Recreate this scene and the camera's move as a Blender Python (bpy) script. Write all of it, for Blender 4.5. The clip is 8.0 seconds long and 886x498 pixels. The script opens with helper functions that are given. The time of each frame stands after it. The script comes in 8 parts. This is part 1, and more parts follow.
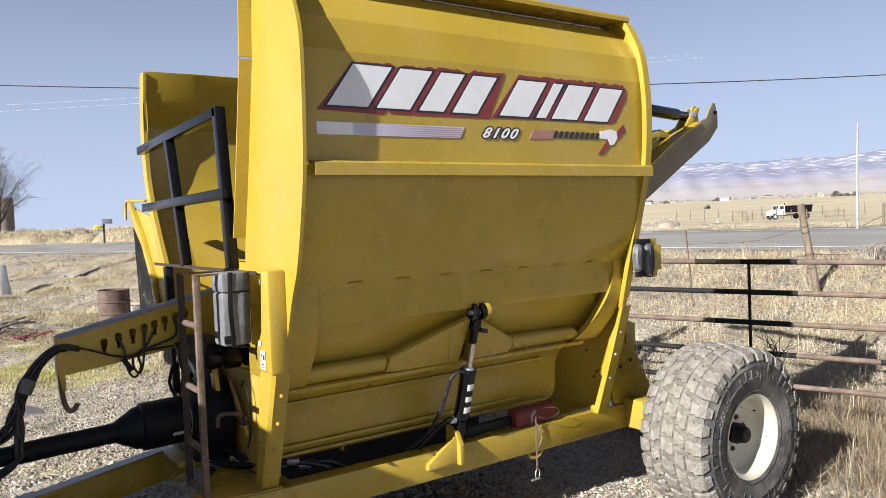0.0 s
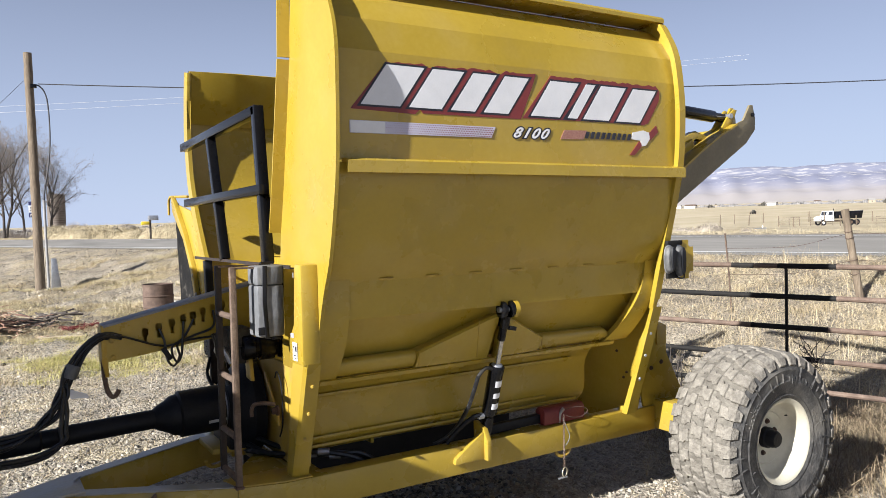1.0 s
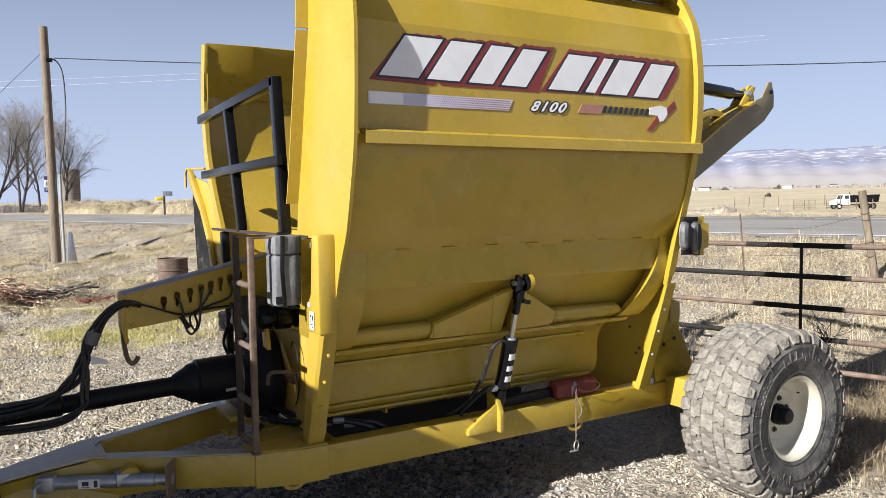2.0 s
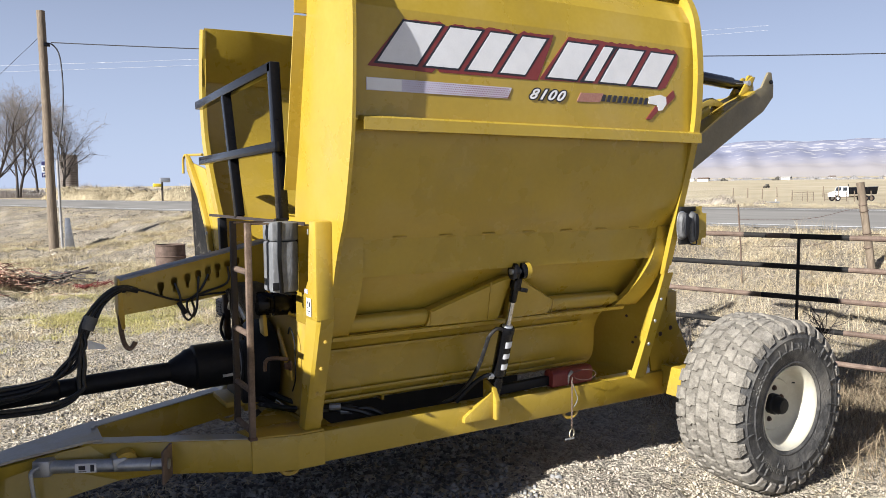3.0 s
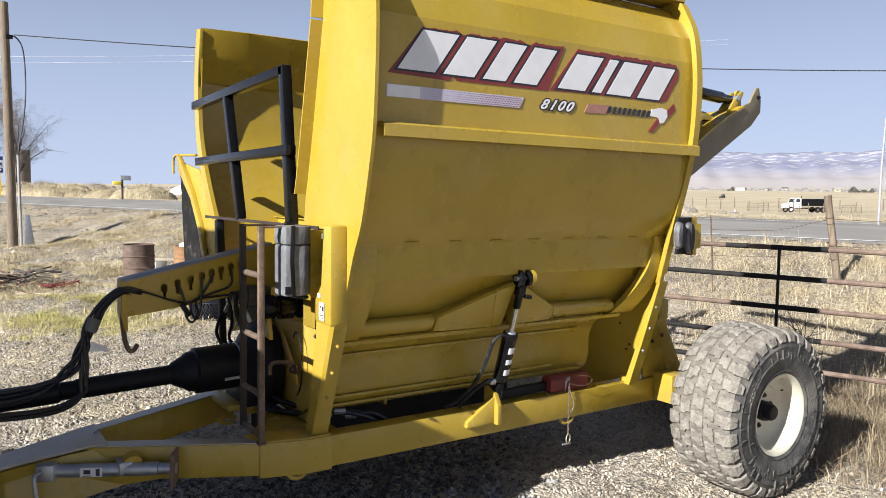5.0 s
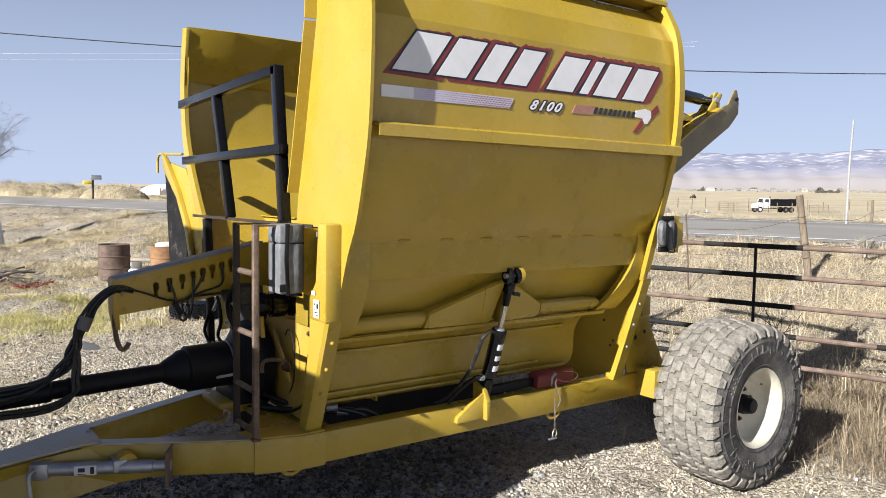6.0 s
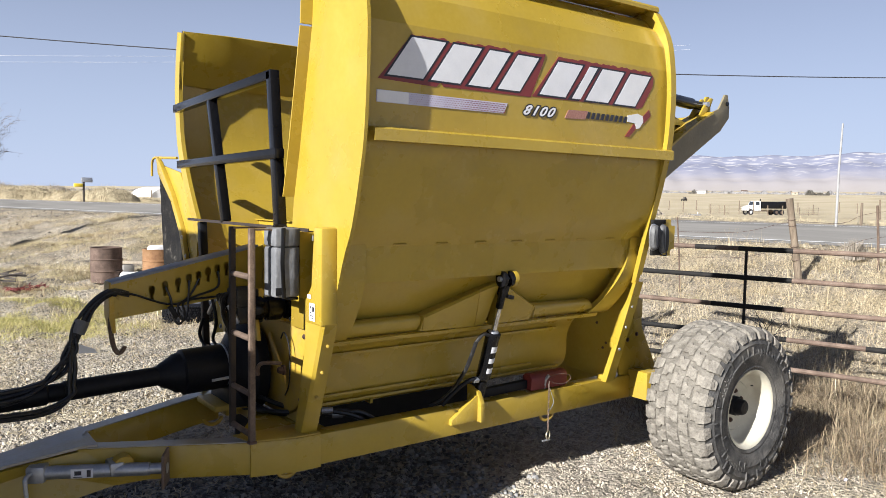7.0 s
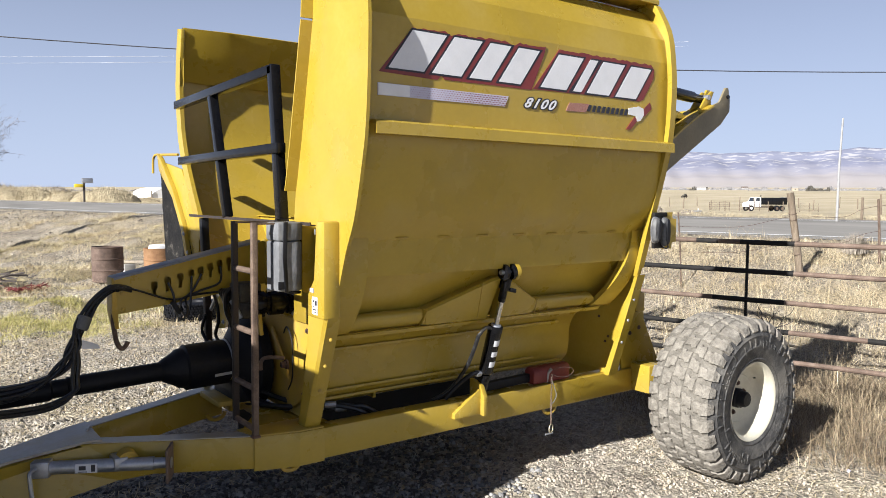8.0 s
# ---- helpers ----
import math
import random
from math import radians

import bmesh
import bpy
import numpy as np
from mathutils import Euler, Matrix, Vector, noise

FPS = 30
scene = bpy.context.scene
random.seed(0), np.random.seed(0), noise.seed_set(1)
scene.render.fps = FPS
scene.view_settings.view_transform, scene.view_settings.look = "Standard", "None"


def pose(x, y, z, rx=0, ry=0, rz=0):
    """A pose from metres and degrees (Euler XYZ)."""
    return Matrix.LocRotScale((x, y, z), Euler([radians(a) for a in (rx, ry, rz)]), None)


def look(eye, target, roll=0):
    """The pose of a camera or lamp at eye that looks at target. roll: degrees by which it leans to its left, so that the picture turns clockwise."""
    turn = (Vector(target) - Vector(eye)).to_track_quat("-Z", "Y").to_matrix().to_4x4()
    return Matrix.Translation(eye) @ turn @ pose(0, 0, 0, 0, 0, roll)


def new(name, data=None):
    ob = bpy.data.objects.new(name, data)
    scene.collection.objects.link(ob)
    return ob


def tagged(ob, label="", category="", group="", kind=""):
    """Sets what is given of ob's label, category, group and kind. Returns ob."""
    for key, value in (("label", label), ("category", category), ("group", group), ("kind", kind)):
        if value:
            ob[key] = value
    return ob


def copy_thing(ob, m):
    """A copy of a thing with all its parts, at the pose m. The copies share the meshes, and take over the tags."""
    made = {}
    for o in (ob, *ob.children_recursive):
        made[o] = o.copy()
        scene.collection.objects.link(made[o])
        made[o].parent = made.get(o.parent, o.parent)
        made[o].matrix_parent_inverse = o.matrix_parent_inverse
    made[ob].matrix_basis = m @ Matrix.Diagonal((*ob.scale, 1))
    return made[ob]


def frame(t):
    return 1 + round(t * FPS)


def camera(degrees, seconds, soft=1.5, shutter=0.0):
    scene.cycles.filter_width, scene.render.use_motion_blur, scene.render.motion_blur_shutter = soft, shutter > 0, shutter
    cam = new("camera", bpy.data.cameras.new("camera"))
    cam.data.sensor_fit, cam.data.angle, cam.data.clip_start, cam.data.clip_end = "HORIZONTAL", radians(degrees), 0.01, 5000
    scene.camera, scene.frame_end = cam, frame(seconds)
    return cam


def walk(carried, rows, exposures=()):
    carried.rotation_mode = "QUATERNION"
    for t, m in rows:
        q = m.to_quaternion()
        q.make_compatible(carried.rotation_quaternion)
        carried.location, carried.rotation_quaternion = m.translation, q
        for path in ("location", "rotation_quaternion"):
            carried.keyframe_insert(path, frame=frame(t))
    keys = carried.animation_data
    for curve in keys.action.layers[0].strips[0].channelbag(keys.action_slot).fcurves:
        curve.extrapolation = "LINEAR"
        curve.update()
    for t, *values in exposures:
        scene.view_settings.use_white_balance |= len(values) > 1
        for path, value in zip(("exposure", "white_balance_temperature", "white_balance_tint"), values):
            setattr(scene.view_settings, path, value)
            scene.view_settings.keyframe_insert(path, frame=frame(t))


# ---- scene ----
cam = camera(60.8, 8.0, soft=0.55)
PATH = [
    (0, (-0.132, 0.091, 1.744), (1.011, 1.73, 1.669), -2.2),
    (0.5, (-0.102, 0.034, 1.749), (0.991, 1.708, 1.694), -1.9),
    (1, (-0.128, 0.015, 1.728), (0.928, 1.712, 1.659), -1.4),
    (1.5, (-0.156, 0.01, 1.704), (0.876, 1.72, 1.607), -1.1),
    (3, (-0.153, 0.006, 1.69), (0.877, 1.713, 1.538), -0.3),
    (3.5, (-0.135, 0.018, 1.685), (0.91, 1.716, 1.532), 0.1),
    (4, (-0.164, 0.044, 1.703), (0.899, 1.732, 1.556), 0.5),
    (5.5, (-0.447, 0.119, 1.699), (0.703, 1.75, 1.558), 0.9),
    (6, (-0.469, 0.108, 1.695), (0.706, 1.72, 1.555), 0.9),
    (6.5, (-0.486, 0.097, 1.697), (0.701, 1.701, 1.56), 0.9),
    (7, (-0.498, 0.089, 1.702), (0.694, 1.689, 1.569), 0.9),
    (7.5, (-0.499, 0.086, 1.691), (0.694, 1.686, 1.558), 0.7),
    (8, (-0.506, 0.09, 1.677), (0.685, 1.691, 1.54), 0.5),
]
walk(cam, [(t, look(eye, target, roll)) for t, eye, target, roll in PATH], [(0, 1.11, 6290, 10.8), (8, 1.11, 6290, 10.8)])

# ---- light ----
SUN_TRAVEL = Vector((1.84, 0.375, -1.0)).normalized()
world = bpy.data.worlds.new("world")
scene.world = world
world.use_nodes = True
wn = world.node_tree
wn.nodes.clear()
sky = wn.nodes.new("ShaderNodeTexSky")
sky.sky_type = "NISHITA"
sky.sun_disc = False
sky.sun_elevation = radians(28.2)
sky.sun_rotation = radians(258.5)
sky.altitude = 1500
sky.air_density = 1.1
sky.dust_density = 0.8
sky.ozone_density = 2.0
wbg = wn.nodes.new("ShaderNodeBackground")
wbg.inputs["Strength"].default_value = 0.05
wout = wn.nodes.new("ShaderNodeOutputWorld")
pale = wn.nodes.new("ShaderNodeHueSaturation")
pale.inputs["Hue"].default_value = 0.505
pale.inputs["Saturation"].default_value = 0.76
wn.links.new(sky.outputs[0], pale.inputs["Color"])
haze = wn.nodes.new("ShaderNodeMix")
haze.data_type = "RGBA"
haze.blend_type = "MULTIPLY"
haze.inputs[0].default_value = 1.0
haze.inputs[7].default_value = (0.64, 0.61, 0.66, 1)
wn.links.new(pale.outputs[0], haze.inputs[6])
low_haze = wn.nodes.new("ShaderNodeMix")          # pale haze near the horizon, all the way round
low_haze.data_type = "RGBA"
low_haze.inputs[7].default_value = (5.6, 6.6, 8.8, 1)
sky_dir = wn.nodes.new("ShaderNodeTexCoord")
sky_up = wn.nodes.new("ShaderNodeSeparateXYZ")
wn.links.new(sky_dir.outputs["Generated"], sky_up.inputs[0])
haze_amount = wn.nodes.new("ShaderNodeMapRange")
haze_amount.inputs["From Min"].default_value = 0.0
haze_amount.inputs["From Max"].default_value = 0.46
haze_amount.inputs["To Min"].default_value = 0.86
haze_amount.inputs["To Max"].default_value = 0.0
wn.links.new(sky_up.outputs[2], haze_amount.inputs["Value"])
wn.links.new(haze_amount.outputs[0], low_haze.inputs[0])
wn.links.new(haze.outputs[2], low_haze.inputs[6])
wn.links.new(low_haze.outputs[2], wbg.inputs["Color"])
wn.links.new(wbg.outputs[0], wout.inputs["Surface"])

sun = new("sun", bpy.data.lights.new("sun", "SUN"))
sun.data.energy = 5.0
sun.data.angle = radians(0.53)
sun.data.color = (1.0, 0.975, 0.93)
sun.rotation_mode = "QUATERNION"
sun.rotation_quaternion = SUN_TRAVEL.to_track_quat("-Z", "Y")
sun.location = (-20, -5, 20)

# ---- materials ----


def material(name, stops, scale=8.0, rough=0.6, metal=0.0, fine=60.0, bump=0.15, bump_scale=None, rough_var=0.1,
             detail=6.0, island=0.0, objrand=0.0, spec=0.5, tint=None, tint_scale=1.2, tint_amount=0.4, stretch=None, bump_distance=0.01):
    """Two-scale procedural surface: stops are (position, colour) of a noise ramp."""
    m = bpy.data.materials.new(name)
    m.use_nodes = True
    nt = m.node_tree
    N, L = nt.nodes, nt.links
    b = N["Principled BSDF"]
    tc = N.new("ShaderNodeTexCoord")
    co = tc.outputs["Object"]
    if stretch:
        mp = N.new("ShaderNodeMapping")
        mp.inputs["Scale"].default_value = stretch
        L.new(co, mp.inputs["Vector"])
        co = mp.outputs[0]
    n1 = N.new("ShaderNodeTexNoise")
    n1.inputs["Scale"].default_value = scale
    n1.inputs["Detail"].default_value = detail
    n1.inputs["Roughness"].default_value = 0.62
    L.new(co, n1.inputs["Vector"])
    n2 = N.new("ShaderNodeTexNoise")
    n2.inputs["Scale"].default_value = fine
    n2.inputs["Detail"].default_value = 4.0
    L.new(co, n2.inputs["Vector"])
    mixv = N.new("ShaderNodeMath")
    mixv.operation = "MULTIPLY_ADD"
    mixv.inputs[1].default_value = 0.35
    L.new(n2.outputs["Fac"], mixv.inputs[0])
    sc = N.new("ShaderNodeMath")
    sc.operation = "MULTIPLY_ADD"
    sc.inputs[1].default_value = 1.0
    sc.inputs[2].default_value = -0.175
    L.new(n1.outputs["Fac"], sc.inputs[0])
    L.new(sc.outputs[0], mixv.inputs[2])
    fac = mixv.outputs[0]
    if island or objrand:
        if island:
            src = N.new("ShaderNodeNewGeometry").outputs["Random Per Island"]
        else:
            src = N.new("ShaderNodeObjectInfo").outputs["Random"]
        k = N.new("ShaderNodeMath")
        k.operation = "MULTIPLY_ADD"
        k.inputs[1].default_value = island or objrand
        L.new(src, k.inputs[0])
        off = N.new("ShaderNodeMath")
        off.operation = "SUBTRACT"
        off.inputs[1].default_value = (island or objrand) / 2
        L.new(fac, off.inputs[0])
        L.new(off.outputs[0], k.inputs[2])
        fac = k.outputs[0]
    ramp = N.new("ShaderNodeValToRGB")
    el = ramp.color_ramp.elements
    while len(el) < len(stops):
        el.new(0.5)
    for e, (p, c) in zip(el, stops):
        e.position, e.color = p, (*c, 1)
    L.new(fac, ramp.inputs[0])
    col = ramp.outputs[0]
    if tint:
        n3 = N.new("ShaderNodeTexNoise")
        n3.inputs["Scale"].default_value = tint_scale
        n3.inputs["Detail"].default_value = 5.0
        L.new(co, n3.inputs["Vector"])
        r3 = N.new("ShaderNodeMapRange")
        r3.inputs["From Min"].default_value = 0.48
        r3.inputs["From Max"].default_value = 0.66
        r3.inputs["To Max"].default_value = tint_amount
        L.new(n3.outputs["Fac"], r3.inputs["Value"])
        mx = N.new("ShaderNodeMix")
        mx.data_type = "RGBA"
        mx.inputs[7].default_value = (*tint, 1)
        L.new(r3.outputs[0], mx.inputs[0])
        L.new(col, mx.inputs[6])
        col = mx.outputs[2]
    L.new(col, b.inputs["Base Color"])
    rr = N.new("ShaderNodeMapRange")
    rr.inputs["To Min"].default_value = max(0.02, rough - rough_var)
    rr.inputs["To Max"].default_value = min(1.0, rough + rough_var)
    L.new(n1.outputs["Fac"], rr.inputs["Value"])
    L.new(rr.outputs[0], b.inputs["Roughness"])
    b.inputs["Metallic"].default_value = metal
    b.inputs["Specular IOR Level"].default_value = spec
    if bump:
        nb = n2
        if bump_scale:
            nb = N.new("ShaderNodeTexNoise")
            nb.inputs["Scale"].default_value = bump_scale
            nb.inputs["Detail"].default_value = 5.0
            L.new(co, nb.inputs["Vector"])
        bp = N.new("ShaderNodeBump")
        bp.inputs["Strength"].default_value = bump
        bp.inputs["Distance"].default_value = bump_distance
        L.new(nb.outputs["Fac"], bp.inputs["Height"])
        L.new(bp.outputs[0], b.inputs["Normal"])
    return m


YEL = material("yellow_paint", [(0.3, (0.345, 0.236, 0.026)), (0.55, (0.39, 0.268, 0.030)), (0.75, (0.42, 0.297, 0.045))], scale=2.2, rough=0.28, spec=0.5,
               fine=45, bump=0.09, bump_scale=3.0, tint=(0.39, 0.285, 0.10), tint_scale=3.5, tint_amount=0.22, rough_var=0.10, bump_distance=0.02)
YEL_WORN = material("worn_yellow_paint", [(0.3, (0.36, 0.235, 0.03)), (0.6, (0.44, 0.29, 0.035)), (0.8, (0.44, 0.33, 0.10))], scale=5, rough=0.5,
                    fine=90, bump=0.12, tint=(0.30, 0.21, 0.10), tint_scale=9, tint_amount=0.45)
# dusty worn tops; the sky's pale reflection is part of this grey
DUSTY_SHEEN = material("dusty_worn_top_with_sky_sheen", [(0.3, (0.27, 0.25, 0.21)), (0.5, (0.32, 0.31, 0.30)), (0.75, (0.37, 0.37, 0.375))], scale=7, rough=0.34, metal=0.25,
                 fine=60, bump=0.1, tint=(0.36, 0.26, 0.05), tint_scale=6, tint_amount=0.3)
WELD = material("bright_weld_bead", [(0.3, (0.42, 0.36, 0.22)), (0.7, (0.55, 0.50, 0.38))], scale=30, rough=0.4, metal=0.3, fine=160, bump=0.2)
OILY = material("oily_grimy_casting", [(0.3, (0.008, 0.007, 0.006)), (0.55, (0.02, 0.018, 0.016)), (0.75, (0.06, 0.052, 0.042))], scale=22, rough=0.5, fine=90, bump=0.4)
# worn arm top, blued in its colour for the sky it reflects
BLUEGREY = material("worn_top_with_sky_tint", [(0.3, (0.17, 0.18, 0.20)), (0.55, (0.22, 0.235, 0.27)), (0.78, (0.27, 0.285, 0.32))], scale=9, rough=0.5, metal=0.15, fine=60, bump=0.1)
# dark rusty steel; also the ladder rail whose shade is painted in
BLACKRUST_SHADE = material("dark_rusty_and_shaded_steel", [(0.3, (0.018, 0.013, 0.011)), (0.6, (0.036, 0.024, 0.019)), (0.8, (0.075, 0.045, 0.032))], scale=12, rough=0.7, fine=110, bump=0.3)
# dusty yellow of the loader arm's side, with its shade put into the colour
ARMDUST_SHADE = material("dusty_shaded_arm_paint", [(0.3, (0.15, 0.122, 0.066)), (0.55, (0.19, 0.157, 0.09)), (0.78, (0.23, 0.20, 0.13))], scale=5, rough=0.5, fine=60, bump=0.1)
YELLOWED = material("yellowed_grass", [(0.2, (0.34, 0.27, 0.14)), (0.5, (0.50, 0.42, 0.235)), (0.8, (0.64, 0.555, 0.35))], scale=1.2, rough=0.75, fine=6, bump=0, island=0.35)
THATCH = material("matted_bunch_grass", [(0.3, (0.20, 0.158, 0.092)), (0.5, (0.33, 0.27, 0.165)), (0.7, (0.46, 0.39, 0.25))], scale=5, rough=0.9, fine=26, bump=1.0, bump_scale=14, bump_distance=0.12, stretch=(1, 1, 0.4))
SOIL = material("dark_soil_clod", [(0.2, (0.08, 0.065, 0.05)), (0.5, (0.16, 0.133, 0.102)), (0.85, (0.29, 0.245, 0.19))], scale=6, rough=0.95, fine=60, bump=0.6, island=0.6)
GATEBLACK = material("flat_black_gate_paint", [(0.3, (0.012, 0.012, 0.012)), (0.65, (0.024, 0.022, 0.02)), (0.85, (0.06, 0.045, 0.035))], scale=14, rough=0.8, fine=120, bump=0.2, spec=0.2)
GATERUST = material("tan_rusty_gate_pipe", [(0.3, (0.085, 0.056, 0.04)), (0.55, (0.15, 0.103, 0.076)), (0.75, (0.23, 0.17, 0.13))], scale=9, rough=0.8, fine=100, bump=0.2)
DARKSTEEL = material("black_painted_steel", [(0.3, (0.005, 0.005, 0.006)), (0.65, (0.008, 0.008, 0.009)), (0.85, (0.022, 0.021, 0.020))], scale=14, rough=0.17, spec=0.22, fine=120, bump=0.02, rough_var=0.08)
RUST = material("rusty_brown_steel", [(0.3, (0.065, 0.042, 0.03)), (0.55, (0.125, 0.085, 0.06)), (0.75, (0.21, 0.15, 0.105))], scale=16, rough=0.8, fine=120, bump=0.3)
RUSTDARK = material("dark_rust", [(0.3, (0.045, 0.026, 0.02)), (0.6, (0.09, 0.05, 0.036)), (0.8, (0.15, 0.085, 0.055))], scale=12, rough=0.85, fine=110, bump=0.3)
RUBBER = material("rubber_black", [(0.3, (0.006, 0.0065, 0.0085)), (0.7, (0.013, 0.0135, 0.016))], spec=0.22, scale=10, rough=0.5, fine=90, bump=0.15)
HOSE = material("glossy_hose_rubber", [(0.3, (0.007, 0.007, 0.008)), (0.62, (0.014, 0.014, 0.015)), (0.72, (0.09, 0.09, 0.09))], spec=0.5, scale=30, rough=0.36, fine=160, bump=0.2)
SIDEWALL = material("dusty_tyre_sidewall", [(0.3, (0.028, 0.027, 0.026)), (0.5, (0.05, 0.048, 0.046)), (0.72, (0.115, 0.11, 0.10))], scale=19, rough=0.7, fine=80, bump=0.6, tint=(0.17, 0.155, 0.13), tint_scale=5, tint_amount=0.5)
TREAD = material("dusty_tyre_tread", [(0.25, (0.12, 0.107, 0.088)), (0.5, (0.215, 0.195, 0.163)), (0.75, (0.31, 0.285, 0.24))], scale=22, rough=0.92, fine=130, bump=0.9, bump_scale=70, bump_distance=0.012, island=0.06)
TREADBASE = material("tread_groove_rubber", [(0.25, (0.09, 0.08, 0.066)), (0.5, (0.15, 0.136, 0.113)), (0.75, (0.23, 0.21, 0.175))], scale=18, rough=0.92, fine=110, bump=0.9, bump_scale=60, bump_distance=0.012)
CREAM = material("cream_rim_paint", [(0.3, (0.50, 0.465, 0.365)), (0.7, (0.60, 0.565, 0.455))], scale=6, rough=0.42, fine=70, bump=0.05, tint=(0.36, 0.31, 0.22), tint_scale=7, tint_amount=0.35)
GALV = material("galvanised_steel", [(0.3, (0.32, 0.33, 0.35)), (0.6, (0.45, 0.46, 0.48)), (0.8, (0.55, 0.55, 0.55))], scale=18, rough=0.42, metal=0.7, fine=140, bump=0.08)
CHROME = material("chrome_rod", [(0.3, (0.55, 0.55, 0.56)), (0.7, (0.66, 0.66, 0.67))], scale=20, rough=0.14, metal=1.0, fine=150, bump=0.02)
GREYPLASTIC = material("weathered_grey_plastic", [(0.25, (0.085, 0.088, 0.092)), (0.5, (0.135, 0.138, 0.143)), (0.74, (0.23, 0.234, 0.24))], scale=9, rough=0.7, fine=60, bump=0.25, stretch=(1, 1, 0.6))
LAMPGREY = material("grimy_lamp_plastic", [(0.25, (0.05, 0.05, 0.052)), (0.5, (0.10, 0.10, 0.10)), (0.75, (0.19, 0.188, 0.18))], scale=16, rough=0.6, fine=70, bump=0.3)
WHITE = material("white_vinyl", [(0.3, (0.66, 0.66, 0.67)), (0.7, (0.73, 0.73, 0.74))], scale=9, rough=0.4, fine=120, bump=0.03)
MAROON = material("maroon_vinyl", [(0.3, (0.16, 0.022, 0.022)), (0.7, (0.21, 0.035, 0.03))], scale=9, rough=0.42, fine=120, bump=0.03)
BLACKINK = material("black_vinyl", [(0.3, (0.012, 0.012, 0.02)), (0.7, (0.025, 0.025, 0.032))], scale=9, rough=0.45, fine=120, bump=0.03)
LILAC = material("faded_lilac_vinyl", [(0.3, (0.46, 0.44, 0.56)), (0.7, (0.55, 0.53, 0.63))], scale=9, rough=0.45, fine=200, bump=0.03)
RED = material("faded_red_plastic", [(0.3, (0.13, 0.016, 0.014)), (0.7, (0.19, 0.028, 0.024))], scale=10, rough=0.55, fine=80, bump=0.1)
WOODPOLE = material("weathered_pole_wood", [(0.25, (0.09, 0.068, 0.047)), (0.5, (0.17, 0.13, 0.09)), (0.75, (0.27, 0.215, 0.155))], scale=7, rough=0.88, fine=40, bump=0.6, stretch=(6, 6, 0.6))
GREYWOOD = material("grey_weathered_wood", [(0.25, (0.24, 0.20, 0.15)), (0.5, (0.38, 0.32, 0.24)), (0.75, (0.50, 0.43, 0.33))], scale=8, rough=0.9, fine=40, bump=0.5, stretch=(6, 6, 0.6))
PALEPOLE = material("pale_painted_pole", [(0.3, (0.24, 0.235, 0.23)), (0.7, (0.35, 0.345, 0.335))], scale=6, rough=0.7, fine=60, bump=0.1)
BARK = material("tree_bark", [(0.3, (0.055, 0.046, 0.04)), (0.6, (0.09, 0.075, 0.064)), (0.8, (0.14, 0.118, 0.10))], scale=3, rough=0.9, fine=30, bump=0.4)
TWIG = material("bare_twigs", [(0.3, (0.15, 0.13, 0.115)), (0.7, (0.25, 0.215, 0.19))], scale=0.6, rough=0.9, fine=4, bump=0)
CONCRETE = material("old_concrete", [(0.3, (0.24, 0.23, 0.21)), (0.7, (0.36, 0.34, 0.31))], scale=1.5, rough=0.9, fine=15, bump=0.2)
WHITEPAINT = material("white_paint", [(0.3, (0.68, 0.67, 0.64)), (0.7, (0.80, 0.79, 0.77))], scale=4, rough=0.5, fine=50, bump=0.05)
SIGNYELLOW = material("bright_yellow_plastic", [(0.3, (0.72, 0.52, 0.03)), (0.7, (0.80, 0.60, 0.04))], scale=8, rough=0.45, fine=60, bump=0.05)
SIGNBLUE = material("dark_sign_blue", [(0.3, (0.03, 0.03, 0.10)), (0.7, (0.05, 0.05, 0.14))], scale=8, rough=0.4, fine=60, bump=0)
GLASS = material("dark_window_glass", [(0.3, (0.02, 0.025, 0.03)), (0.7, (0.035, 0.04, 0.05))], scale=3, rough=0.08, fine=20, bump=0)
STRAW = material("dry_grass", [(0.2, (0.31, 0.235, 0.13)), (0.5, (0.53, 0.43, 0.265)), (0.8, (0.68, 0.59, 0.41))], scale=1.2, rough=0.75, fine=6, bump=0, island=0.55)
REED = material("tall_pale_grass", [(0.2, (0.36, 0.29, 0.17)), (0.5, (0.45, 0.375, 0.24)), (0.8, (0.54, 0.465, 0.32))], scale=0.7, rough=0.8, fine=4, bump=0, island=0.25)
GREENISH = material("greenish_dry_grass", [(0.2, (0.27, 0.26, 0.07)), (0.5, (0.46, 0.41, 0.14)), (0.8, (0.62, 0.54, 0.25))], scale=1.5, rough=0.75, fine=6, bump=0, island=0.5)
WEED = material("brown_dead_weed", [(0.2, (0.11, 0.078, 0.048)), (0.5, (0.26, 0.195, 0.12)), (0.8, (0.44, 0.355, 0.23))], scale=1.5, rough=0.85, fine=6, bump=0, island=0.6)
BRUSH = material("grey_brown_brush", [(0.2, (0.20, 0.17, 0.135)), (0.5, (0.29, 0.25, 0.20)), (0.8, (0.40, 0.345, 0.27))], scale=0.5, rough=0.9, fine=4, bump=0, island=0.4)
# far woods' grey includes the haze of distance, put into the colour
FARWOOD = material("far_bare_woods", [(0.2, (0.17, 0.165, 0.165)), (0.5, (0.235, 0.228, 0.225)), (0.8, (0.33, 0.315, 0.30))], scale=0.02, rough=1.0, fine=0.2, bump=0, island=0.5, spec=0.0)
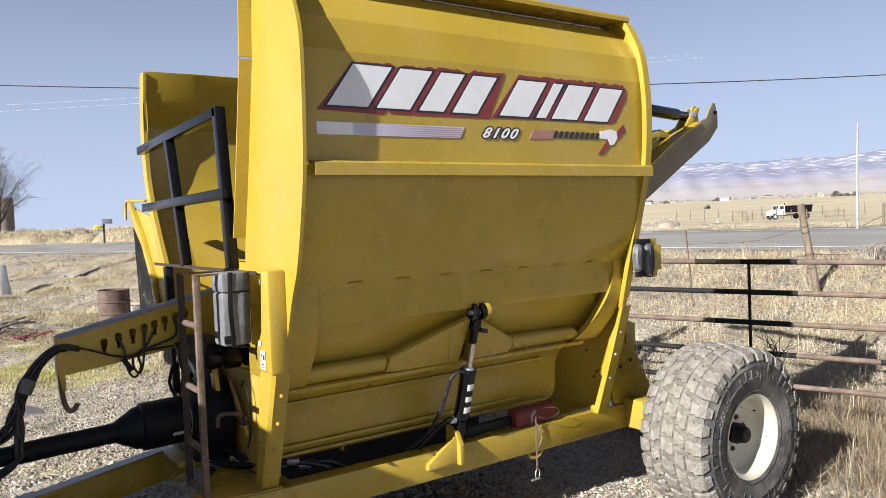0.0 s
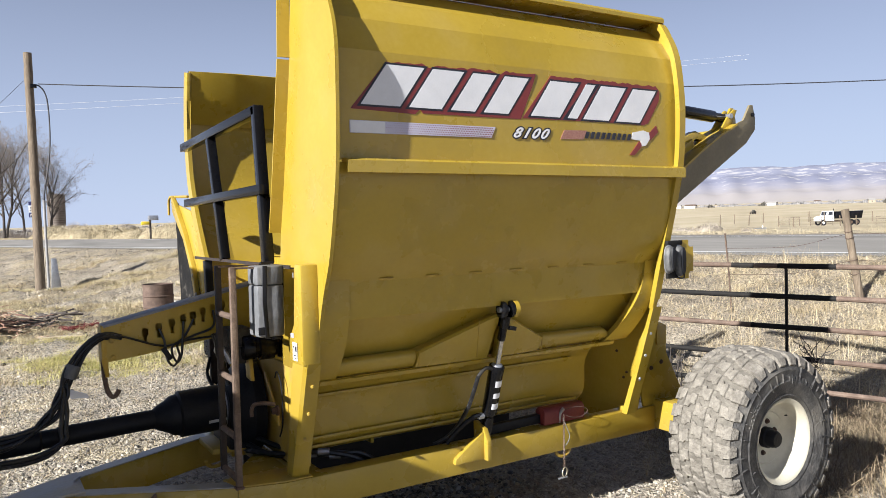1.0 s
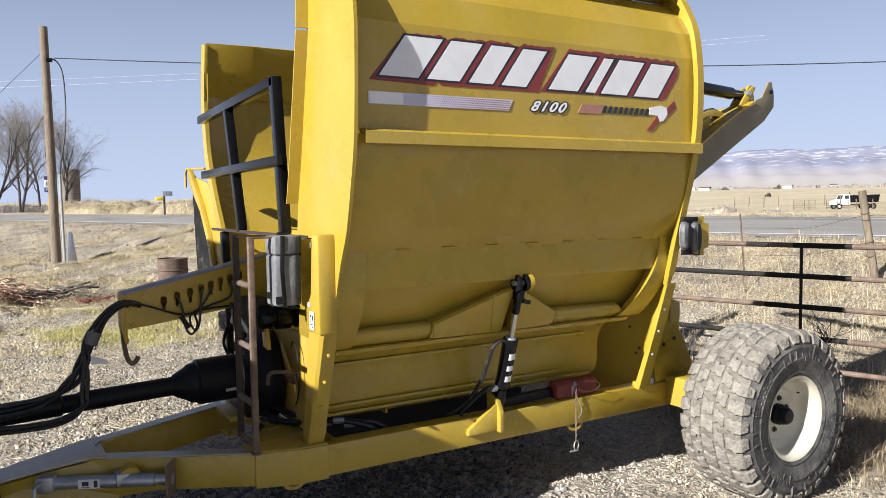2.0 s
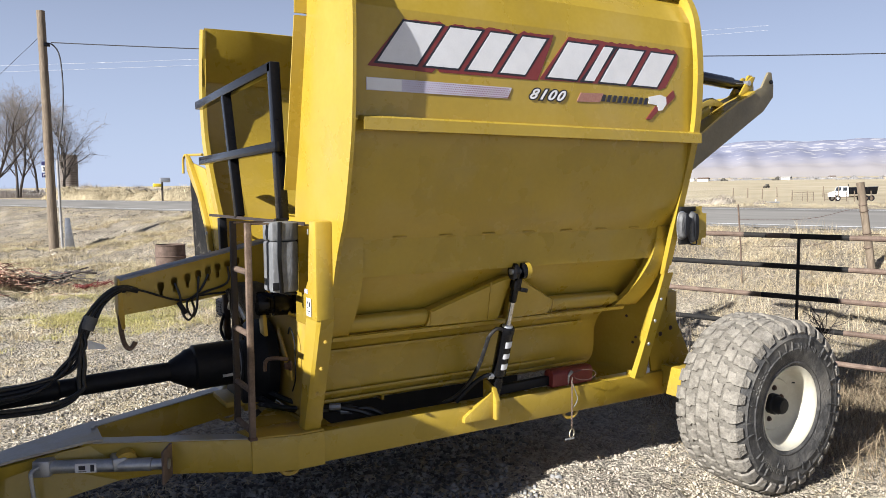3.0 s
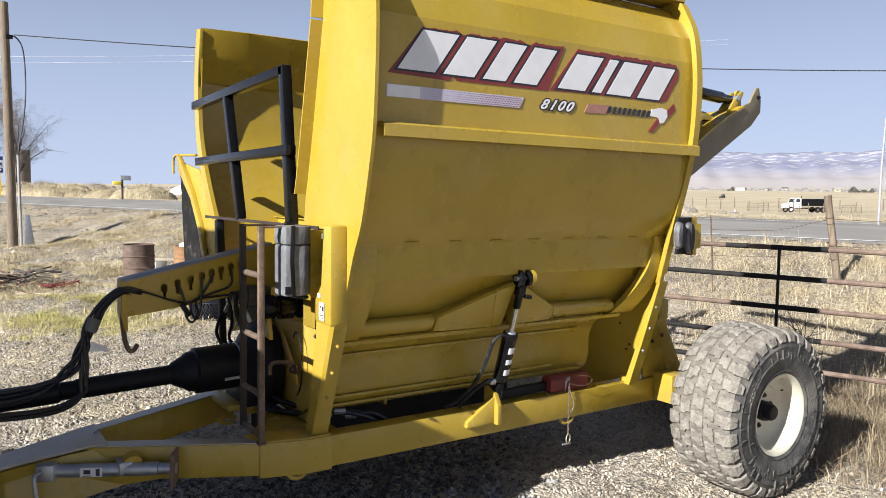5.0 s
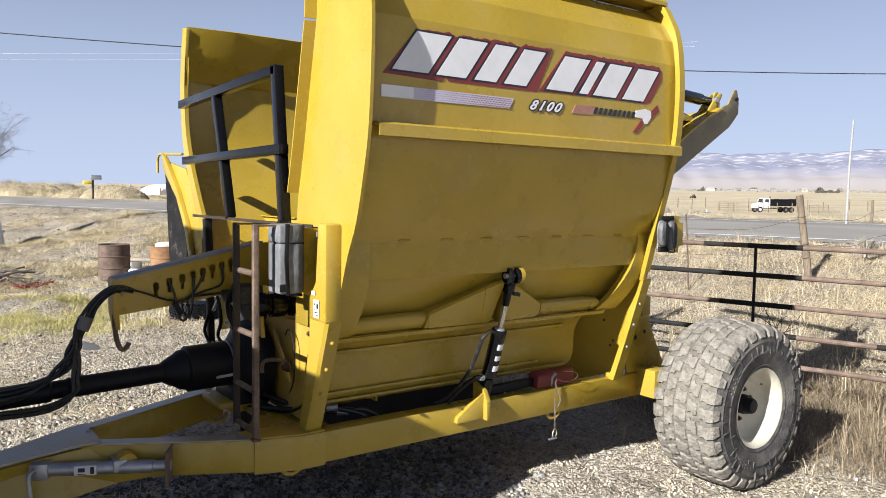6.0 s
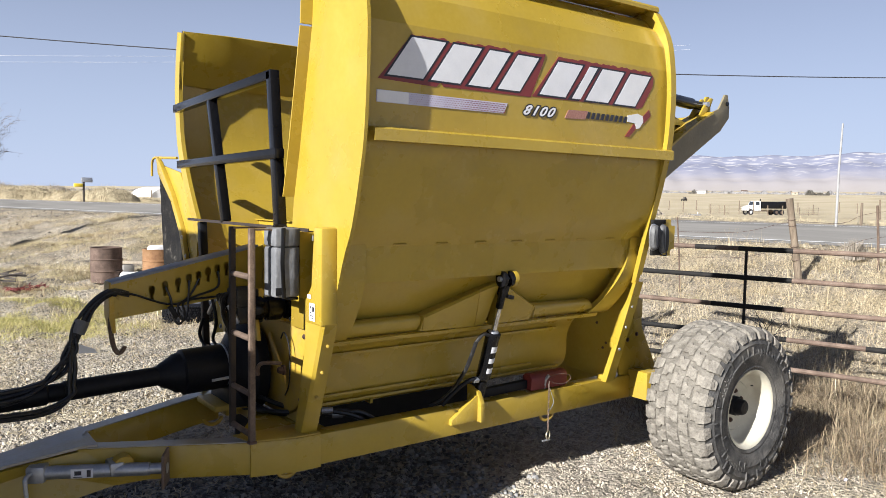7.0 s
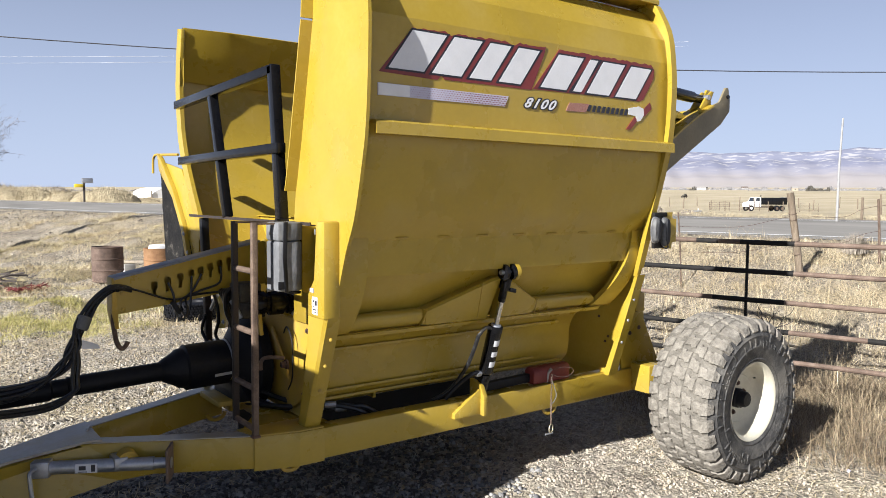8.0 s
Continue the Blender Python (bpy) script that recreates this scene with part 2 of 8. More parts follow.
EVERGREEN = material("far_dark_trees", [(0.3, (0.075, 0.07, 0.06)), (0.7, (0.13, 0.12, 0.10))], scale=0.3, rough=1.0, fine=2, bump=0, island=0.4, spec=0.0)
# gravel grey with the machine's shade put into it
STONESHADE = material("shaded_gravel_stone", [(0.2, (0.05, 0.049, 0.05)), (0.5, (0.15, 0.147, 0.144)), (0.8, (0.34, 0.332, 0.318))], scale=9, rough=0.92, fine=90, bump=0.3, island=0.75)
FLAP = material("dusty_rubber_flap", [(0.35, (0.012, 0.012, 0.013)), (0.6, (0.022, 0.021, 0.02)), (0.72, (0.12, 0.11, 0.095))], scale=9, rough=0.85, fine=70, bump=0.8, spec=0.06)
FADEDMAROON = material("faded_maroon_dots", [(0.35, (0.26, 0.10, 0.075)), (0.65, (0.40, 0.22, 0.17))], scale=160, rough=0.45, fine=300, bump=0.02)
STAVE = material("dark_stave_silo", [(0.3, (0.12, 0.10, 0.085)), (0.7, (0.20, 0.17, 0.145))], scale=1.5, rough=0.9, fine=15, bump=0.2)
STONE = material("grey_gravel_stone", [(0.2, (0.17, 0.15, 0.122)), (0.5, (0.31, 0.278, 0.23)), (0.8, (0.49, 0.445, 0.37))], scale=9, rough=0.92, fine=90, bump=0.3, island=0.6)
CLOD = material("dirt_clod", [(0.2, (0.22, 0.185, 0.14)), (0.5, (0.43, 0.375, 0.295)), (0.8, (0.60, 0.535, 0.43))], scale=9, rough=0.95, fine=70, bump=0.5, island=0.5)
ASPHALT = material("worn_asphalt", [(0.25, (0.205, 0.192, 0.173)), (0.5, (0.255, 0.24, 0.216)), (0.75, (0.31, 0.292, 0.262))], scale=0.7, rough=0.95, fine=25, bump=0.2, spec=0.2, tint=(0.15, 0.142, 0.128), tint_scale=0.5, tint_amount=0.55, stretch=(1.0, 0.25, 1.0))
ROADPAINT = material("road_paint", [(0.3, (0.55, 0.55, 0.53)), (0.7, (0.72, 0.72, 0.70))], scale=2, rough=0.7, fine=20, bump=0.1)
TWINE = material("faded_baling_twine", [(0.25, (0.20, 0.10, 0.07)), (0.5, (0.46, 0.28, 0.19)), (0.75, (0.66, 0.55, 0.38))], scale=2, rough=0.7, fine=10, bump=0, island=0.8)
DRUM = material("rusty_oil_drum", [(0.25, (0.05, 0.032, 0.024)), (0.5, (0.105, 0.068, 0.05)), (0.75, (0.17, 0.12, 0.092))], scale=7, rough=0.85, fine=60, bump=0.3)
DRUM2 = material("orange_rust_drum", [(0.25, (0.15, 0.07, 0.03)), (0.5, (0.24, 0.125, 0.055)), (0.75, (0.32, 0.19, 0.10))], scale=7, rough=0.85, fine=60, bump=0.3)
WIRE = material("dark_cable", [(0.3, (0.02, 0.02, 0.024)), (0.7, (0.04, 0.04, 0.045))], scale=8, rough=0.6, fine=30, bump=0)
PALEWIRE = material("bright_aluminium_cable", [(0.3, (0.75, 0.75, 0.76)), (0.7, (0.85, 0.85, 0.86))], scale=8, rough=0.5, fine=30, bump=0)

# ground: dirt, gravel and straw litter blended by noise
def ground_material():
    m = material("dry_dirt_ground", [(0.25, (0.205, 0.176, 0.136)), (0.45, (0.355, 0.312, 0.247)), (0.6, (0.475, 0.422, 0.34)), (0.8, (0.60, 0.54, 0.44))],
                 scale=1.6, rough=0.95, fine=22, bump=1.0, bump_scale=34, tint=(0.54, 0.45, 0.28), tint_scale=0.9, tint_amount=0.6, detail=9, bump_distance=0.06)
    nt = m.node_tree
    N, L = nt.nodes, nt.links
    b = N["Principled BSDF"]
    prev = b.inputs["Base Color"].links[0].from_socket
    tc = N.new("ShaderNodeTexCoord")
    vor = N.new("ShaderNodeTexVoronoi")
    vor.inputs["Scale"].default_value = 26
    L.new(tc.outputs["Object"], vor.inputs["Vector"])
    hsv = N.new("ShaderNodeMix")
    hsv.data_type = "RGBA"
    hsv.blend_type = "MULTIPLY"
    hsv.inputs[0].default_value = 0.28
    bw = N.new("ShaderNodeRGBToBW")
    L.new(vor.outputs["Color"], bw.inputs[0])
    gain = N.new("ShaderNodeMath")
    gain.operation = "MULTIPLY_ADD"
    gain.inputs[1].default_value = 1.2
    gain.inputs[2].default_value = 0.4
    L.new(bw.outputs[0], gain.inputs[0])
    L.new(prev, hsv.inputs[6])
    L.new(gain.outputs[0], hsv.inputs[7])
    # pebbles, crumbs and dark pits, finger-wide
    speck = N.new("ShaderNodeTexNoise")
    speck.inputs["Scale"].default_value = 24.0
    speck.inputs["Detail"].default_value = 7.0
    speck.inputs["Roughness"].default_value = 0.72
    L.new(tc.outputs["Object"], speck.inputs["Vector"])
    sr = N.new("ShaderNodeMapRange")
    sr.inputs["From Min"].default_value = 0.36
    sr.inputs["From Max"].default_value = 0.62
    sr.inputs["To Min"].default_value = 0.38
    sr.inputs["To Max"].default_value = 1.22
    L.new(speck.outputs["Fac"], sr.inputs["Value"])
    spk = N.new("ShaderNodeVectorMath")
    spk.operation = "SCALE"
    L.new(hsv.outputs[2], spk.inputs[0])
    L.new(sr.outputs[0], spk.inputs["Scale"])
    # straw-coloured stubble fields beyond the road
    dot = N.new("ShaderNodeVectorMath")
    dot.operation = "DOT_PRODUCT"
    dot.inputs[1].default_value = (0.952, 0.306, 0)
    L.new(tc.outputs["Object"], dot.inputs[0])
    beyond = N.new("ShaderNodeMapRange")
    beyond.inputs["From Min"].default_value = 21.0
    beyond.inputs["From Max"].default_value = 26.0
    L.new(dot.outputs["Value"], beyond.inputs["Value"])
    mp = N.new("ShaderNodeMapping")
    mp.inputs["Rotation"].default_value = (0, 0, 0.5)
    mp.inputs["Scale"].default_value = (0.03, 0.06, 0.05)
    L.new(tc.outputs["Object"], mp.inputs["Vector"])
    fn = N.new("ShaderNodeTexNoise")
    fn.inputs["Scale"].default_value = 1.0
    fn.inputs["Detail"].default_value = 8.0
    L.new(mp.outputs[0], fn.inputs["Vector"])
    fr = N.new("ShaderNodeValToRGB")
    fe = fr.color_ramp.elements
    fe.new(0.5)
    for e, (p, c) in zip(fe, ((0.32, (0.36, 0.295, 0.185)), (0.5, (0.45, 0.375, 0.245)), (0.68, (0.52, 0.445, 0.305)))):
        e.position, e.color = p, (*c, 1)
    L.new(fn.outputs["Fac"], fr.inputs[0])
    fm = N.new("ShaderNodeMix")
    fm.data_type = "RGBA"
    L.new(beyond.outputs[0], fm.inputs[0])
    # browner, damper soil on the bank below the road
    bank = N.new("ShaderNodeMapRange")
    bank.inputs["From Min"].default_value = 5.0
    bank.inputs["From Max"].default_value = 8.0
    bank.inputs["To Max"].default_value = 0.75
    wob = N.new("ShaderNodeTexNoise")
    wob.inputs["Scale"].default_value = 0.8
    wob.inputs["Detail"].default_value = 5.0
    L.new(tc.outputs["Object"], wob.inputs["Vector"])
    wad = N.new("ShaderNodeMath")
    wad.operation = "MULTIPLY_ADD"
    wad.inputs[1].default_value = 5.0
    L.new(wob.outputs["Fac"], wad.inputs[0])
    shift = N.new("ShaderNodeMath")
    shift.operation = "SUBTRACT"
    shift.inputs[1].default_value = 2.5
    L.new(dot.outputs["Value"], shift.inputs[0])
    L.new(shift.outputs[0], wad.inputs[2])
    L.new(wad.outputs[0], bank.inputs["Value"])
    brown = N.new("ShaderNodeMix")
    brown.data_type = "RGBA"
    brown.blend_type = "MULTIPLY"
    brown.inputs[7].default_value = (0.82, 0.78, 0.71, 1)
    L.new(bank.outputs[0], brown.inputs[0])
    L.new(spk.outputs[0], brown.inputs[6])
    L.new(brown.outputs[2], fm.inputs[6])
    L.new(fr.outputs[0], fm.inputs[7])
    L.new(fm.outputs[2], b.inputs["Base Color"])
    return m


DIRT = ground_material()


def mountain_material():
    """Distant mesa: tan foothills, wooded slopes blued by painted haze, snow patches on the rim."""
    m = bpy.data.materials.new("hazed_far_mesa")
    m.use_nodes = True
    nt = m.node_tree
    N, L = nt.nodes, nt.links
    b = N["Principled BSDF"]
    b.inputs["Roughness"].default_value = 1.0
    b.inputs["Specular IOR Level"].default_value = 0.0
    tc = N.new("ShaderNodeTexCoord")
    sep = N.new("ShaderNodeSeparateXYZ")
    L.new(tc.outputs["Object"], sep.inputs[0])
    mp = N.new("ShaderNodeMapping")
    mp.inputs["Scale"].default_value = (0.006, 0.006, 0.03)
    L.new(tc.outputs["Object"], mp.inputs["Vector"])
    nz = N.new("ShaderNodeTexNoise")
    nz.inputs["Scale"].default_value = 1.0
    nz.inputs["Detail"].default_value = 8
    nz.inputs["Roughness"].default_value = 0.6
    L.new(mp.outputs[0], nz.inputs["Vector"])
    hm = N.new("ShaderNodeMath")
    hm.operation = "MULTIPLY_ADD"
    hm.inputs[1].default_value = 90.0
    L.new(nz.outputs["Fac"], hm.inputs[0])
    L.new(sep.outputs[2], hm.inputs[2])
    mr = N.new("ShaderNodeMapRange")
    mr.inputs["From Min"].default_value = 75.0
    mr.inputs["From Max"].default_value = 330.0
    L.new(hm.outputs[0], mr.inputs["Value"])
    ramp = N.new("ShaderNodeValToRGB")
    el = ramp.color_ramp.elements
    # distance haze is put into these colours, bluer up the slopes
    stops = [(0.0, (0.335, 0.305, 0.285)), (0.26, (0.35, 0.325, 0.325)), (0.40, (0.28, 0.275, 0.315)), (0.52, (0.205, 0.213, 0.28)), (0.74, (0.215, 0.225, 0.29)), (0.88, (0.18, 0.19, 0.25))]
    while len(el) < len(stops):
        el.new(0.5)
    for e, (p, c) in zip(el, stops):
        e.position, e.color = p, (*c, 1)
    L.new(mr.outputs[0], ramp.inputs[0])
    mp2 = N.new("ShaderNodeMapping")
    mp2.inputs["Scale"].default_value = (0.013, 0.013, 0.06)
    L.new(tc.outputs["Object"], mp2.inputs["Vector"])
    sn = N.new("ShaderNodeTexNoise")
    sn.inputs["Scale"].default_value = 1.3
    sn.inputs["Detail"].default_value = 9
    L.new(mp2.outputs[0], sn.inputs["Vector"])
    hz = N.new("ShaderNodeMapRange")
    hz.inputs["From Min"].default_value = 60.0
    hz.inputs["From Max"].default_value = 205.0
    hz.inputs["To Min"].default_value = -0.10
    hz.inputs["To Max"].default_value = 0.09
    L.new(sep.outputs[2], hz.inputs["Value"])
    ad = N.new("ShaderNodeMath")
    ad.operation = "ADD"
    L.new(sn.outputs["Fac"], ad.inputs[0])
    L.new(hz.outputs[0], ad.inputs[1])
    sr = N.new("ShaderNodeMapRange")
    sr.inputs["From Min"].default_value = 0.60
    sr.inputs["From Max"].default_value = 0.70
    L.new(ad.outputs[0], sr.inputs["Value"])
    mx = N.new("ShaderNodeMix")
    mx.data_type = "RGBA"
    # snow greyed by the same painted haze
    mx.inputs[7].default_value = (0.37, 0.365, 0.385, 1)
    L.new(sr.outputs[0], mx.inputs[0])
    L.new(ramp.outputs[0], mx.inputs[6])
    L.new(mx.outputs[2], b.inputs["Base Color"])
    return m


MESA = mountain_material()

# ---- mesh helpers ----


def mesh_object(name, bm, mat, parent=None, smooth=35.0):
    me = bpy.data.meshes.new(name)
    bmesh.ops.recalc_face_normals(bm, faces=bm.faces[:])
    bm.to_mesh(me)
    bm.free()
    me.materials.append(mat)
    if smooth:
        me.shade_smooth()
        me.set_sharp_from_angle(angle=radians(smooth))
    ob = new(name, me)
    ob.parent = parent
    return ob


def part(name, bm, mat, parent, label="", smooth=35.0):
    ob = mesh_object(name, bm, mat, parent, smooth)
    if label:
        tagged(ob, label)
    return ob


def thing(name, bm, mat, label, category, at=(0, 0, 0), kind="", group="", smooth=35.0):
    ob = mesh_object(name, bm, mat, None, smooth)
    ob.location = at
    return tagged(ob, label, category, group, kind)


def empty(name, at, label, category, group="", kind=""):
    ob = new(name)
    ob.location = at
    return tagged(ob, label, category, group, kind)


def box(bm, x0, x1, y0, y1, z0, z1, bevel=0.0, turn=None):
    vs = [bm.verts.new(p) for p in ((x0, y0, z0), (x1, y0, z0), (x1, y1, z0), (x0, y1, z0), (x0, y0, z1), (x1, y0, z1), (x1, y1, z1), (x0, y1, z1))]
    fs = [bm.faces.new([vs[i] for i in f]) for f in ((0, 3, 2, 1), (4, 5, 6, 7), (0, 1, 5, 4), (1, 2, 6, 5), (2, 3, 7, 6), (3, 0, 4, 7))]
    if turn is not None:
        bmesh.ops.transform(bm, matrix=turn, verts=vs)
    if bevel:
        bmesh.ops.bevel(bm, geom=list({e for f in fs for e in f.edges}), offset=bevel, segments=2, affect="EDGES", profile=0.5)
    return bm


def prism(bm, pts, axis, a, b, bevel=0.0):
    """Extrude a 2D outline along an axis from a to b. x: (y, z); y: (x, z); z: (x, y)."""
    def at(p, k):
        return {"x": (k, p[0], p[1]), "y": (p[0], k, p[1]), "z": (p[0], p[1], k)}[axis]
    lo = [bm.verts.new(at(p, a)) for p in pts]
    hi = [bm.verts.new(at(p, b)) for p in pts]
    n = len(pts)
    fs = [bm.faces.new(lo), bm.faces.new(hi[::-1])]
    fs += [bm.faces.new((lo[i], hi[i], hi[(i + 1) % n], lo[(i + 1) % n])) for i in range(n)]
    if bevel:
        bmesh.ops.bevel(bm, geom=list({e for f in fs for e in f.edges}), offset=bevel, segments=2, affect="EDGES", profile=0.5, clamp_overlap=True)
    return bm


def frame_along(d):
    d = d.normalized()
    ref = Vector((0, 0, 1)) if abs(d.z) < 0.95 else Vector((1, 0, 0))
    a = d.cross(ref).normalized()
    return a, a.cross(d).normalized()


def tube(bm, path, r, n=8, cap=True):
    path = [Vector(p) for p in path]
    rs = r if isinstance(r, (list, tuple)) else [r] * len(path)
    rings = []
    a = None
    for i, p in enumerate(path):
        d = (path[min(i + 1, len(path) - 1)] - path[max(i - 1, 0)])
        if a is None:
            a, b = frame_along(d)
        else:
            d = d.normalized()
            a = (a - d * a.dot(d)).normalized()
            b = a.cross(d)
        rings.append([bm.verts.new(p + (a * math.cos(2 * math.pi * k / n) + b * math.sin(2 * math.pi * k / n)) * rs[i]) for k in range(n)])
    for q, w in zip(rings, rings[1:]):
        for k in range(n):
            bm.faces.new((q[k], q[(k + 1) % n], w[(k + 1) % n], w[k]))
    if cap:
        bm.faces.new(rings[0][::-1])
        bm.faces.new(rings[-1])
    return bm


def beam(bm, p, q, w, h, bevel=0.0):
    """A square bar from p to q, w wide and h high."""
    p, q = Vector(p), Vector(q)
    a, b = frame_along(q - p)
    vs = [bm.verts.new(c + a * sx * w / 2 + b * sz * h / 2) for c in (p, q) for sx, sz in ((-1, -1), (1, -1), (1, 1), (-1, 1))]
    fs = [bm.faces.new([vs[i] for i in f]) for f in ((0, 1, 2, 3), (7, 6, 5, 4), (0, 4, 5, 1), (1, 5, 6, 2), (2, 6, 7, 3), (3, 7, 4, 0))]
    if bevel:
        bmesh.ops.bevel(bm, geom=list({e for f in fs for e in f.edges}), offset=bevel, segments=2, affect="EDGES", profile=0.5)
    return bm


def lathe(bm, profile, m, n=32):
    """Turn a profile of (radius, height) round the local z of m."""
    rings = []
    for r, h in profile:
        rings.append([bm.verts.new(m @ Vector((r * math.cos(2 * math.pi * k / n), r * math.sin(2 * math.pi * k / n), h))) for k in range(n)] if r > 1e-5
                     else [bm.verts.new(m @ Vector((0, 0, h)))])
    for q, w in zip(rings, rings[1:]):
        for k in range(n):
            if len(q) == 1 and len(w) == 1:
                continue
            if len(q) == 1:
                bm.faces.new((q[0], w[(k + 1) % n], w[k]))
            elif len(w) == 1:
                bm.faces.new((q[k], q[(k + 1) % n], w[0]))
            else:
                bm.faces.new((q[k], q[(k + 1) % n], w[(k + 1) % n], w[k]))
    return bm


def along(p, q):
    """A pose whose local z runs from p to q."""
    p, q = Vector(p), Vector(q)
    return Matrix.Translation(p) @ (q - p).to_track_quat("Z", "Y").to_matrix().to_4x4()


def smooth_line(pts, steps=6):
    """A rounded line through points of any dimension."""
    pts = [np.array(p, float) for p in pts]
    out = []
    for i in range(len(pts) - 1):
        p0, p1, p2, p3 = pts[max(i - 1, 0)], pts[i], pts[i + 1], pts[min(i + 2, len(pts) - 1)]
        for k in range(steps):
            t = k / steps
            out.append(0.5 * (2 * p1 + (p2 - p0) * t + (2 * p0 - 5 * p1 + 4 * p2 - p3) * t * t + (3 * p1 - p0 - 3 * p2 + p3) * t ** 3))
    out.append(pts[-1])
    return [tuple(float(c) for c in p) for p in out]


def thick_line(pts, t):
    """Outline of a 2D line of thickness t, on its left side."""
    pts = [Vector(p) for p in pts]
    off = []
    for i, p in enumerate(pts):
        d = (pts[min(i + 1, len(pts) - 1)] - pts[max(i - 1, 0)]).normalized()
        off.append(p + Vector((-d.y, d.x)) * t)
    return [tuple(p) for p in pts] + [tuple(p) for p in reversed(off)]


def bolt(bm, p, axis, r=0.012, h=0.009):
    """A hexagon bolt head with washer, standing out along axis."""
    m = along(p, Vector(p) + Vector(axis))
    lathe(bm, [(0, 0), (r * 1.45, 0), (r * 1.45, h * 0.3), (r * 1.3, h * 0.35), (0, h * 0.35)], m, 12)
    lathe(bm, [(0, h * 0.3), (r, h * 0.3), (r, h * 0.9), (r * 0.8, h * 1.1), (0, h * 1.1)], m, 6)
    return bm


def B():
    return bmesh.new()

# ---- ground and road ----


def ease(a, b, x):
    t = np.clip((x - a) / (b - a), 0, 1)
    return t * t * (3 - 2 * t)


RN = (0.952, 0.306)          # across the road
RT = (-0.306, 0.952)         # along the road


def terrain(x, y):
    """Height of the land: flat yard, bank up to the road, fields falling away behind it."""
    x, y = np.asarray(x, float), np.asarray(y, float)
    d = np.hypot(x, y)
    z = (0.01535 * (x + 0.5) + 0.0064 * (y - 0.09)) * ease(5, 14, d)
    s = RN[0] * x + RN[1] * y
    z = z + 0.82 * ease(7.5, 13.2, s)
    return z - 0.029 * (np.clip(s, 21.5, 150) - 21.5)


def wave(x, y, f, k):
    return np.sin(x * f + 1.3 * k + 0.8 * np.sin(y * f * 0.7 + k)) * np.cos(y * f * 1.1 + 2.1 * k + 0.9 * np.sin(x * f * 0.6 - k))


def rough(x, y):
    """Small lumps of the soil, none under the road."""
    s = RN[0] * x + RN[1] * y
    off = 1 - ease(12.2, 13.0, s) * (1 - ease(21.5, 24, s))
    z = 0.012 * wave(x, y, 4.1, 1) + 0.009 * wave(x, y, 9.7, 2) + 0.006 * wave(x, y, 21.0, 3) + 0.004 * wave(x, y, 43.0, 5)
    bank = ease(9, 13, np.hypot(x, y)) * (1 - ease(30, 60, np.hypot(x, y)))
    z = z + bank * (0.12 * wave(x, y, 1.3, 4) * np.abs(wave(x, y, 2.9, 6)) + 0.06 * wave(x, y, 3.3, 7) + 0.045 * np.abs(wave(x, y, 7.1, 9)) * wave(x, y, 2.2, 8))
    near_wheel = np.exp(-((x - 3.59) ** 2 + (y - 2.7) ** 2) / 0.3)
    rise = 0.055 * np.exp(-((x - 2.75) / 0.75) ** 2 - ((y - 3.2) / 0.55) ** 2)
    return z * off * (1 - near_wheel) - 0.004 + rise


def graded(lo, hi, step, far, growth):
    core = list(np.arange(lo, hi, step))
    up, k = [hi], step
    while up[-1] < far:
        k *= growth
        up.append(up[-1] + k)
    down, k = [lo - step], step
    while down[-1] > -far:
        k *= growth
        down.append(down[-1] - k)
    return np.array(sorted(down) + core + up)


def ground():
    xs = graded(-3.0, 12.0, 0.055, 4700, 1.10)
    ys = graded(-1.5, 17.0, 0.06, 4700, 1.10)
    X, Y = np.meshgrid(xs, ys, indexing="ij")
    jit = np.random.RandomState(3)
    core = (X > -3) & (X < 12) & (Y > -1.5) & (Y < 17)
    Z = terrain(X, Y) + rough(X, Y) + jit.normal(0, 0.009, X.shape) * core
    S = RN[0] * X + RN[1] * Y
    Z = Z - 0.05 * ease(13.3, 15.0, S) * (1 - ease(19.8, 21.2, S))
    nx, ny = X.shape
    idx = np.arange(nx * ny).reshape(nx, ny)
    faces = np.stack([idx[:-1, :-1], idx[1:, :-1], idx[1:, 1:], idx[:-1, 1:]], -1).reshape(-1, 4)
    return raw_mesh("ground", np.stack([X, Y, Z], -1).reshape(-1, 3), faces, DIRT, True)


def raw_mesh(name, verts, faces, mat, smooth=False):
    """A mesh object from numpy arrays; all faces have the same number of corners."""
    me = bpy.data.meshes.new(name)
    nv, nf, k = len(verts), len(faces), faces.shape[1]
    me.vertices.add(nv)
    me.vertices.foreach_set("co", np.ascontiguousarray(verts, dtype=np.float32).ravel())
    me.loops.add(nf * k)
    me.loops.foreach_set("vertex_index", np.ascontiguousarray(faces, dtype=np.int32).ravel())
    me.polygons.add(nf)
    me.polygons.foreach_set("loop_start", np.arange(0, nf * k, k, dtype=np.int32))
    me.update(calc_edges=True)
    me.validate()
    me.materials.append(mat)
    if smooth:
        me.shade_smooth()
    return new(name, me)


tagged(ground(), "dry tan dirt yard with gravel, straw litter and banked verge", "ground", kind="structure")


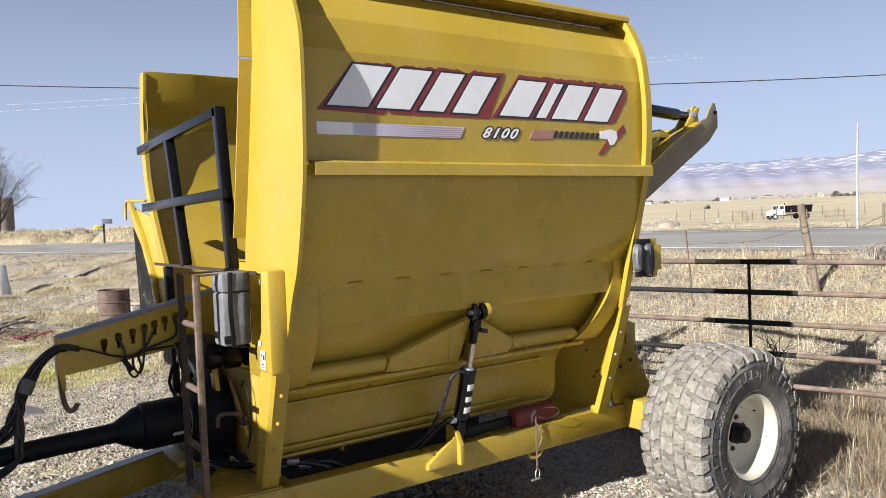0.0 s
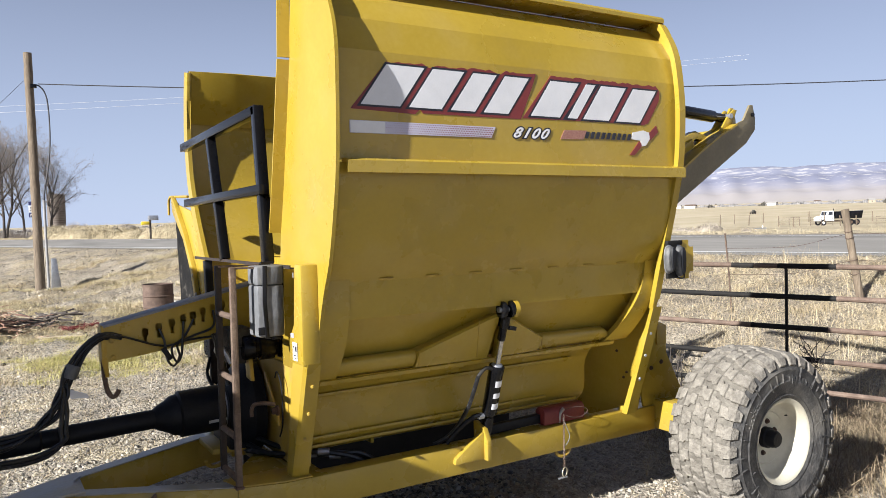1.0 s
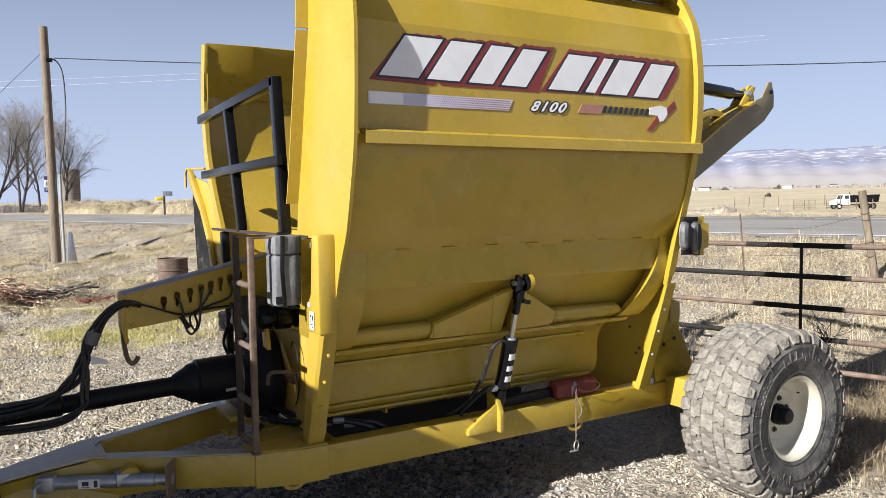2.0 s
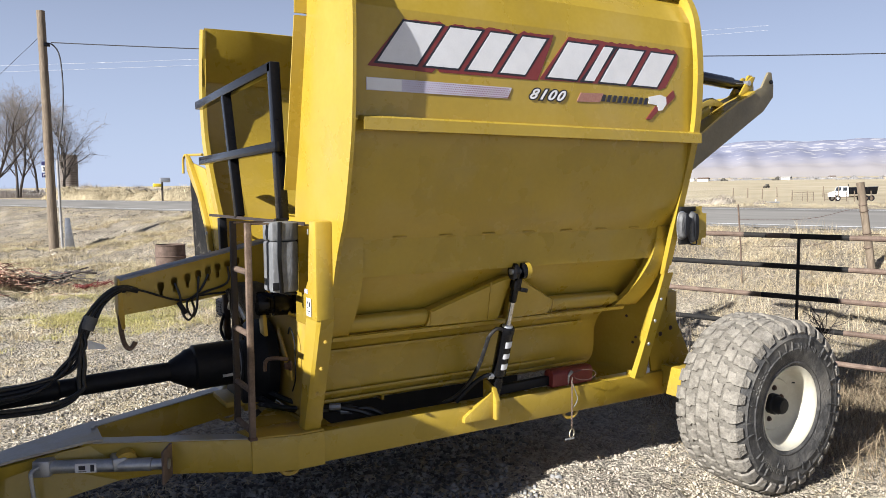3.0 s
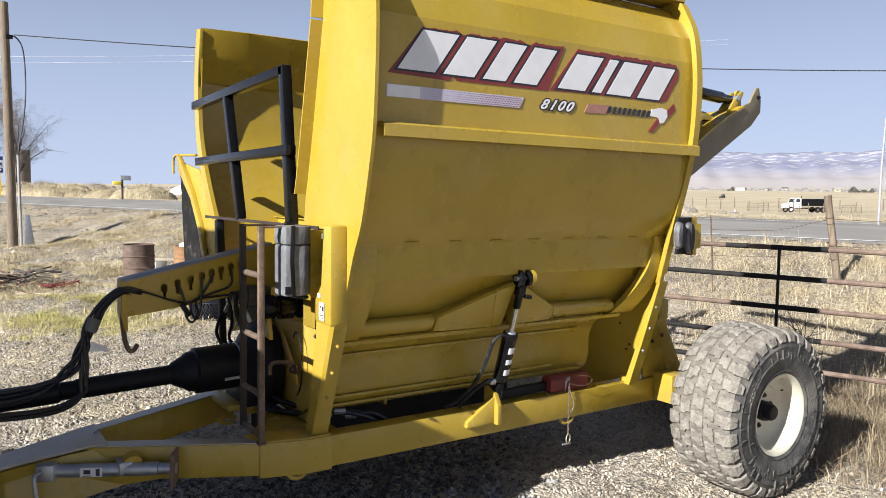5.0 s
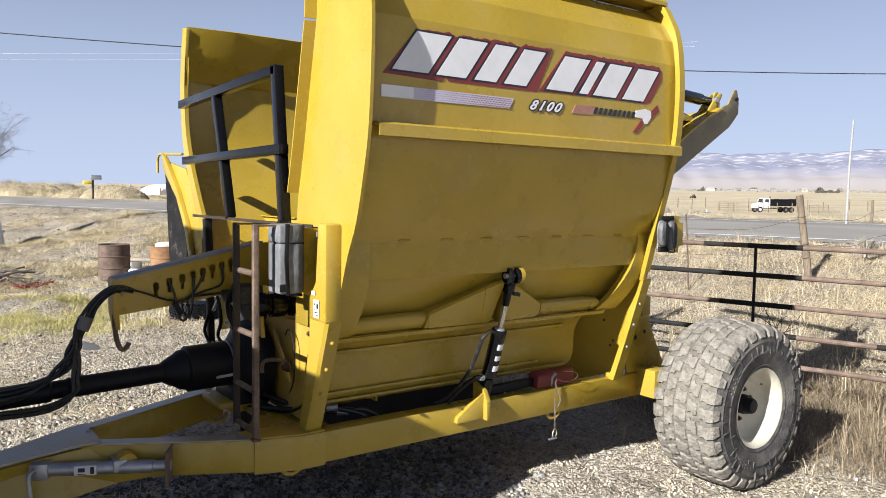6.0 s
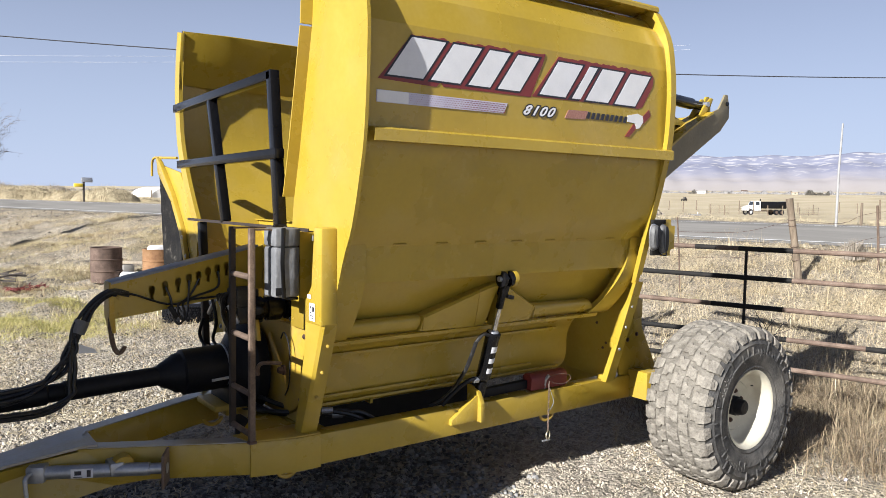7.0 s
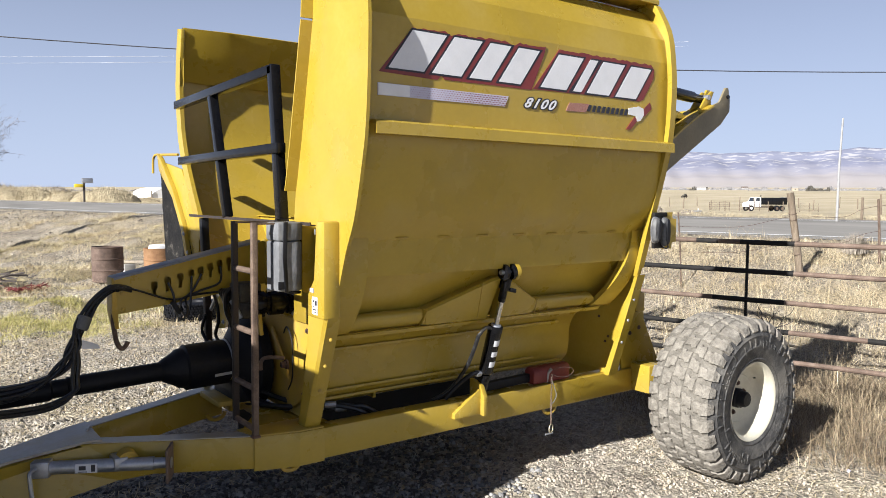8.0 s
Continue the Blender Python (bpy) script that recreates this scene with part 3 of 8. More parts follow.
def road_strip(name, s0, s1, mat, lift, t0=-260, t1=900):
    ts = np.concatenate([np.arange(t0, -20, 12), np.arange(-20, 90, 1.5), np.arange(90, t1, 15)])
    ss = np.linspace(s0, s1, 9 if s1 - s0 > 1 else 2)
    T, S = np.meshgrid(ts, ss, indexing="ij")
    X, Y = RN[0] * S + RT[0] * T, RN[1] * S + RT[1] * T
    Z = terrain(X, Y) + lift
    idx = np.arange(X.size).reshape(X.shape)
    faces = np.stack([idx[:-1, :-1], idx[1:, :-1], idx[1:, 1:], idx[:-1, 1:]], -1).reshape(-1, 4)
    return raw_mesh(name, np.stack([X, Y, Z], -1).reshape(-1, 3), faces, mat, True)


tagged(road_strip("road", 13.1, 21.3, ASPHALT, 0.004), "worn grey two-lane asphalt road on a low bank", "road", kind="structure")
tagged(road_strip("road_edge_line", 13.72, 13.88, ROADPAINT, 0.010), "white painted edge line on the road", "road marking", kind="structure")
tagged(road_strip("road_edge_line", 20.35, 20.47, ROADPAINT, 0.010), "white painted edge line on the road", "road marking", kind="structure")


def mesa():
    """Long flat-topped range on the horizon, highest to the east, dropping away to the north."""
    az = np.radians(np.linspace(-40, 95, 560))         # from +y towards +x
    rows = np.linspace(0, 1, 46)
    R0, R1 = 2900.0, 4300.0
    crest = 8 + 222 * ease(24, 56, np.degrees(az))
    crest = crest + (5 * np.sin(az * 23) + 4 * np.sin(az * 61 + 1) + 2 * np.sin(az * 131 + 2)) * (0.15 + 0.85 * ease(24, 50, np.degrees(az)))
    V = []
    for r in rows:
        rad = R0 + (R1 - R0) * r
        gully = 1 + 0.05 * np.sin(az * 70 + 3 * np.sin(az * 27)) * (r * (1 - r) * 4) + 0.03 * np.sin(az * 190 + 5 * r) * (r * (1 - r) * 4)
        prof = 0.34 * ease(0.02, 0.42, r) + 0.40 * ease(0.38, 0.80, r) + 0.26 * ease(0.78, 0.97, r)
        x, y = rad * np.sin(az), rad * np.cos(az)
        V.append(np.stack([x, y, 4 + 18 * ease(22, 46, np.degrees(az)) + crest * prof * gully], -1))
    V = np.array(V)
    idx = np.arange(V.shape[0] * V.shape[1]).reshape(V.shape[:2])
    faces = np.stack([idx[:-1, :-1], idx[:-1, 1:], idx[1:, 1:], idx[1:, :-1]], -1).reshape(-1, 4)
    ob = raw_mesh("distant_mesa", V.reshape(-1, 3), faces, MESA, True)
    return tagged(ob, "long snow-streaked mesa far on the horizon, blue with painted haze", "mountain", kind="structure")


mesa()

# ---- the yellow bale processor ----
MACHINE = empty("bale_processor", (1.13, 3.27, 0), "yellow steel trailed hay bale processor parked on dirt", "farm machine")

NEAR = [(-0.385, 2.0), (-0.388, 2.25), (-0.385, 2.46), (-0.352, 2.60), (-0.29, 2.70), (-0.20, 2.78), (-0.12, 2.815)]


def hopper():
    # upper near side sheet with its rounded shoulder
    up = NEAR
    bm = prism(B(), thick_line(up, -0.012), "x", 0.012, 2.07)
    part("side_sheet", bm, YEL, MACHINE, smooth=5)
    # lip along the top
    bm = prism(B(), [(-0.30, 2.835), (-0.30, 2.815), (-0.285, 2.815), (-0.285, 2.826), (-0.12, 2.816), (-0.10, 2.835), (-0.10, 2.848), (-0.29, 2.848)], "x", 0.02, 2.075)
    part("top_lip", bm, YEL, MACHINE)
    # long stiffening flange under the lettering
    bm = prism(B(), [(-0.378, 2.008), (-0.425, 2.004), (-0.438, 1.995), (-0.438, 1.945), (-0.428, 1.945), (-0.427, 1.985), (-0.378, 1.99)], "x", 0.05, 2.075)
    part("side_flange", bm, YEL, MACHINE)
    # lower side sheet
    low = smooth_line([(-0.378, 1.99), (-0.372, 1.88), (-0.345, 1.73), (-0.295, 1.59), (-0.215, 1.475)], 5)
    bm = prism(B(), thick_line(low[::-1], -0.012), "x", 0.012, 2.07)
    part("lower_side_sheet", bm, YEL, MACHINE)
    # flat band, lapped over the upper sheet and tucked in below
    bm = prism(B(), thick_line([(-0.155, 1.318), (-0.196, 1.306), (-0.201, 1.322), (-0.214, 1.484)], -0.010), "x", 0.135, 1.985)
    band = part("belly_band", bm, YEL, MACHINE)
    for i in range(8):
        u = 0.285 + i * 0.245
        part("stitch_weld", box(B(), u, u + 0.072, -0.232, -0.212, 1.483, 1.488, 0.002), YEL_WORN, band)
    # recessed panel under the band, turned towards the ground
    bm = prism(B(), thick_line([(0.03, 1.02), (0.012, 1.09), (-0.07, 1.215), (-0.148, 1.317)], -0.008), "x", 0.05, 2.04)
    part("belly_sheet", bm, YEL, MACHINE)
    # side frames of the belly
    for a, b, skew in ((0.012, 0.138, 0.0), (1.975, 2.07, -0.16)):
        bm = B()
        prof = smooth_line([(-0.226, 1.488), (-0.218, 1.32), (-0.17, 1.19), (-0.105, 1.09), (-0.045, 1.02)], 4)
        rows = []
        for v, z in prof:
            k = ((1.488 - z) / 0.468) ** 1.6
            ua, ub = a + skew * k, b + skew * 0.45 * k
            rows.append([bm.verts.new(p) for p in ((ua, v, z), (ub, v, z), (ub, v + 0.06, z - 0.015), (ua, v + 0.06, z - 0.015))])
        for q, w in zip(rows, rows[1:]):
            for k in range(4):
                bm.faces.new((q[k], q[(k + 1) % 4], w[(k + 1) % 4], w[k]))
        bm.faces.new(rows[0][::-1])
        bm.faces.new(rows[-1])
        part("belly_frame", bm, YEL, MACHINE)
    # pressed ribs with a ledge on top, and the ramps that rise from them to the cylinder mount
    def pressed(name, pts):
        """A raised form over (u, low z, high z) stations, round on its lower side."""
        bm = B()
        rows = []
        for u, z0, z1 in pts:
            def back(z):
                return -0.012 - max(z - 1.04, 0) * 0.52
            ring = [(back(z1) + 0.06, z1 - 0.004), (back(z1) - 0.034, z1), (back(z1) - 0.046, z1 - 0.012)]
            low = z0 + 0.03
            ring += [(back(low) - 0.052, low), (back(z0) - 0.042, z0 + 0.010), (back(z0) - 0.018, z0), (back(z0) + 0.02, z0)]
            rows.append([bm.verts.new((u, v, z)) for v, z in ring])
        n = len(rows[0])
        for q, w in zip(rows, rows[1:]):
            for k in range(n - 1):
                bm.faces.new((q[k], q[k + 1], w[k + 1], w[k]))
        bm.faces.new(rows[0])
        bm.faces.new(rows[-1][::-1])
        return part(name, bm, YEL, MACHINE, smooth=28)
    def round_rib(stations):
        """A half-round pressed rib along the belly."""
        bm = B()
        rows = []
        for u, z0, z1 in stations:
            zc, h = (z0 + z1) / 2, (z1 - z0) / 2
            ring = []
            for a in np.linspace(math.pi / 2, -math.pi / 2, 11):
                z = zc + h * math.sin(a)
                ring.append((0.012 - max(z - 1.04, 0) * 0.52 - 0.064 * max(math.cos(a), 0) ** 0.7, z))
            rows.append([bm.verts.new((u, v, z)) for v, z in ring])
        n = len(rows[0])
        for q, w in zip(rows, rows[1:]):
            for k in range(n - 1):
                bm.faces.new((q[k], q[k + 1], w[k + 1], w[k]))
        bm.faces.new(rows[0])
        bm.faces.new(rows[-1][::-1])
        return part("belly_rib", bm, YEL, MACHINE, smooth=50)
    round_rib([(0.10, 1.018, 1.108), (0.555, 1.018, 1.112)])
    round_rib([(1.325, 1.018, 1.115), (1.80, 1.018, 1.110), (1.835, 1.03, 1.085)])
    pressed("mount_ramp", [(0.558, 1.018, 1.108), (0.60, 1.014, 1.125), (0.92, 1.012, 1.245), (0.985, 1.012, 1.262)])
    pressed("mount_ramp", [(1.06, 1.012, 1.245), (1.28, 1.014, 1.13), (1.322, 1.018, 1.112)])
    # seams where rib and ramp meet
    for u, a, b in ((0.557, 1.03, 1.107), (1.323, 1.03, 1.11), (0.90, 1.03, 1.235)):
        pts = [(u + (1.107 - z) * 0.25, -0.012 - (z - 1.04) * 0.52 - 0.053, z) for z in np.linspace(a, b, 5)]
        part("weld_bead", tube(B(), pts, 0.003, 5), YEL_WORN, MACHINE)
    # hanging edge along the bottom of the belly
    bm = prism(B(), thick_line([(0.03, 0.992), (-0.035, 1.0), (-0.046, 1.018)], 0.006), "x", 0.06, 1.90)
    part("belly_lip", bm, YEL, MACHINE)
    # rotor trough behind
    tr = smooth_line([(0.06, 1.0), (0.13, 0.93), (0.165, 0.85), (0.17, 0.74), (0.20, 0.66), (0.30, 0.60), (0.5, 0.575)], 5)
    bm = prism(B(), thick_line(tr, 0.012), "x", 0.012, 1.86)
    trough = part("trough", bm, YEL, MACHINE)
    for z, v, a, b in ((0.915, 0.130, 0.05, 1.72), (0.70, 0.170, 0.05, 1.55), (0.655, 0.188, 0.05, 1.80)):
        part("trough_strip", box(B(), a, b, v - 0.010, v + 0.004, z - 0.008, z + 0.008, 0.003), YEL, trough)
    # far side sheet seen through the open front
    far = smooth_line([(0.95, 0.86), (1.3, 1.08), (1.62, 1.46), (1.85, 1.79), (1.965, 2.03), (2.005, 2.25), (2.012, 2.42)], 5) + [(1.99, 2.60), (1.955, 2.785)]
    bm = prism(B(), thick_line([(v + 0.055, z) for v, z in far], -0.012), "x", 0.21, 2.07)
    far_sheet = part("far_side_sheet", bm, YEL, MACHINE)
    bm = B()
    a, b = thick_line(far, -0.012), thick_line([(v + 0.055, z) for v, z in far], -0.012)
    lo = [bm.verts.new((0.015, v, z)) for v, z in a]
    hi = [bm.verts.new((0.21, v, z)) for v, z in b]
    n = len(lo)
    for i in range(n):
        bm.faces.new((lo[i], hi[i], hi[(i + 1) % n], lo[(i + 1) % n]))
    part("inturned_edge", bm, YEL, far_sheet)
    # the top of the far side leans in over the tub
    lean = [(2.055, 2.44), (2.01, 2.52), (1.95, 2.63), (1.865, 2.775)]
    flat_top = [(2.012, 2.44), (2.003, 2.52), (1.984, 2.63), (1.955, 2.785)]
    bm = B()
    stations = [(0.018, flat_top), (0.30, lean), (2.066, lean)]
    rows = [[bm.verts.new((u, v, z)) for v, z in thick_line(prof, 0.010)] for u, prof in stations]
    for q, w in zip(rows, rows[1:]):
        for k in range(len(q)):
            bm.faces.new((q[k], q[(k + 1) % len(q)], w[(k + 1) % len(q)], w[k]))
    bm.faces.new(rows[0][::-1])
    bm.faces.new(rows[-1])
    part("upper_far_sheet", bm, YEL, far_sheet)
    edge = [p for p in far if p[1] > 1.2]
    bm = prism(B(), thick_line([(v + 0.055, z) for v, z in edge], 0.085), "x", -0.006, 0.02, 0.004)
    part("far_front_flange", bm, YEL, MACHINE)
    # added black sheet below the discharge side: hides sunlit ground, stands in for shade
    part("shade_sheet", box(B(), 0.05, 2.0, 1.13, 1.145, 0.13, 0.56), RUBBER, MACHINE)
    # floor between the troughs
    bm = prism(B(), [(0.5, 0.575), (0.95, 0.86), (0.95, 0.875), (0.5, 0.59)], "x", 0.012, 2.07)
    part("floor_sheet", bm, YEL, MACHINE)


hopper()


def end_plates():
    # front wing, lit by the sun
    out = [(-0.11, 1.06), (-0.186, 1.19), (-0.270, 1.42), (-0.345, 1.575), (-0.405, 1.79), (-0.442, 1.974), (-0.460, 2.25), (-0.458, 2.485), (-0.410, 2.636), (-0.335, 2.76), (-0.24, 2.84), (-0.10, 2.88)]
    out = out[:1] + smooth_line(out[1:], 4)
    inner = [(0.0, 2.88), (0.01, 2.74), (0.04, 2.50), (0.085, 2.28), (0.16, 1.94), (0.22, 1.70), (0.25, 1.50), (0.25, 1.06)]
    bm = prism(B(), out + inner, "x", -0.006, 0.010, 0.003)
    wing = part("front_plate", bm, YEL, MACHINE)
    # folded flange on its inner edge, in two lengths
    for zs in (((0.012, 2.87), (0.038, 2.495)), ((0.040, 2.485), (0.16, 1.94), (0.205, 1.76), (0.222, 1.70))):
        bm = B()
        rows = []
        for v, z in zs:
            rows.append([bm.verts.new((u, v + dv, z)) for u, dv in ((-0.006, -0.004), (-0.062, 0.002), (-0.062, 0.010), (0.0, 0.006))])
        for q, w in zip(rows, rows[1:]):
            for k in range(4):
                bm.faces.new((q[k], q[(k + 1) % 4], w[(k + 1) % 4], w[k]))
        bm.faces.new(rows[0][::-1])
        bm.faces.new(rows[-1])
        part("edge_flange", bm, YEL, wing)
    for z, v in ((2.37, 0.087), (1.765, 0.213)):
        part("bolt", bolt(B(), (-0.034, v + 0.002, z), (-0.35, -0.94, 0), 0.010), GALV, wing)
    # rear plate: its edge shows along the whole height
    rear = [(0.02, 0.58), (-0.055, 0.58), (-0.11, 0.80), (-0.175, 1.05), (-0.235, 1.26), (-0.32, 1.60), (-0.385, 1.85), (-0.425, 2.05), (-0.437, 2.30), (-0.425, 2.48), (-0.40, 2.62), (-0.35, 2.73), (-0.28, 2.82), (-0.10, 2.86)]
    rear = rear[:2] + smooth_line(rear[2:], 4)
    bm = prism(B(), [(0.02, 0.58), (-0.05, 0.58), (-0.10, 0.80), (-0.165, 1.05), (-0.215, 1.24), (1.42, 1.24), (0.95, 0.60), (0.2, 0.58)], "x", 2.068, 2.082)
    back = part("rear_plate", bm, YEL, MACHINE)
    # the end of the tub is open: only rims run up its two sides
    part("rear_rim", prism(B(), thick_line([p for p in rear[2:] if p[1] > 1.2], -0.10), "x", 2.068, 2.080), YEL, back)
    part("rear_rim", prism(B(), thick_line([(1.30, 1.10), (1.62, 1.46), (1.85, 1.79), (1.965, 2.03), (2.01, 2.25), (2.02, 2.42), (2.0, 2.60), (1.97, 2.785)], 0.08), "x", 2.068, 2.080), YEL, back)
    # folded edge of the rear plate
    edge = [p for p in rear[1:] if p[1] < 2.84 and p[1] > 1.18]
    bm = prism(B(), thick_line(edge, -0.030), "x", 2.034, 2.068, 0.004)
    part("rear_edge_flange", bm, YEL, back)
    # notched angle that runs from the belly down to the rail
    bm = B()
    stations = ((1.215, 2.035, -0.228, 0.028), (1.06, 2.02, -0.192, 0.034), (0.885, 2.00, -0.152, 0.040), (0.875, 1.998, -0.150, 0.026), (0.81, 1.99, -0.135, 0.024), (0.80, 1.988, -0.133, 0.040), (0.58, 1.955, -0.085, 0.046))
    rows = []
    for z, u, v, w in stations:
        rows.append([bm.verts.new(p) for p in ((u, v, z), (u + 0.006, v + w, z), (u + 0.014, v + w, z), (u + 0.012, v + 0.010, z), (u + 0.075, v + 0.012, z), (u + 0.075, v + 0.004, z))])
    for q, w in zip(rows, rows[1:]):
        for k in range(6):
            bm.faces.new((q[k], q[(k + 1) % 6], w[(k + 1) % 6], w[k]))
    bm.faces.new(rows[0][::-1])
    bm.faces.new(rows[-1])
    brace = part("rear_brace", bm, YEL, back, smooth=20)
    for z in (1.06, 0.93, 0.79):
        k = (1.235 - z) / 0.635
        part("bolt", bolt(B(), (2.075 - 0.08 * k, -0.222 + 0.138 * k, z), (-0.15, -1, 0), 0.009), GALV, brace)
    for v, z in ((0.10, 0.92), (0.02, 0.80), (0.045, 0.765)):
        part("bolt", bolt(B(), (2.067, v, z), (-1, 0, 0), 0.006), RUSTDARK, back)
    # triangular end gusset by the wheel
    bm = prism(B(), [(2.20, 0.57), (2.10, 1.13), (2.22, 1.13), (2.40, 1.06), (2.405, 0.88), (2.58, 0.57)], "y", 0.015, 0.03, 0.003)
    g = part("rear_gusset", bm, YEL, MACHINE)
    for u, z in ((2.27, 0.80), (2.33, 0.95), (2.36, 0.83)):
        part("bolt", bolt(B(), (u, 0.015, z), (0, -1, 0), 0.010), RUSTDARK, g)
    bm = box(B(), 2.315, 2.40, 0.005, 0.013, 0.94, 1.06, 0.002)
    part("gusset_patch", bm, YEL_WORN, g)


end_plates()


def frame_and_tongue():
    # near rail, box section
    bm = box(B(), -0.05, 2.30, 0.0, 0.10, 0.42, 0.57, 0.008)
    rail = part("side_rail", bm, YEL, MACHINE)
    bm = box(B(), -0.05, 2.50, 1.02, 1.12, 0.42, 0.57, 0.008)
    part("side_rail", bm, YEL, MACHINE)
    for u in (0.02, 2.20):
        part("cross_member", box(B(), u, u + 0.10, 0.10, 1.02, 0.43, 0.56, 0.006), YEL, MACHINE)
    # axle stub with its bright end face
    bm = box(B(), 2.285, 2.42, -0.14, 0.10, 0.425, 0.605, 0.008)
    part("axle_beam", bm, YEL, MACHINE)
    bm = B()
    lathe(bm, [(0.0, 0), (0.055, 0), (0.055, 0.42), (0, 0.42)], along((2.456, -0.20, 0.49), (2.456, -0.62, 0.49)), 18)
    part("axle_spindle", bm, YEL_WORN, MACHINE)
    bm = box(B(), 2.46, 2.58, -0.34, -0.18, 0.42, 0.57, 0.01)
    part("axle_arm", bm, YEL, MACHINE)
    # folded corner gusset between rail and tongue
    bm = prism(B(), [(0.03, -0.006), (-0.10, -0.006), (-0.30, 0.05), (-0.30, 0.062), (-0.10, 0.008), (0.03, 0.006)], "z", 0.412, 0.572, 0.002)
    part("corner_gusset", bm, YEL, MACHINE)
    bm = prism(B(), [(0.03, 0.0), (-0.10, 0.0), (-0.30, 0.055), (-0.33, 0.19), (0.03, 0.19)], "z", 0.572, 0.580, 0.002)
    part("corner_plate", bm, YEL_WORN, MACHINE)
    # near tongue beam
    near = [(-0.10, 0.0), (-0.29, 0.055), (-0.96, 0.395), (-0.97, 0.50), (-0.30, 0.158), (-0.10, 0.12)]
    bm = prism(B(), near, "z", 0.42, 0.57, 0.006)
    part("tongue_beam", bm, YEL, MACHINE)
    far = [(-0.10, 1.12), (-0.25, 1.06), (-0.93, 0.70), (-0.96, 0.685), (-0.96, 0.585), (-0.25, 0.95), (-0.10, 1.00)]
    bm = prism(B(), far, "z", 0.42, 0.572, 0.006)
    part("tongue_beam", bm, YEL, MACHINE)
    # worn top faces of both beams, sky sheen put into their grey
    part("beam_top", prism(B(), [(-0.30, 0.065), (-0.92, 0.382), (-0.93, 0.472), (-0.31, 0.155)], "z", 0.570, 0.5745), DUSTY_SHEEN, MACHINE)
    part("beam_top", prism(B(), [(-0.20, 1.075), (-0.92, 0.695), (-0.92, 0.615), (-0.20, 0.985)], "z", 0.572, 0.5765), DUSTY_SHEEN, MACHINE)
    # deep nose sloping down to the hitch
    for side, v0, v1, v2 in ((0, 0.372, 0.44, 0.50), (1, 0.70, 0.66, 0.62)):
        bm = B()
        top = [(-0.90, v0, 0.570), (-1.22, v1 + (0.03 if side == 0 else 0), 0.515), (-1.55, v2, 0.455)]
        bot = [(-0.62, v0 - (0.125 if side == 0 else -0.12), 0.425), (-0.82, v0 - (0.03 if side == 0 else -0.03), 0.395), (-1.05, v1, 0.335), (-1.30, v1 + 0.03, 0.255), (-1.55, v2, 0.22)]
        ring = top + bot[::-1]
        w = 0.016 if side == 0 else -0.016
        a = [bm.verts.new(p) for p in ring]
        b = [bm.verts.new((p[0], p[1] + w, p[2])) for p in ring]
        bm.faces.new(a)
        bm.faces.new(b[::-1])
        n = len(ring)
        for i in range(n):
            bm.faces.new((a[i], b[i], b[(i + 1) % n], a[(i + 1) % n]))
        part("hitch_side_plate", bm, YEL, MACHINE, smooth=0)
    bm = B()
    tops = [(-0.88, 0.37, 0.70, 0.575), (-0.95, 0.40, 0.69, 0.568), (-1.22, 0.466, 0.66, 0.520), (-1.55, 0.50, 0.62, 0.460)]
    rows = [[bm.verts.new((u, a, z)), bm.verts.new((u, b, z)), bm.verts.new((u, b, z + 0.012)), bm.verts.new((u, a, z + 0.012))] for u, a, b, z in tops]
    for q, w in zip(rows, rows[1:]):
        for k in range(4):
            bm.faces.new((q[k], q[(k + 1) % 4], w[(k + 1) % 4], w[k]))
    bm.faces.new(rows[0][::-1])
    bm.faces.new(rows[-1])
    part("hitch_top_plate", bm, DUSTY_SHEEN, MACHINE, smooth=0)
    # worn weld bead where the nose meets the beam
    part("weld_bead", tube(B(), [(-0.905, 0.55, 0.588), (-0.89, 0.585, 0.59), (-0.875, 0.60, 0.588)], 0.006, 6), GALV, MACHINE)
    # tie-down loops under rail and corner
    for c, r in (((-0.13, 0.03, 0.425), 0.045), ((1.55, 0.02, 0.425), 0.05), ((-0.19, 0.85, 0.48), 0.05)):
        pts = [(c[0] + r * math.cos(a), c[1], c[2] - r * 0.8 * math.sin(a)) for a in np.linspace(0, math.pi, 9)]
        part("tie_loop", tube(B(), pts, 0.011, 8), YEL_WORN, MACHINE)
    # triangular plate and lug that carry the cylinder
    bm = prism(B(), [(0.795, 0.485), (0.80, 0.515), (0.965, 0.625), (0.995, 0.625), (0.995, 0.485)], "y", -0.028, 0.0, 0.003)
    lug = part("cylinder_bracket", bm, YEL, MACHINE)
    bm = prism(B(), [(-0.058, 0.48), (-0.058, 0.585), (-0.02, 0.65), (0.07, 0.67), (0.07, 0.575), (0.0, 0.57), (0.0, 0.48)], "x", 0.975, 1.003, 0.004)
    part("bracket_lug", bm, YEL, lug)
    # bolts of slack paint on the rail
    return rail


frame_and_tongue()


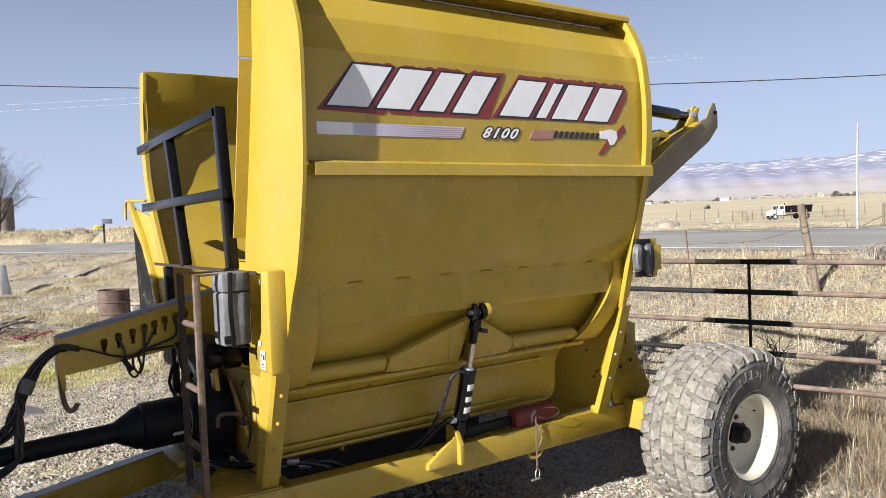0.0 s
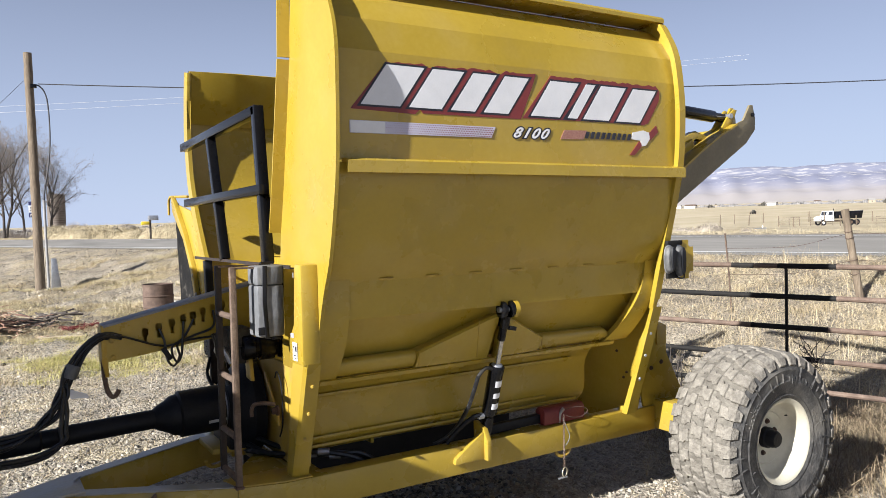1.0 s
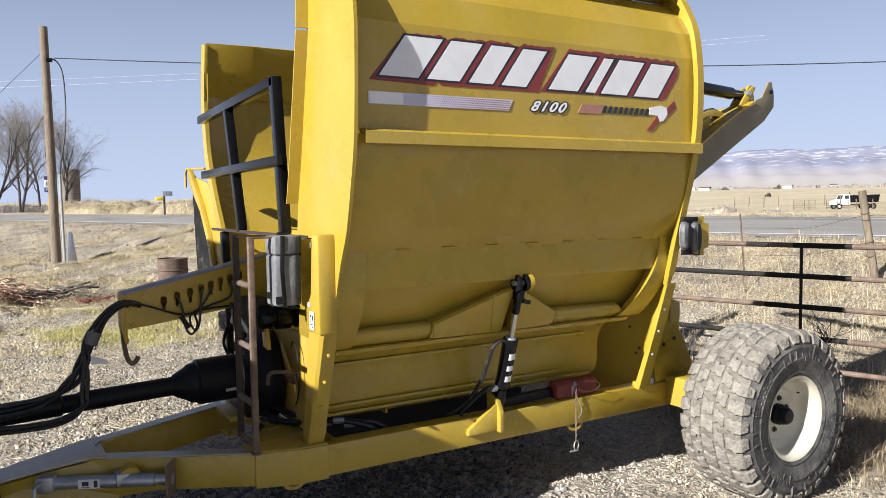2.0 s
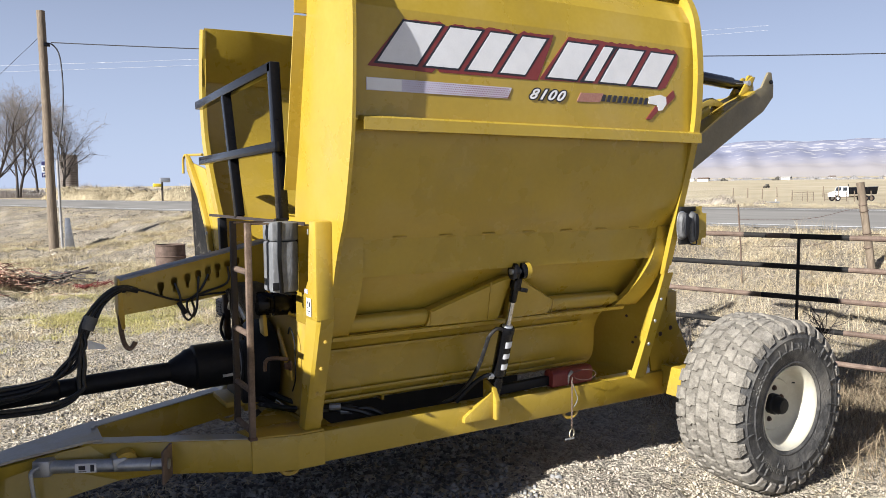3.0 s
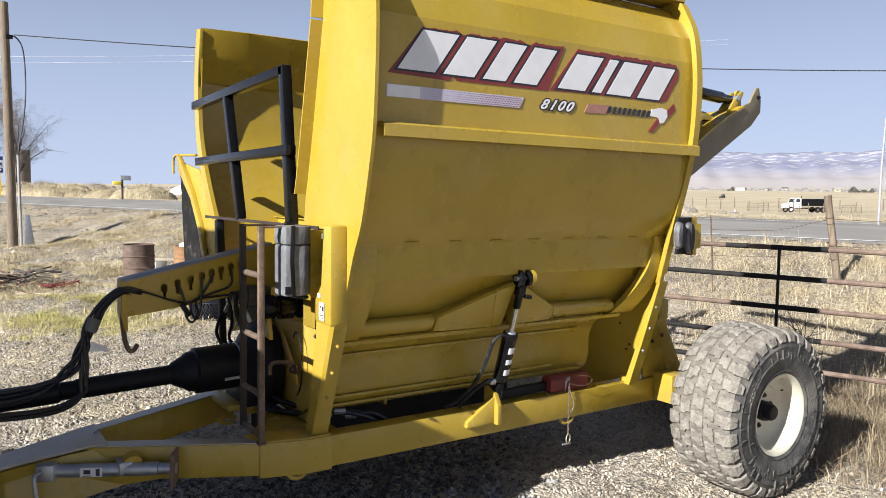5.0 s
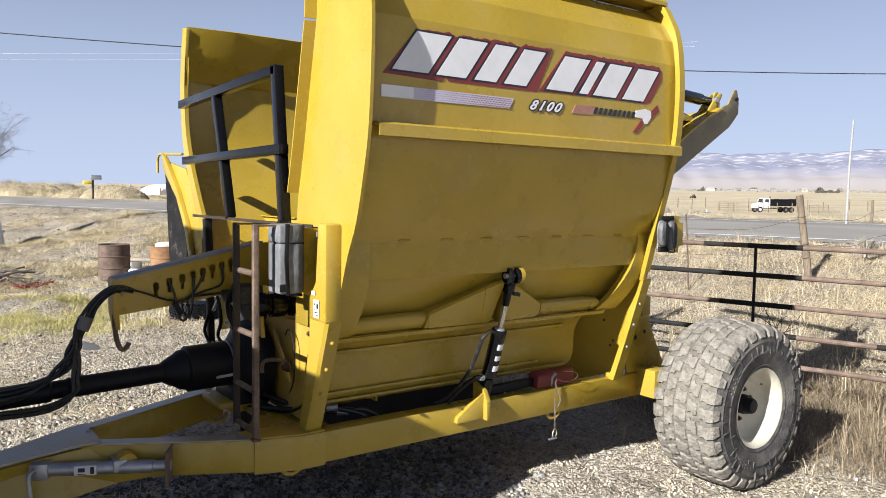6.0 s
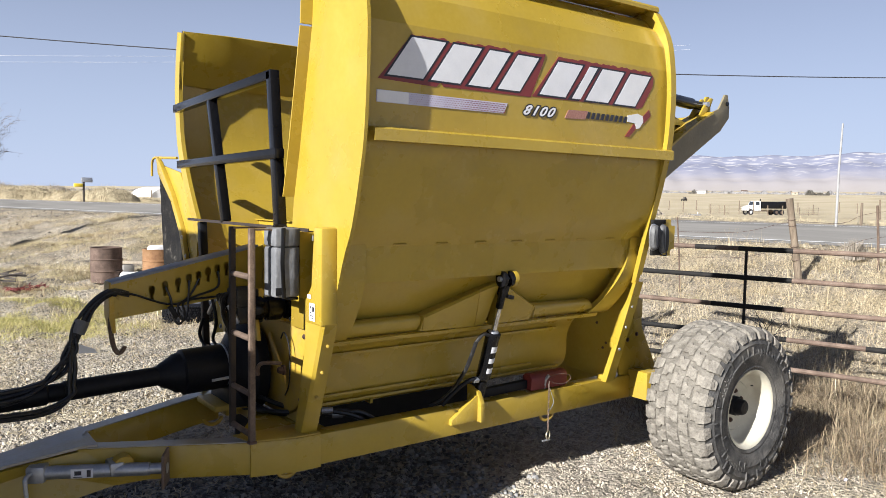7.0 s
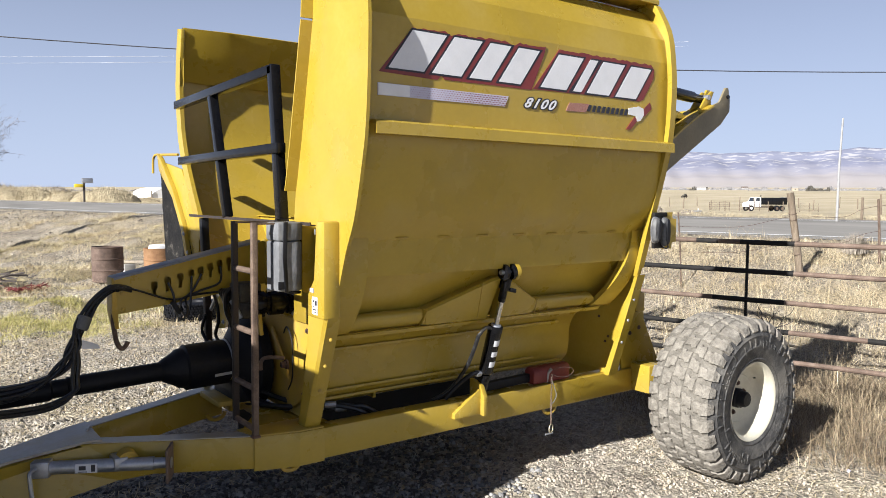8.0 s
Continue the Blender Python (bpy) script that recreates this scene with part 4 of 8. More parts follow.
def front_corner():
    # rounded upper corner post
    bm = prism(B(), [(-0.218, 1.128), (-0.055, 1.128), (-0.055, 1.235), (-0.138, 1.295), (-0.138, 1.566), (-0.218, 1.566)], "x", -0.085, 0.0, 0.012)
    post = part("corner_post", bm, YEL, MACHINE)
    bm = box(B(), -0.089, -0.0875, -0.165, -0.112, 1.145, 1.225)
    sticker = part("sticker", bm, WHITE, post, "white printed label sticker")
    for v, z, w, h in ((-0.152, 1.198, 0.016, 0.022), (-0.128, 1.205, 0.010, 0.010), (-0.140, 1.168, 0.03, 0.005), (-0.146, 1.157, 0.02, 0.004), (-0.126, 1.182, 0.012, 0.004)):
        part("print_bar", box(B(), -0.0905, -0.0895, v - w / 2, v + w / 2, z - h / 2, z + h / 2), BLACKINK, sticker)
    part("sticker", box(B(), -0.0882, -0.0872, -0.125, -0.09, 1.243, 1.262), LILAC, post)
    # leaning lower strut
    bm = B()
    ring = [(-0.07, -0.055), (-0.085, -0.075), (-0.085, -0.20), (-0.07, -0.217), (0.0, -0.217), (0.0, -0.055)]
    rows = []
    for z, dv, du, k in ((1.135, 0.0, 0.0, 1.0), (0.95, 0.075, 0.005, 0.86), (0.75, 0.160, 0.012, 0.66), (0.57, 0.245, 0.02, 0.55)):
        rows.append([bm.verts.new((u * 0.9 + du, -0.217 + (v + 0.217) * k + dv, z)) for u, v in ring])
    n = len(ring)
    for q, w in zip(rows, rows[1:]):
        for i in range(n):
            bm.faces.new((q[i], q[(i + 1) % n], w[(i + 1) % n], w[i]))
    bm.faces.new(rows[0][::-1])
    bm.faces.new(rows[-1])
    strut = part("corner_strut", bm, YEL, MACHINE)
    for z, v in ((1.03, -0.176), (0.90, -0.122), (0.775, -0.068)):
        part("bolt", bolt(B(), (-0.03, v - 0.004, z), (-0.35, -1, 0.1), 0.0058), YEL_WORN, strut)
    # front wall of the rotor housing
    bm = prism(B(), [(-0.06, 1.06), (0.02, 0.62), (0.1, 0.575), (1.02, 0.575), (1.02, 0.98), (0.62, 1.06), (0.30, 1.06), (0.24, 1.22), (0.24, 1.53), (-0.05, 1.53)], "x", 0.012, 0.03)
    wall = part("front_wall", bm, YEL_WORN, MACHINE)
    # panel set back under the walkway, with its grey channel
    part("inner_wall", box(B(), 0.45, 0.465, 0.24, 1.80, 0.60, 1.538), YEL, wall)
    part("inner_wall_lip", box(B(), 0.43, 0.465, 0.24, 1.80, 1.539, 1.545), YEL, wall)
    part("sticker", box(B(), 0.4455, 0.4485, 1.48, 1.57, 1.375, 1.425), WHITE, wall)
    # narrow upright by the dark posts, small plates in the sun
    part("wall_rib", box(B(), -0.03, 0.011, 0.02, 0.05, 0.66, 1.14, 0.004), YEL, wall)
    part("side_plate", prism(B(), [(1.07, 1.10), (1.34, 1.06), (1.32, 0.86), (1.12, 0.90)], "x", -0.012, 0.0, 0.002), YEL, wall)
    part("bolt", bolt(B(), (-0.012, 1.14, 1.04), (-1, 0, 0), 0.010), GALV, wall)
    part("bolt", bolt(B(), (-0.012, 1.20, 0.92), (-1, 0, 0), 0.010), GALV, wall)
    part("hose_guide", tube(B(), smooth_line([(-0.03, 1.36, 0.98), (-0.05, 1.28, 1.01), (-0.05, 1.20, 1.08)], 4), 0.012, 8), GALV, wall)
    for pts in ([(-0.08, 1.30, 1.18), (-0.07, 1.18, 1.08), (-0.06, 1.15, 0.95), (-0.06, 1.20, 0.84), (-0.05, 1.05, 0.80), (-0.06, 0.98, 0.86)], [(-0.07, 1.34, 0.95), (-0.08, 1.38, 0.85), (-0.07, 1.28, 0.78), (-0.06, 1.12, 0.80)],
                [(-0.10, 0.80, 1.20), (-0.11, 0.86, 1.10), (-0.10, 0.80, 1.02), (-0.08, 0.72, 0.98)], [(-0.08, 0.95, 1.16), (-0.09, 0.90, 1.05), (-0.08, 0.92, 0.92)]):
        part("wall_hose", tube(B(), smooth_line(pts, 5), 0.010, 8), RUBBER, wall)
    part("dark_block", box(B(), -0.06, 0.01, 0.95, 1.33, 0.70, 0.80, 0.01), DARKSTEEL, wall)
    # bent plate that carries the case, in its shade
    bm = prism(B(), [(-0.074, 1.538), (-0.074, 1.235), (-0.05, 1.225), (0.0, 1.285), (0.0, 1.538)], "y", 0.015, 0.022)
    part("holder_plate", bm, YEL, wall)
    part("holder_plate", prism(B(), [(0.015, 1.235), (0.015, 1.53), (-0.14, 1.53), (-0.14, 1.235)], "x", -0.006, -0.001), YEL_WORN, wall)
    # wrap latch lever with bent handle
    bm = prism(B(), [(0.46, 1.0), (0.48, 0.98), (0.33, 0.78), (0.27, 0.76), (0.28, 0.80)], "x", -0.03, -0.02, 0.002)
    part("latch_lever", bm, YEL_WORN, wall)
    part("latch_handle", tube(B(), smooth_line([(-0.03, 0.31, 0.86), (-0.075, 0.335, 0.866), (-0.115, 0.365, 0.860), (-0.128, 0.375, 0.835), (-0.128, 0.375, 0.80)], 4), 0.010, 8), GATERUST, wall)
    part("pivot_bolt", bolt(B(), (-0.02, 0.30, 0.83), (-1, 0, 0), 0.018, 0.03), RUSTDARK, wall)
    part("yellow_bracket", prism(B(), [(0.44, 1.15), (0.50, 1.15), (0.47, 0.98), (0.40, 0.97)], "x", -0.12, -0.10, 0.002), YEL, wall)
    bm = tube(B(), smooth_line([(-0.01, 0.36, 0.98), (-0.02, 0.30, 1.02), (-0.02, 0.24, 0.95), (-0.02, 0.24, 0.78), (-0.015, 0.30, 0.70)], 5), 0.004, 6)
    part("cable", bm, RUBBER, wall)
    for v, z in ((0.14, 1.02), (0.11, 0.90), (0.22, 1.10), (0.18, 0.70)):
        part("bolt", bolt(B(), (0.012, v, z), (-1, 0, 0), 0.009), RUSTDARK, wall)
    # rusty walkway edge
    bm = prism(B(), [(-0.078, 1.541), (-0.050, 1.541), (-0.050, 1.546), (-0.073, 1.546), (-0.073, 1.557), (-0.078, 1.557)], "y", -0.075, 1.60)
    walkway = part("walkway", bm, BLACKRUST_SHADE, MACHINE, "rusty angle-iron walkway edge")
    part("walkway_arm", beam(B(), (-0.30, 0.045, 1.55), (-0.06, 0.045, 1.55), 0.035, 0.008), RUST, walkway)
    part("walkway_arm", beam(B(), (-0.30, 0.27, 1.55), (-0.06, 0.27, 1.55), 0.035, 0.008), RUST, walkway)
    part("tab", box(B(), -0.092, -0.0865, -0.150, -0.140, 1.505, 1.53, 0.002), GALV, walkway)


front_corner()


def ladder():
    bm = box(B(), -0.313, -0.286, 0.024, 0.051, 0.585, 1.556, 0.003)
    rail = part("ladder", bm, RUST, MACHINE, "rusty welded steel access ladder")
    # same rusty rail in a darker colour, for the shade on it
    part("ladder_rail", box(B(), -0.313, -0.286, 0.258, 0.285, 0.60, 1.556, 0.003), BLACKRUST_SHADE, rail)
    for z in (1.335, 1.055, 0.80, 0.612):
        part("rung", tube(B(), [(-0.30, 0.051, z), (-0.30, 0.258, z)], 0.014, 10), RUST, rail)
    part("ladder_foot", box(B(), -0.318, -0.281, 0.018, 0.056, 0.574, 0.587, 0.003), RUSTDARK, rail)


ladder()


def guard_rail():
    bm = beam(B(), (-0.06, 0.335, 2.297), (-0.06, 1.86, 2.258), 0.05, 0.05, 0.005)
    top = part("guard_rail", bm, DARKSTEEL, MACHINE, "black square-tube guard rail")
    part("rail_post", beam(B(), (-0.06, 0.262, 1.553), (-0.06, 0.355, 2.318), 0.055, 0.05, 0.005), DARKSTEEL, top)
    part("rail_post", beam(B(), (-0.06, 0.985, 1.553), (-0.06, 1.21, 2.255), 0.05, 0.05, 0.005), DARKSTEEL, top)
    part("middle_rail", beam(B(), (-0.075, 0.235, 1.908), (-0.075, 1.74, 1.893), 0.05, 0.05, 0.005), DARKSTEEL, top)
    part("foot_clamp", tube(B(), [(-0.12, 0.20, 1.548), (-0.06, 0.20, 1.548)], 0.02, 10), DARKSTEEL, top)


guard_rail()


def tool_case():
    def shell(z0, z1, g):
        # plan: broad face towards the yard, chamfered towards the post
        plan = [(-0.205 - g, -0.012 - g), (-0.108, -0.014 - g), (-0.078 + g, 0.004), (-0.078 + g, 0.125), (-0.205 - g, 0.125)]
        return prism(B(), plan, "z", z0, z1, 0.011)
    case = part("tool_case", shell(1.240, 1.470, 0.0), GREYPLASTIC, MACHINE, "weathered grey plastic tool case")
    part("case_lid", shell(1.4715, 1.556, 0.0015), GREYPLASTIC, case)
    part("case_strap", prism(B(), [(-0.176, 1.236), (-0.158, 1.236), (-0.166, 1.40), (-0.160, 1.558), (-0.180, 1.558), (-0.184, 1.40)], "y", -0.0185, -0.0125, 0.001), RUBBER, case)
    part("case_strap", box(B(), -0.2068, -0.158, -0.016, -0.0125, 1.252, 1.287, 0.001), RUBBER, case)
    part("case_shelf", box(B(), -0.14, -0.09, -0.005, 0.12, 1.226, 1.239, 0.002), DARKSTEEL, case)
    part("case_hinge", box(B(), -0.079, -0.072, 0.02, 0.11, 1.455, 1.485, 0.002), RUBBER, case)


tool_case()


def drive():
    # drive shaft, bell guard and gearbox
    C = 0.755
    bm = B()
    lathe(bm, [(0, 0), (0.048, 0), (0.048, 0.55), (0.043, 0.555), (0.043, 0.62), (0.052, 0.63), (0.052, 1.15), (0, 1.15)], along((-0.40, C, 0.775), (-1.50, C - 0.02, 0.735)), 24)
    shaft = part("drive_shaft", bm, RUBBER, MACHINE, "black plastic drive shaft guard")
    bm = B()
    lathe(bm, [(0.045, -0.12), (0.06, -0.10), (0.085, -0.05), (0.10, -0.03), (0.105, 0.0), (0.118, 0.01), (0.118, 0.26), (0.108, 0.27), (0.10, 0.262), (0, 0.26)], along((-0.40, C, 0.775), (-0.10, C, 0.785)), 32)
    part("bell_guard", bm, RUBBER, shaft)
    bm = B()
    lathe(bm, [(0.1185, 0.0), (0.1215, 0.002), (0.1215, 0.014), (0.1185, 0.016)], along((-0.175, C, 0.782), (-0.10, C, 0.785)), 32)
    part("hose_clamp", bm, GALV, shaft)
    part("clamp_tail", beam(B(), (-0.27, C - 0.122, 0.74), (-0.18, C - 0.124, 0.745), 0.004, 0.014), GALV, shaft)
    bm = B()
    lathe(bm, [(0, -0.17), (0.13, -0.17), (0.20, -0.12), (0.245, -0.07), (0.245, -0.012), (0, -0.012)], along((0, C - 0.03, 0.78), (0.1, C - 0.03, 0.78)), 36)
    gear = part("gearbox_shield", bm, RUBBER, MACHINE, "black gearbox shield")
    part("shield_bolt", bolt(B(), (-0.145, 0.63, 0.80), (-1, -0.3, 0), 0.012), GALV, gear)
    part("shield_base", box(B(), -0.18, -0.01, 0.60, 0.92, 0.58, 0.70, 0.02), RUBBER, gear)
    # hydraulic motor above it, its axis along the machine
    bm = B()
    lathe(bm, [(0, 0), (0.055, 0), (0.060, 0.01), (0.060, 0.055), (0.052, 0.06), (0.052, 0.075), (0.066, 0.08), (0.066, 0.15), (0.050, 0.155), (0.050, 0.17), (0.062, 0.175), (0.062, 0.22), (0, 0.22)], along((-0.15, 0.42, 1.135), (0.06, 0.40, 1.135)), 24)
    motor = part("hydraulic_motor", bm, DARKSTEEL, MACHINE, "black oily hydraulic motor")
    part("motor_block", box(B(), -0.22, -0.10, 0.42, 0.56, 1.14, 1.235, 0.012), OILY, motor)
    part("motor_block", box(B(), -0.20, -0.06, 0.46, 0.60, 1.05, 1.15, 0.012), OILY, motor)
    part("motor_flange", box(B(), 0.045, 0.075, 0.34, 0.47, 1.065, 1.20, 0.008), DARKSTEEL, motor)
    for v, z in ((0.355, 1.185), (0.355, 1.08), (0.45, 1.185)):
        part("motor_bolt", bolt(B(), (0.045, v - 0.02, z), (-1, -0.3, 0), 0.011, 0.02), GALV, motor)
    part("motor_fitting", tube(B(), [(-0.10, 0.36, 1.205), (-0.05, 0.34, 1.215), (-0.02, 0.33, 1.205)], 0.011, 8), GALV, motor)
    part("motor_fitting", tube(B(), [(-0.24, 0.48, 1.15), (-0.215, 0.46, 1.10), (-0.20, 0.45, 1.06)], 0.012, 8), GALV, motor)
    for k in range(4):
        pts = [(-0.20, 0.50 + 0.03 * k, 1.22 - 0.02 * k), (-0.23, 0.56 + 0.03 * k, 1.18), (-0.22 + 0.01 * k, 0.60 + 0.02 * k, 1.08), (-0.17, 0.62, 0.98 - 0.02 * k)]
        part("motor_hose", tube(B(), smooth_line(pts, 5), 0.012, 8), HOSE, motor)
    # hoses along the frame
    for k, pts in enumerate(([(-0.10, 0.55, 0.62), (-0.02, 0.40, 0.585), (0.10, 0.26, 0.60), (0.28, 0.18, 0.60), (0.45, 0.18, 0.50)],
                             [(-0.12, 0.50, 0.60), (0.0, 0.34, 0.60), (0.14, 0.20, 0.62), (0.30, 0.15, 0.58), (0.42, 0.16, 0.50)],
                             [(-0.08, 0.58, 0.66), (0.02, 0.38, 0.62), (0.20, 0.20, 0.59), (0.34, 0.16, 0.59), (0.50, 0.17, 0.48)])):
        h = part("frame_hose", tube(B(), smooth_line(pts, 6), 0.013, 8), HOSE, MACHINE)
        part("hose_fitting", tube(B(), [pts[2], tuple(np.array(pts[2]) + (0.05, -0.025, 0.0))], 0.017, 8), GALV, h)
    # stub frame under the shield
    part("gearbox_mount", box(B(), -0.26, 0.0, 0.62, 0.90, 0.57, 0.60, 0.004), YEL_WORN, MACHINE)
    bm = prism(B(), [(-0.30, 0.19), (-0.02, 0.19), (-0.02, 0.60)], "z", 0.566, 0.576)
    part("inner_gusset", bm, YEL, MACHINE)
    # dark upright and rods on the far side of the arm
    part("stand_post", beam(B(), (-0.04, 1.365, 0.45), (-0.04, 1.41, 1.22), 0.04, 0.04, 0.004), BLACKRUST_SHADE, MACHINE)
    part("stand_post", beam(B(), (-0.04, 1.41, 1.22), (-0.04, 1.44, 1.535), 0.05, 0.045, 0.004), RUBBER, MACHINE)
    part("cross_bar", beam(B(), (-0.05, 0.60, 1.17), (-0.05, 1.36, 1.17), 0.02, 0.02), DARKSTEEL, MACHINE)


drive()


def hose_arm():
    """Yellow arm with keyhole slots that carries the hydraulic hoses."""
    V0, V1 = 0.70, 0.81
    holes = [(-0.55, 1.215), (-0.485, 1.235), (-0.42, 1.250), (-0.365, 1.266), (-0.315, 1.280), (-0.265, 1.295), (-0.215, 1.310), (-0.165, 1.322)]
    bm = B()
    # side plate made of strips between the slots, so that the slots go through
    def zt(u):
        return 1.258 + (u + 0.77) * (1.44 - 1.258) / 0.85
    def zb(u):
        return (1.09 if u < -0.71 else 1.09 + (u + 0.71) * 0.14) if u > -0.75 else 1.12
    cuts = [-0.738]
    for u, z in holes:
        cuts += [u - 0.016, u + 0.016]
    cuts += [0.01]
    for a, b in zip(cuts[::2], cuts[1::2]):
        prism(bm, [(a, zb(a)), (b, zb(b)), (b, zt(b)), (a, zt(a))], "y", V0, V0 + 0.008)
    for u, z in holes:
        a, b = u - 0.016, u + 0.016
        prism(bm, [(a, zb(a)), (b, zb(b)), (b, z - 0.046), (a, z - 0.046)], "y", V0, V0 + 0.008)
        prism(bm, [(a, z + 0.02), (u - 0.008, z + 0.028), (u + 0.008, z + 0.028), (b, z + 0.02), (b, zt(b)), (a, zt(a))], "y", V0, V0 + 0.008)
        for s in (-1, 1):
            prism(bm, [(u + s * 0.016, z - 0.046), (u + s * 0.016, z - 0.006), (u + s * 0.0085, z - 0.015), (u + s * 0.008, z - 0.046)], "y", V0, V0 + 0.008)
    arm = part("hose_arm", bm, YEL, MACHINE, smooth=0)
    bm = prism(B(), [(-0.742, 1.260), (0.01, 1.425), (0.01, 1.437), (-0.742, 1.272)], "y", V0 - 0.006, V1 + 0.006, 0.002)
    part("arm_top", bm, BLUEGREY, arm)
    bm = prism(B(), [(-0.738, 1.09), (-0.71, 1.09), (0.01, 1.19), (0.01, 1.425), (-0.738, 1.262)], "y", V1 - 0.008, V1)
    part("arm_far_plate", bm, YEL, arm)
    bm = prism(B(), [(-0.72, 1.10), (0.0, 1.20), (0.0, 1.21), (-0.72, 1.11)], "y", V0 + 0.008, V1 - 0.008)
    part("arm_bottom", bm, RUSTDARK, arm)
    part("arm_root", prism(B(), [(0.008, 1.195), (0.075, 1.205), (0.075, 1.445), (0.008, 1.425)], "y", V0, V0 + 0.012), YEL, arm)
    part("root_plate", prism(B(), [(0.035, 1.19), (0.085, 1.20), (0.085, 1.45), (0.035, 1.44)], "y", V0 - 0.012, V0 - 0.002, 0.002), YEL, arm)
    for z in (1.23, 1.30, 1.37, 1.42):
        part("bolt", bolt(B(), (0.06, V0 - 0.012, z), (0, -1, 0), 0.008), RUSTDARK, arm)
    part("root_block", box(B(), 0.07, 0.44, 0.71, 0.81, 1.20, 1.43), YEL, arm)
    part("arm_end_plate", prism(B(), [(-0.752, 1.27), (-0.738, 1.27), (-0.725, 1.10), (-0.722, 1.02), (-0.738, 1.02), (-0.752, 1.10)], "y", 0.695, 0.80, 0.003), YEL_WORN, arm)
    for u, z in ((-0.705, 1.195), (-0.70, 1.115)):
        part("bolt", bolt(B(), (u, V0, z), (0, -1, 0), 0.010), YEL_WORN, arm)
    # steel hook below its end
    bm = tube(B(), smooth_line([(-0.738, 0.72, 1.15), (-0.742, 0.72, 1.06), (-0.735, 0.72, 0.98), (-0.722, 0.72, 0.935), (-0.705, 0.72, 0.918), (-0.688, 0.72, 0.928), (-0.676, 0.72, 0.950)], 4), 0.012, 8)
    part("steel_hook", bm, RUST, arm)
    # hoses over the end of the arm, down to the drawbar
    for k in range(6):
        a = k * 2.4
        o, e = 0.015 * math.cos(a) * (k > 0), 0.015 * math.sin(a) * (k > 0)
        s, c = 0.027 * math.cos(a + 1.2) * (k > 0), 0.027 * math.sin(a + 1.2) * (k > 0)
        pts = [(-0.66, 0.715 + o, 1.205 + e), (-0.745, 0.700 + o, 1.222 + e), (-0.83 + s * 0.4, 0.69 + o, 1.165 + e), (-0.895 + s, 0.675 + o, 1.065 + 0.4 * e), (-0.935 + c, 0.665 + s, 0.955), (-0.99 + s * 1.3, 0.65 + c, 0.872),
               (-1.08 + c, 0.63 + s, 0.815 + c), (-1.22, 0.61 + s, 0.79 + 1.2 * c), (-1.50, 0.56 + s, 0.79 + 1.2 * c)]
        part("hydraulic_hose", tube(B(), smooth_line(pts, 6), 0.0088, 8), HOSE, arm)
    for k in range(2):
        o = k * 0.02
        pts = [(-0.93, 0.66, 1.00), (-0.935 + o, 0.65, 0.90), (-0.945 + o, 0.64, 0.81), (-0.95 + o, 0.63, 0.745 + o), (-1.02, 0.62, 0.70 + o), (-1.15, 0.60, 0.69 + o), (-1.45, 0.57, 0.71 + o)]
        part("hydraulic_hose", tube(B(), smooth_line(pts, 6), 0.0105, 8), HOSE, arm)
    m = along((-0.880, 0.679, 1.09), (-0.915, 0.67, 1.01))
    part("hose_wrap", lathe(B(), [(0, -0.01), (0.032, -0.01), (0.035, 0.0), (0.035, 0.045), (0.031, 0.055), (0, 0.055)], m, 14), GREYPLASTIC, arm)
    part("hose_tag", prism(B(), [(-0.90, 0.995), (-0.83, 0.965), (-0.82, 0.945), (-0.90, 0.95)], "y", 0.64, 0.643), WHITE, arm)
    # thin control cables looping from the slots
    for pts in ([(-0.70, 0.69, 1.225), (-0.62, 0.685, 1.20), (-0.50, 0.68, 1.155), (-0.42, 0.68, 1.15), (-0.36, 0.69, 1.19), (-0.315, 0.69, 1.27)],
                [(-0.485, 0.69, 1.235), (-0.465, 0.67, 1.17), (-0.455, 0.665, 1.08), (-0.425, 0.665, 1.045), (-0.395, 0.67, 1.09), (-0.40, 0.68, 1.15), (-0.33, 0.69, 1.18), (-0.22, 0.69, 1.22), (-0.215, 0.69, 1.305)],
                [(-0.365, 0.69, 1.262), (-0.375, 0.675, 1.18), (-0.385, 0.67, 1.10), (-0.405, 0.668, 1.06), (-0.43, 0.668, 1.10), (-0.42, 0.675, 1.15), (-0.33, 0.69, 1.165), (-0.10, 0.69, 1.175)]):
        part("control_cable", tube(B(), smooth_line(pts, 6), 0.006, 6), HOSE, arm)
    part("cable_plug", beam(B(), (-0.475, 0.665, 1.14), (-0.44, 0.66, 1.08), 0.03, 0.025, 0.004), RUBBER, arm)


hose_arm()


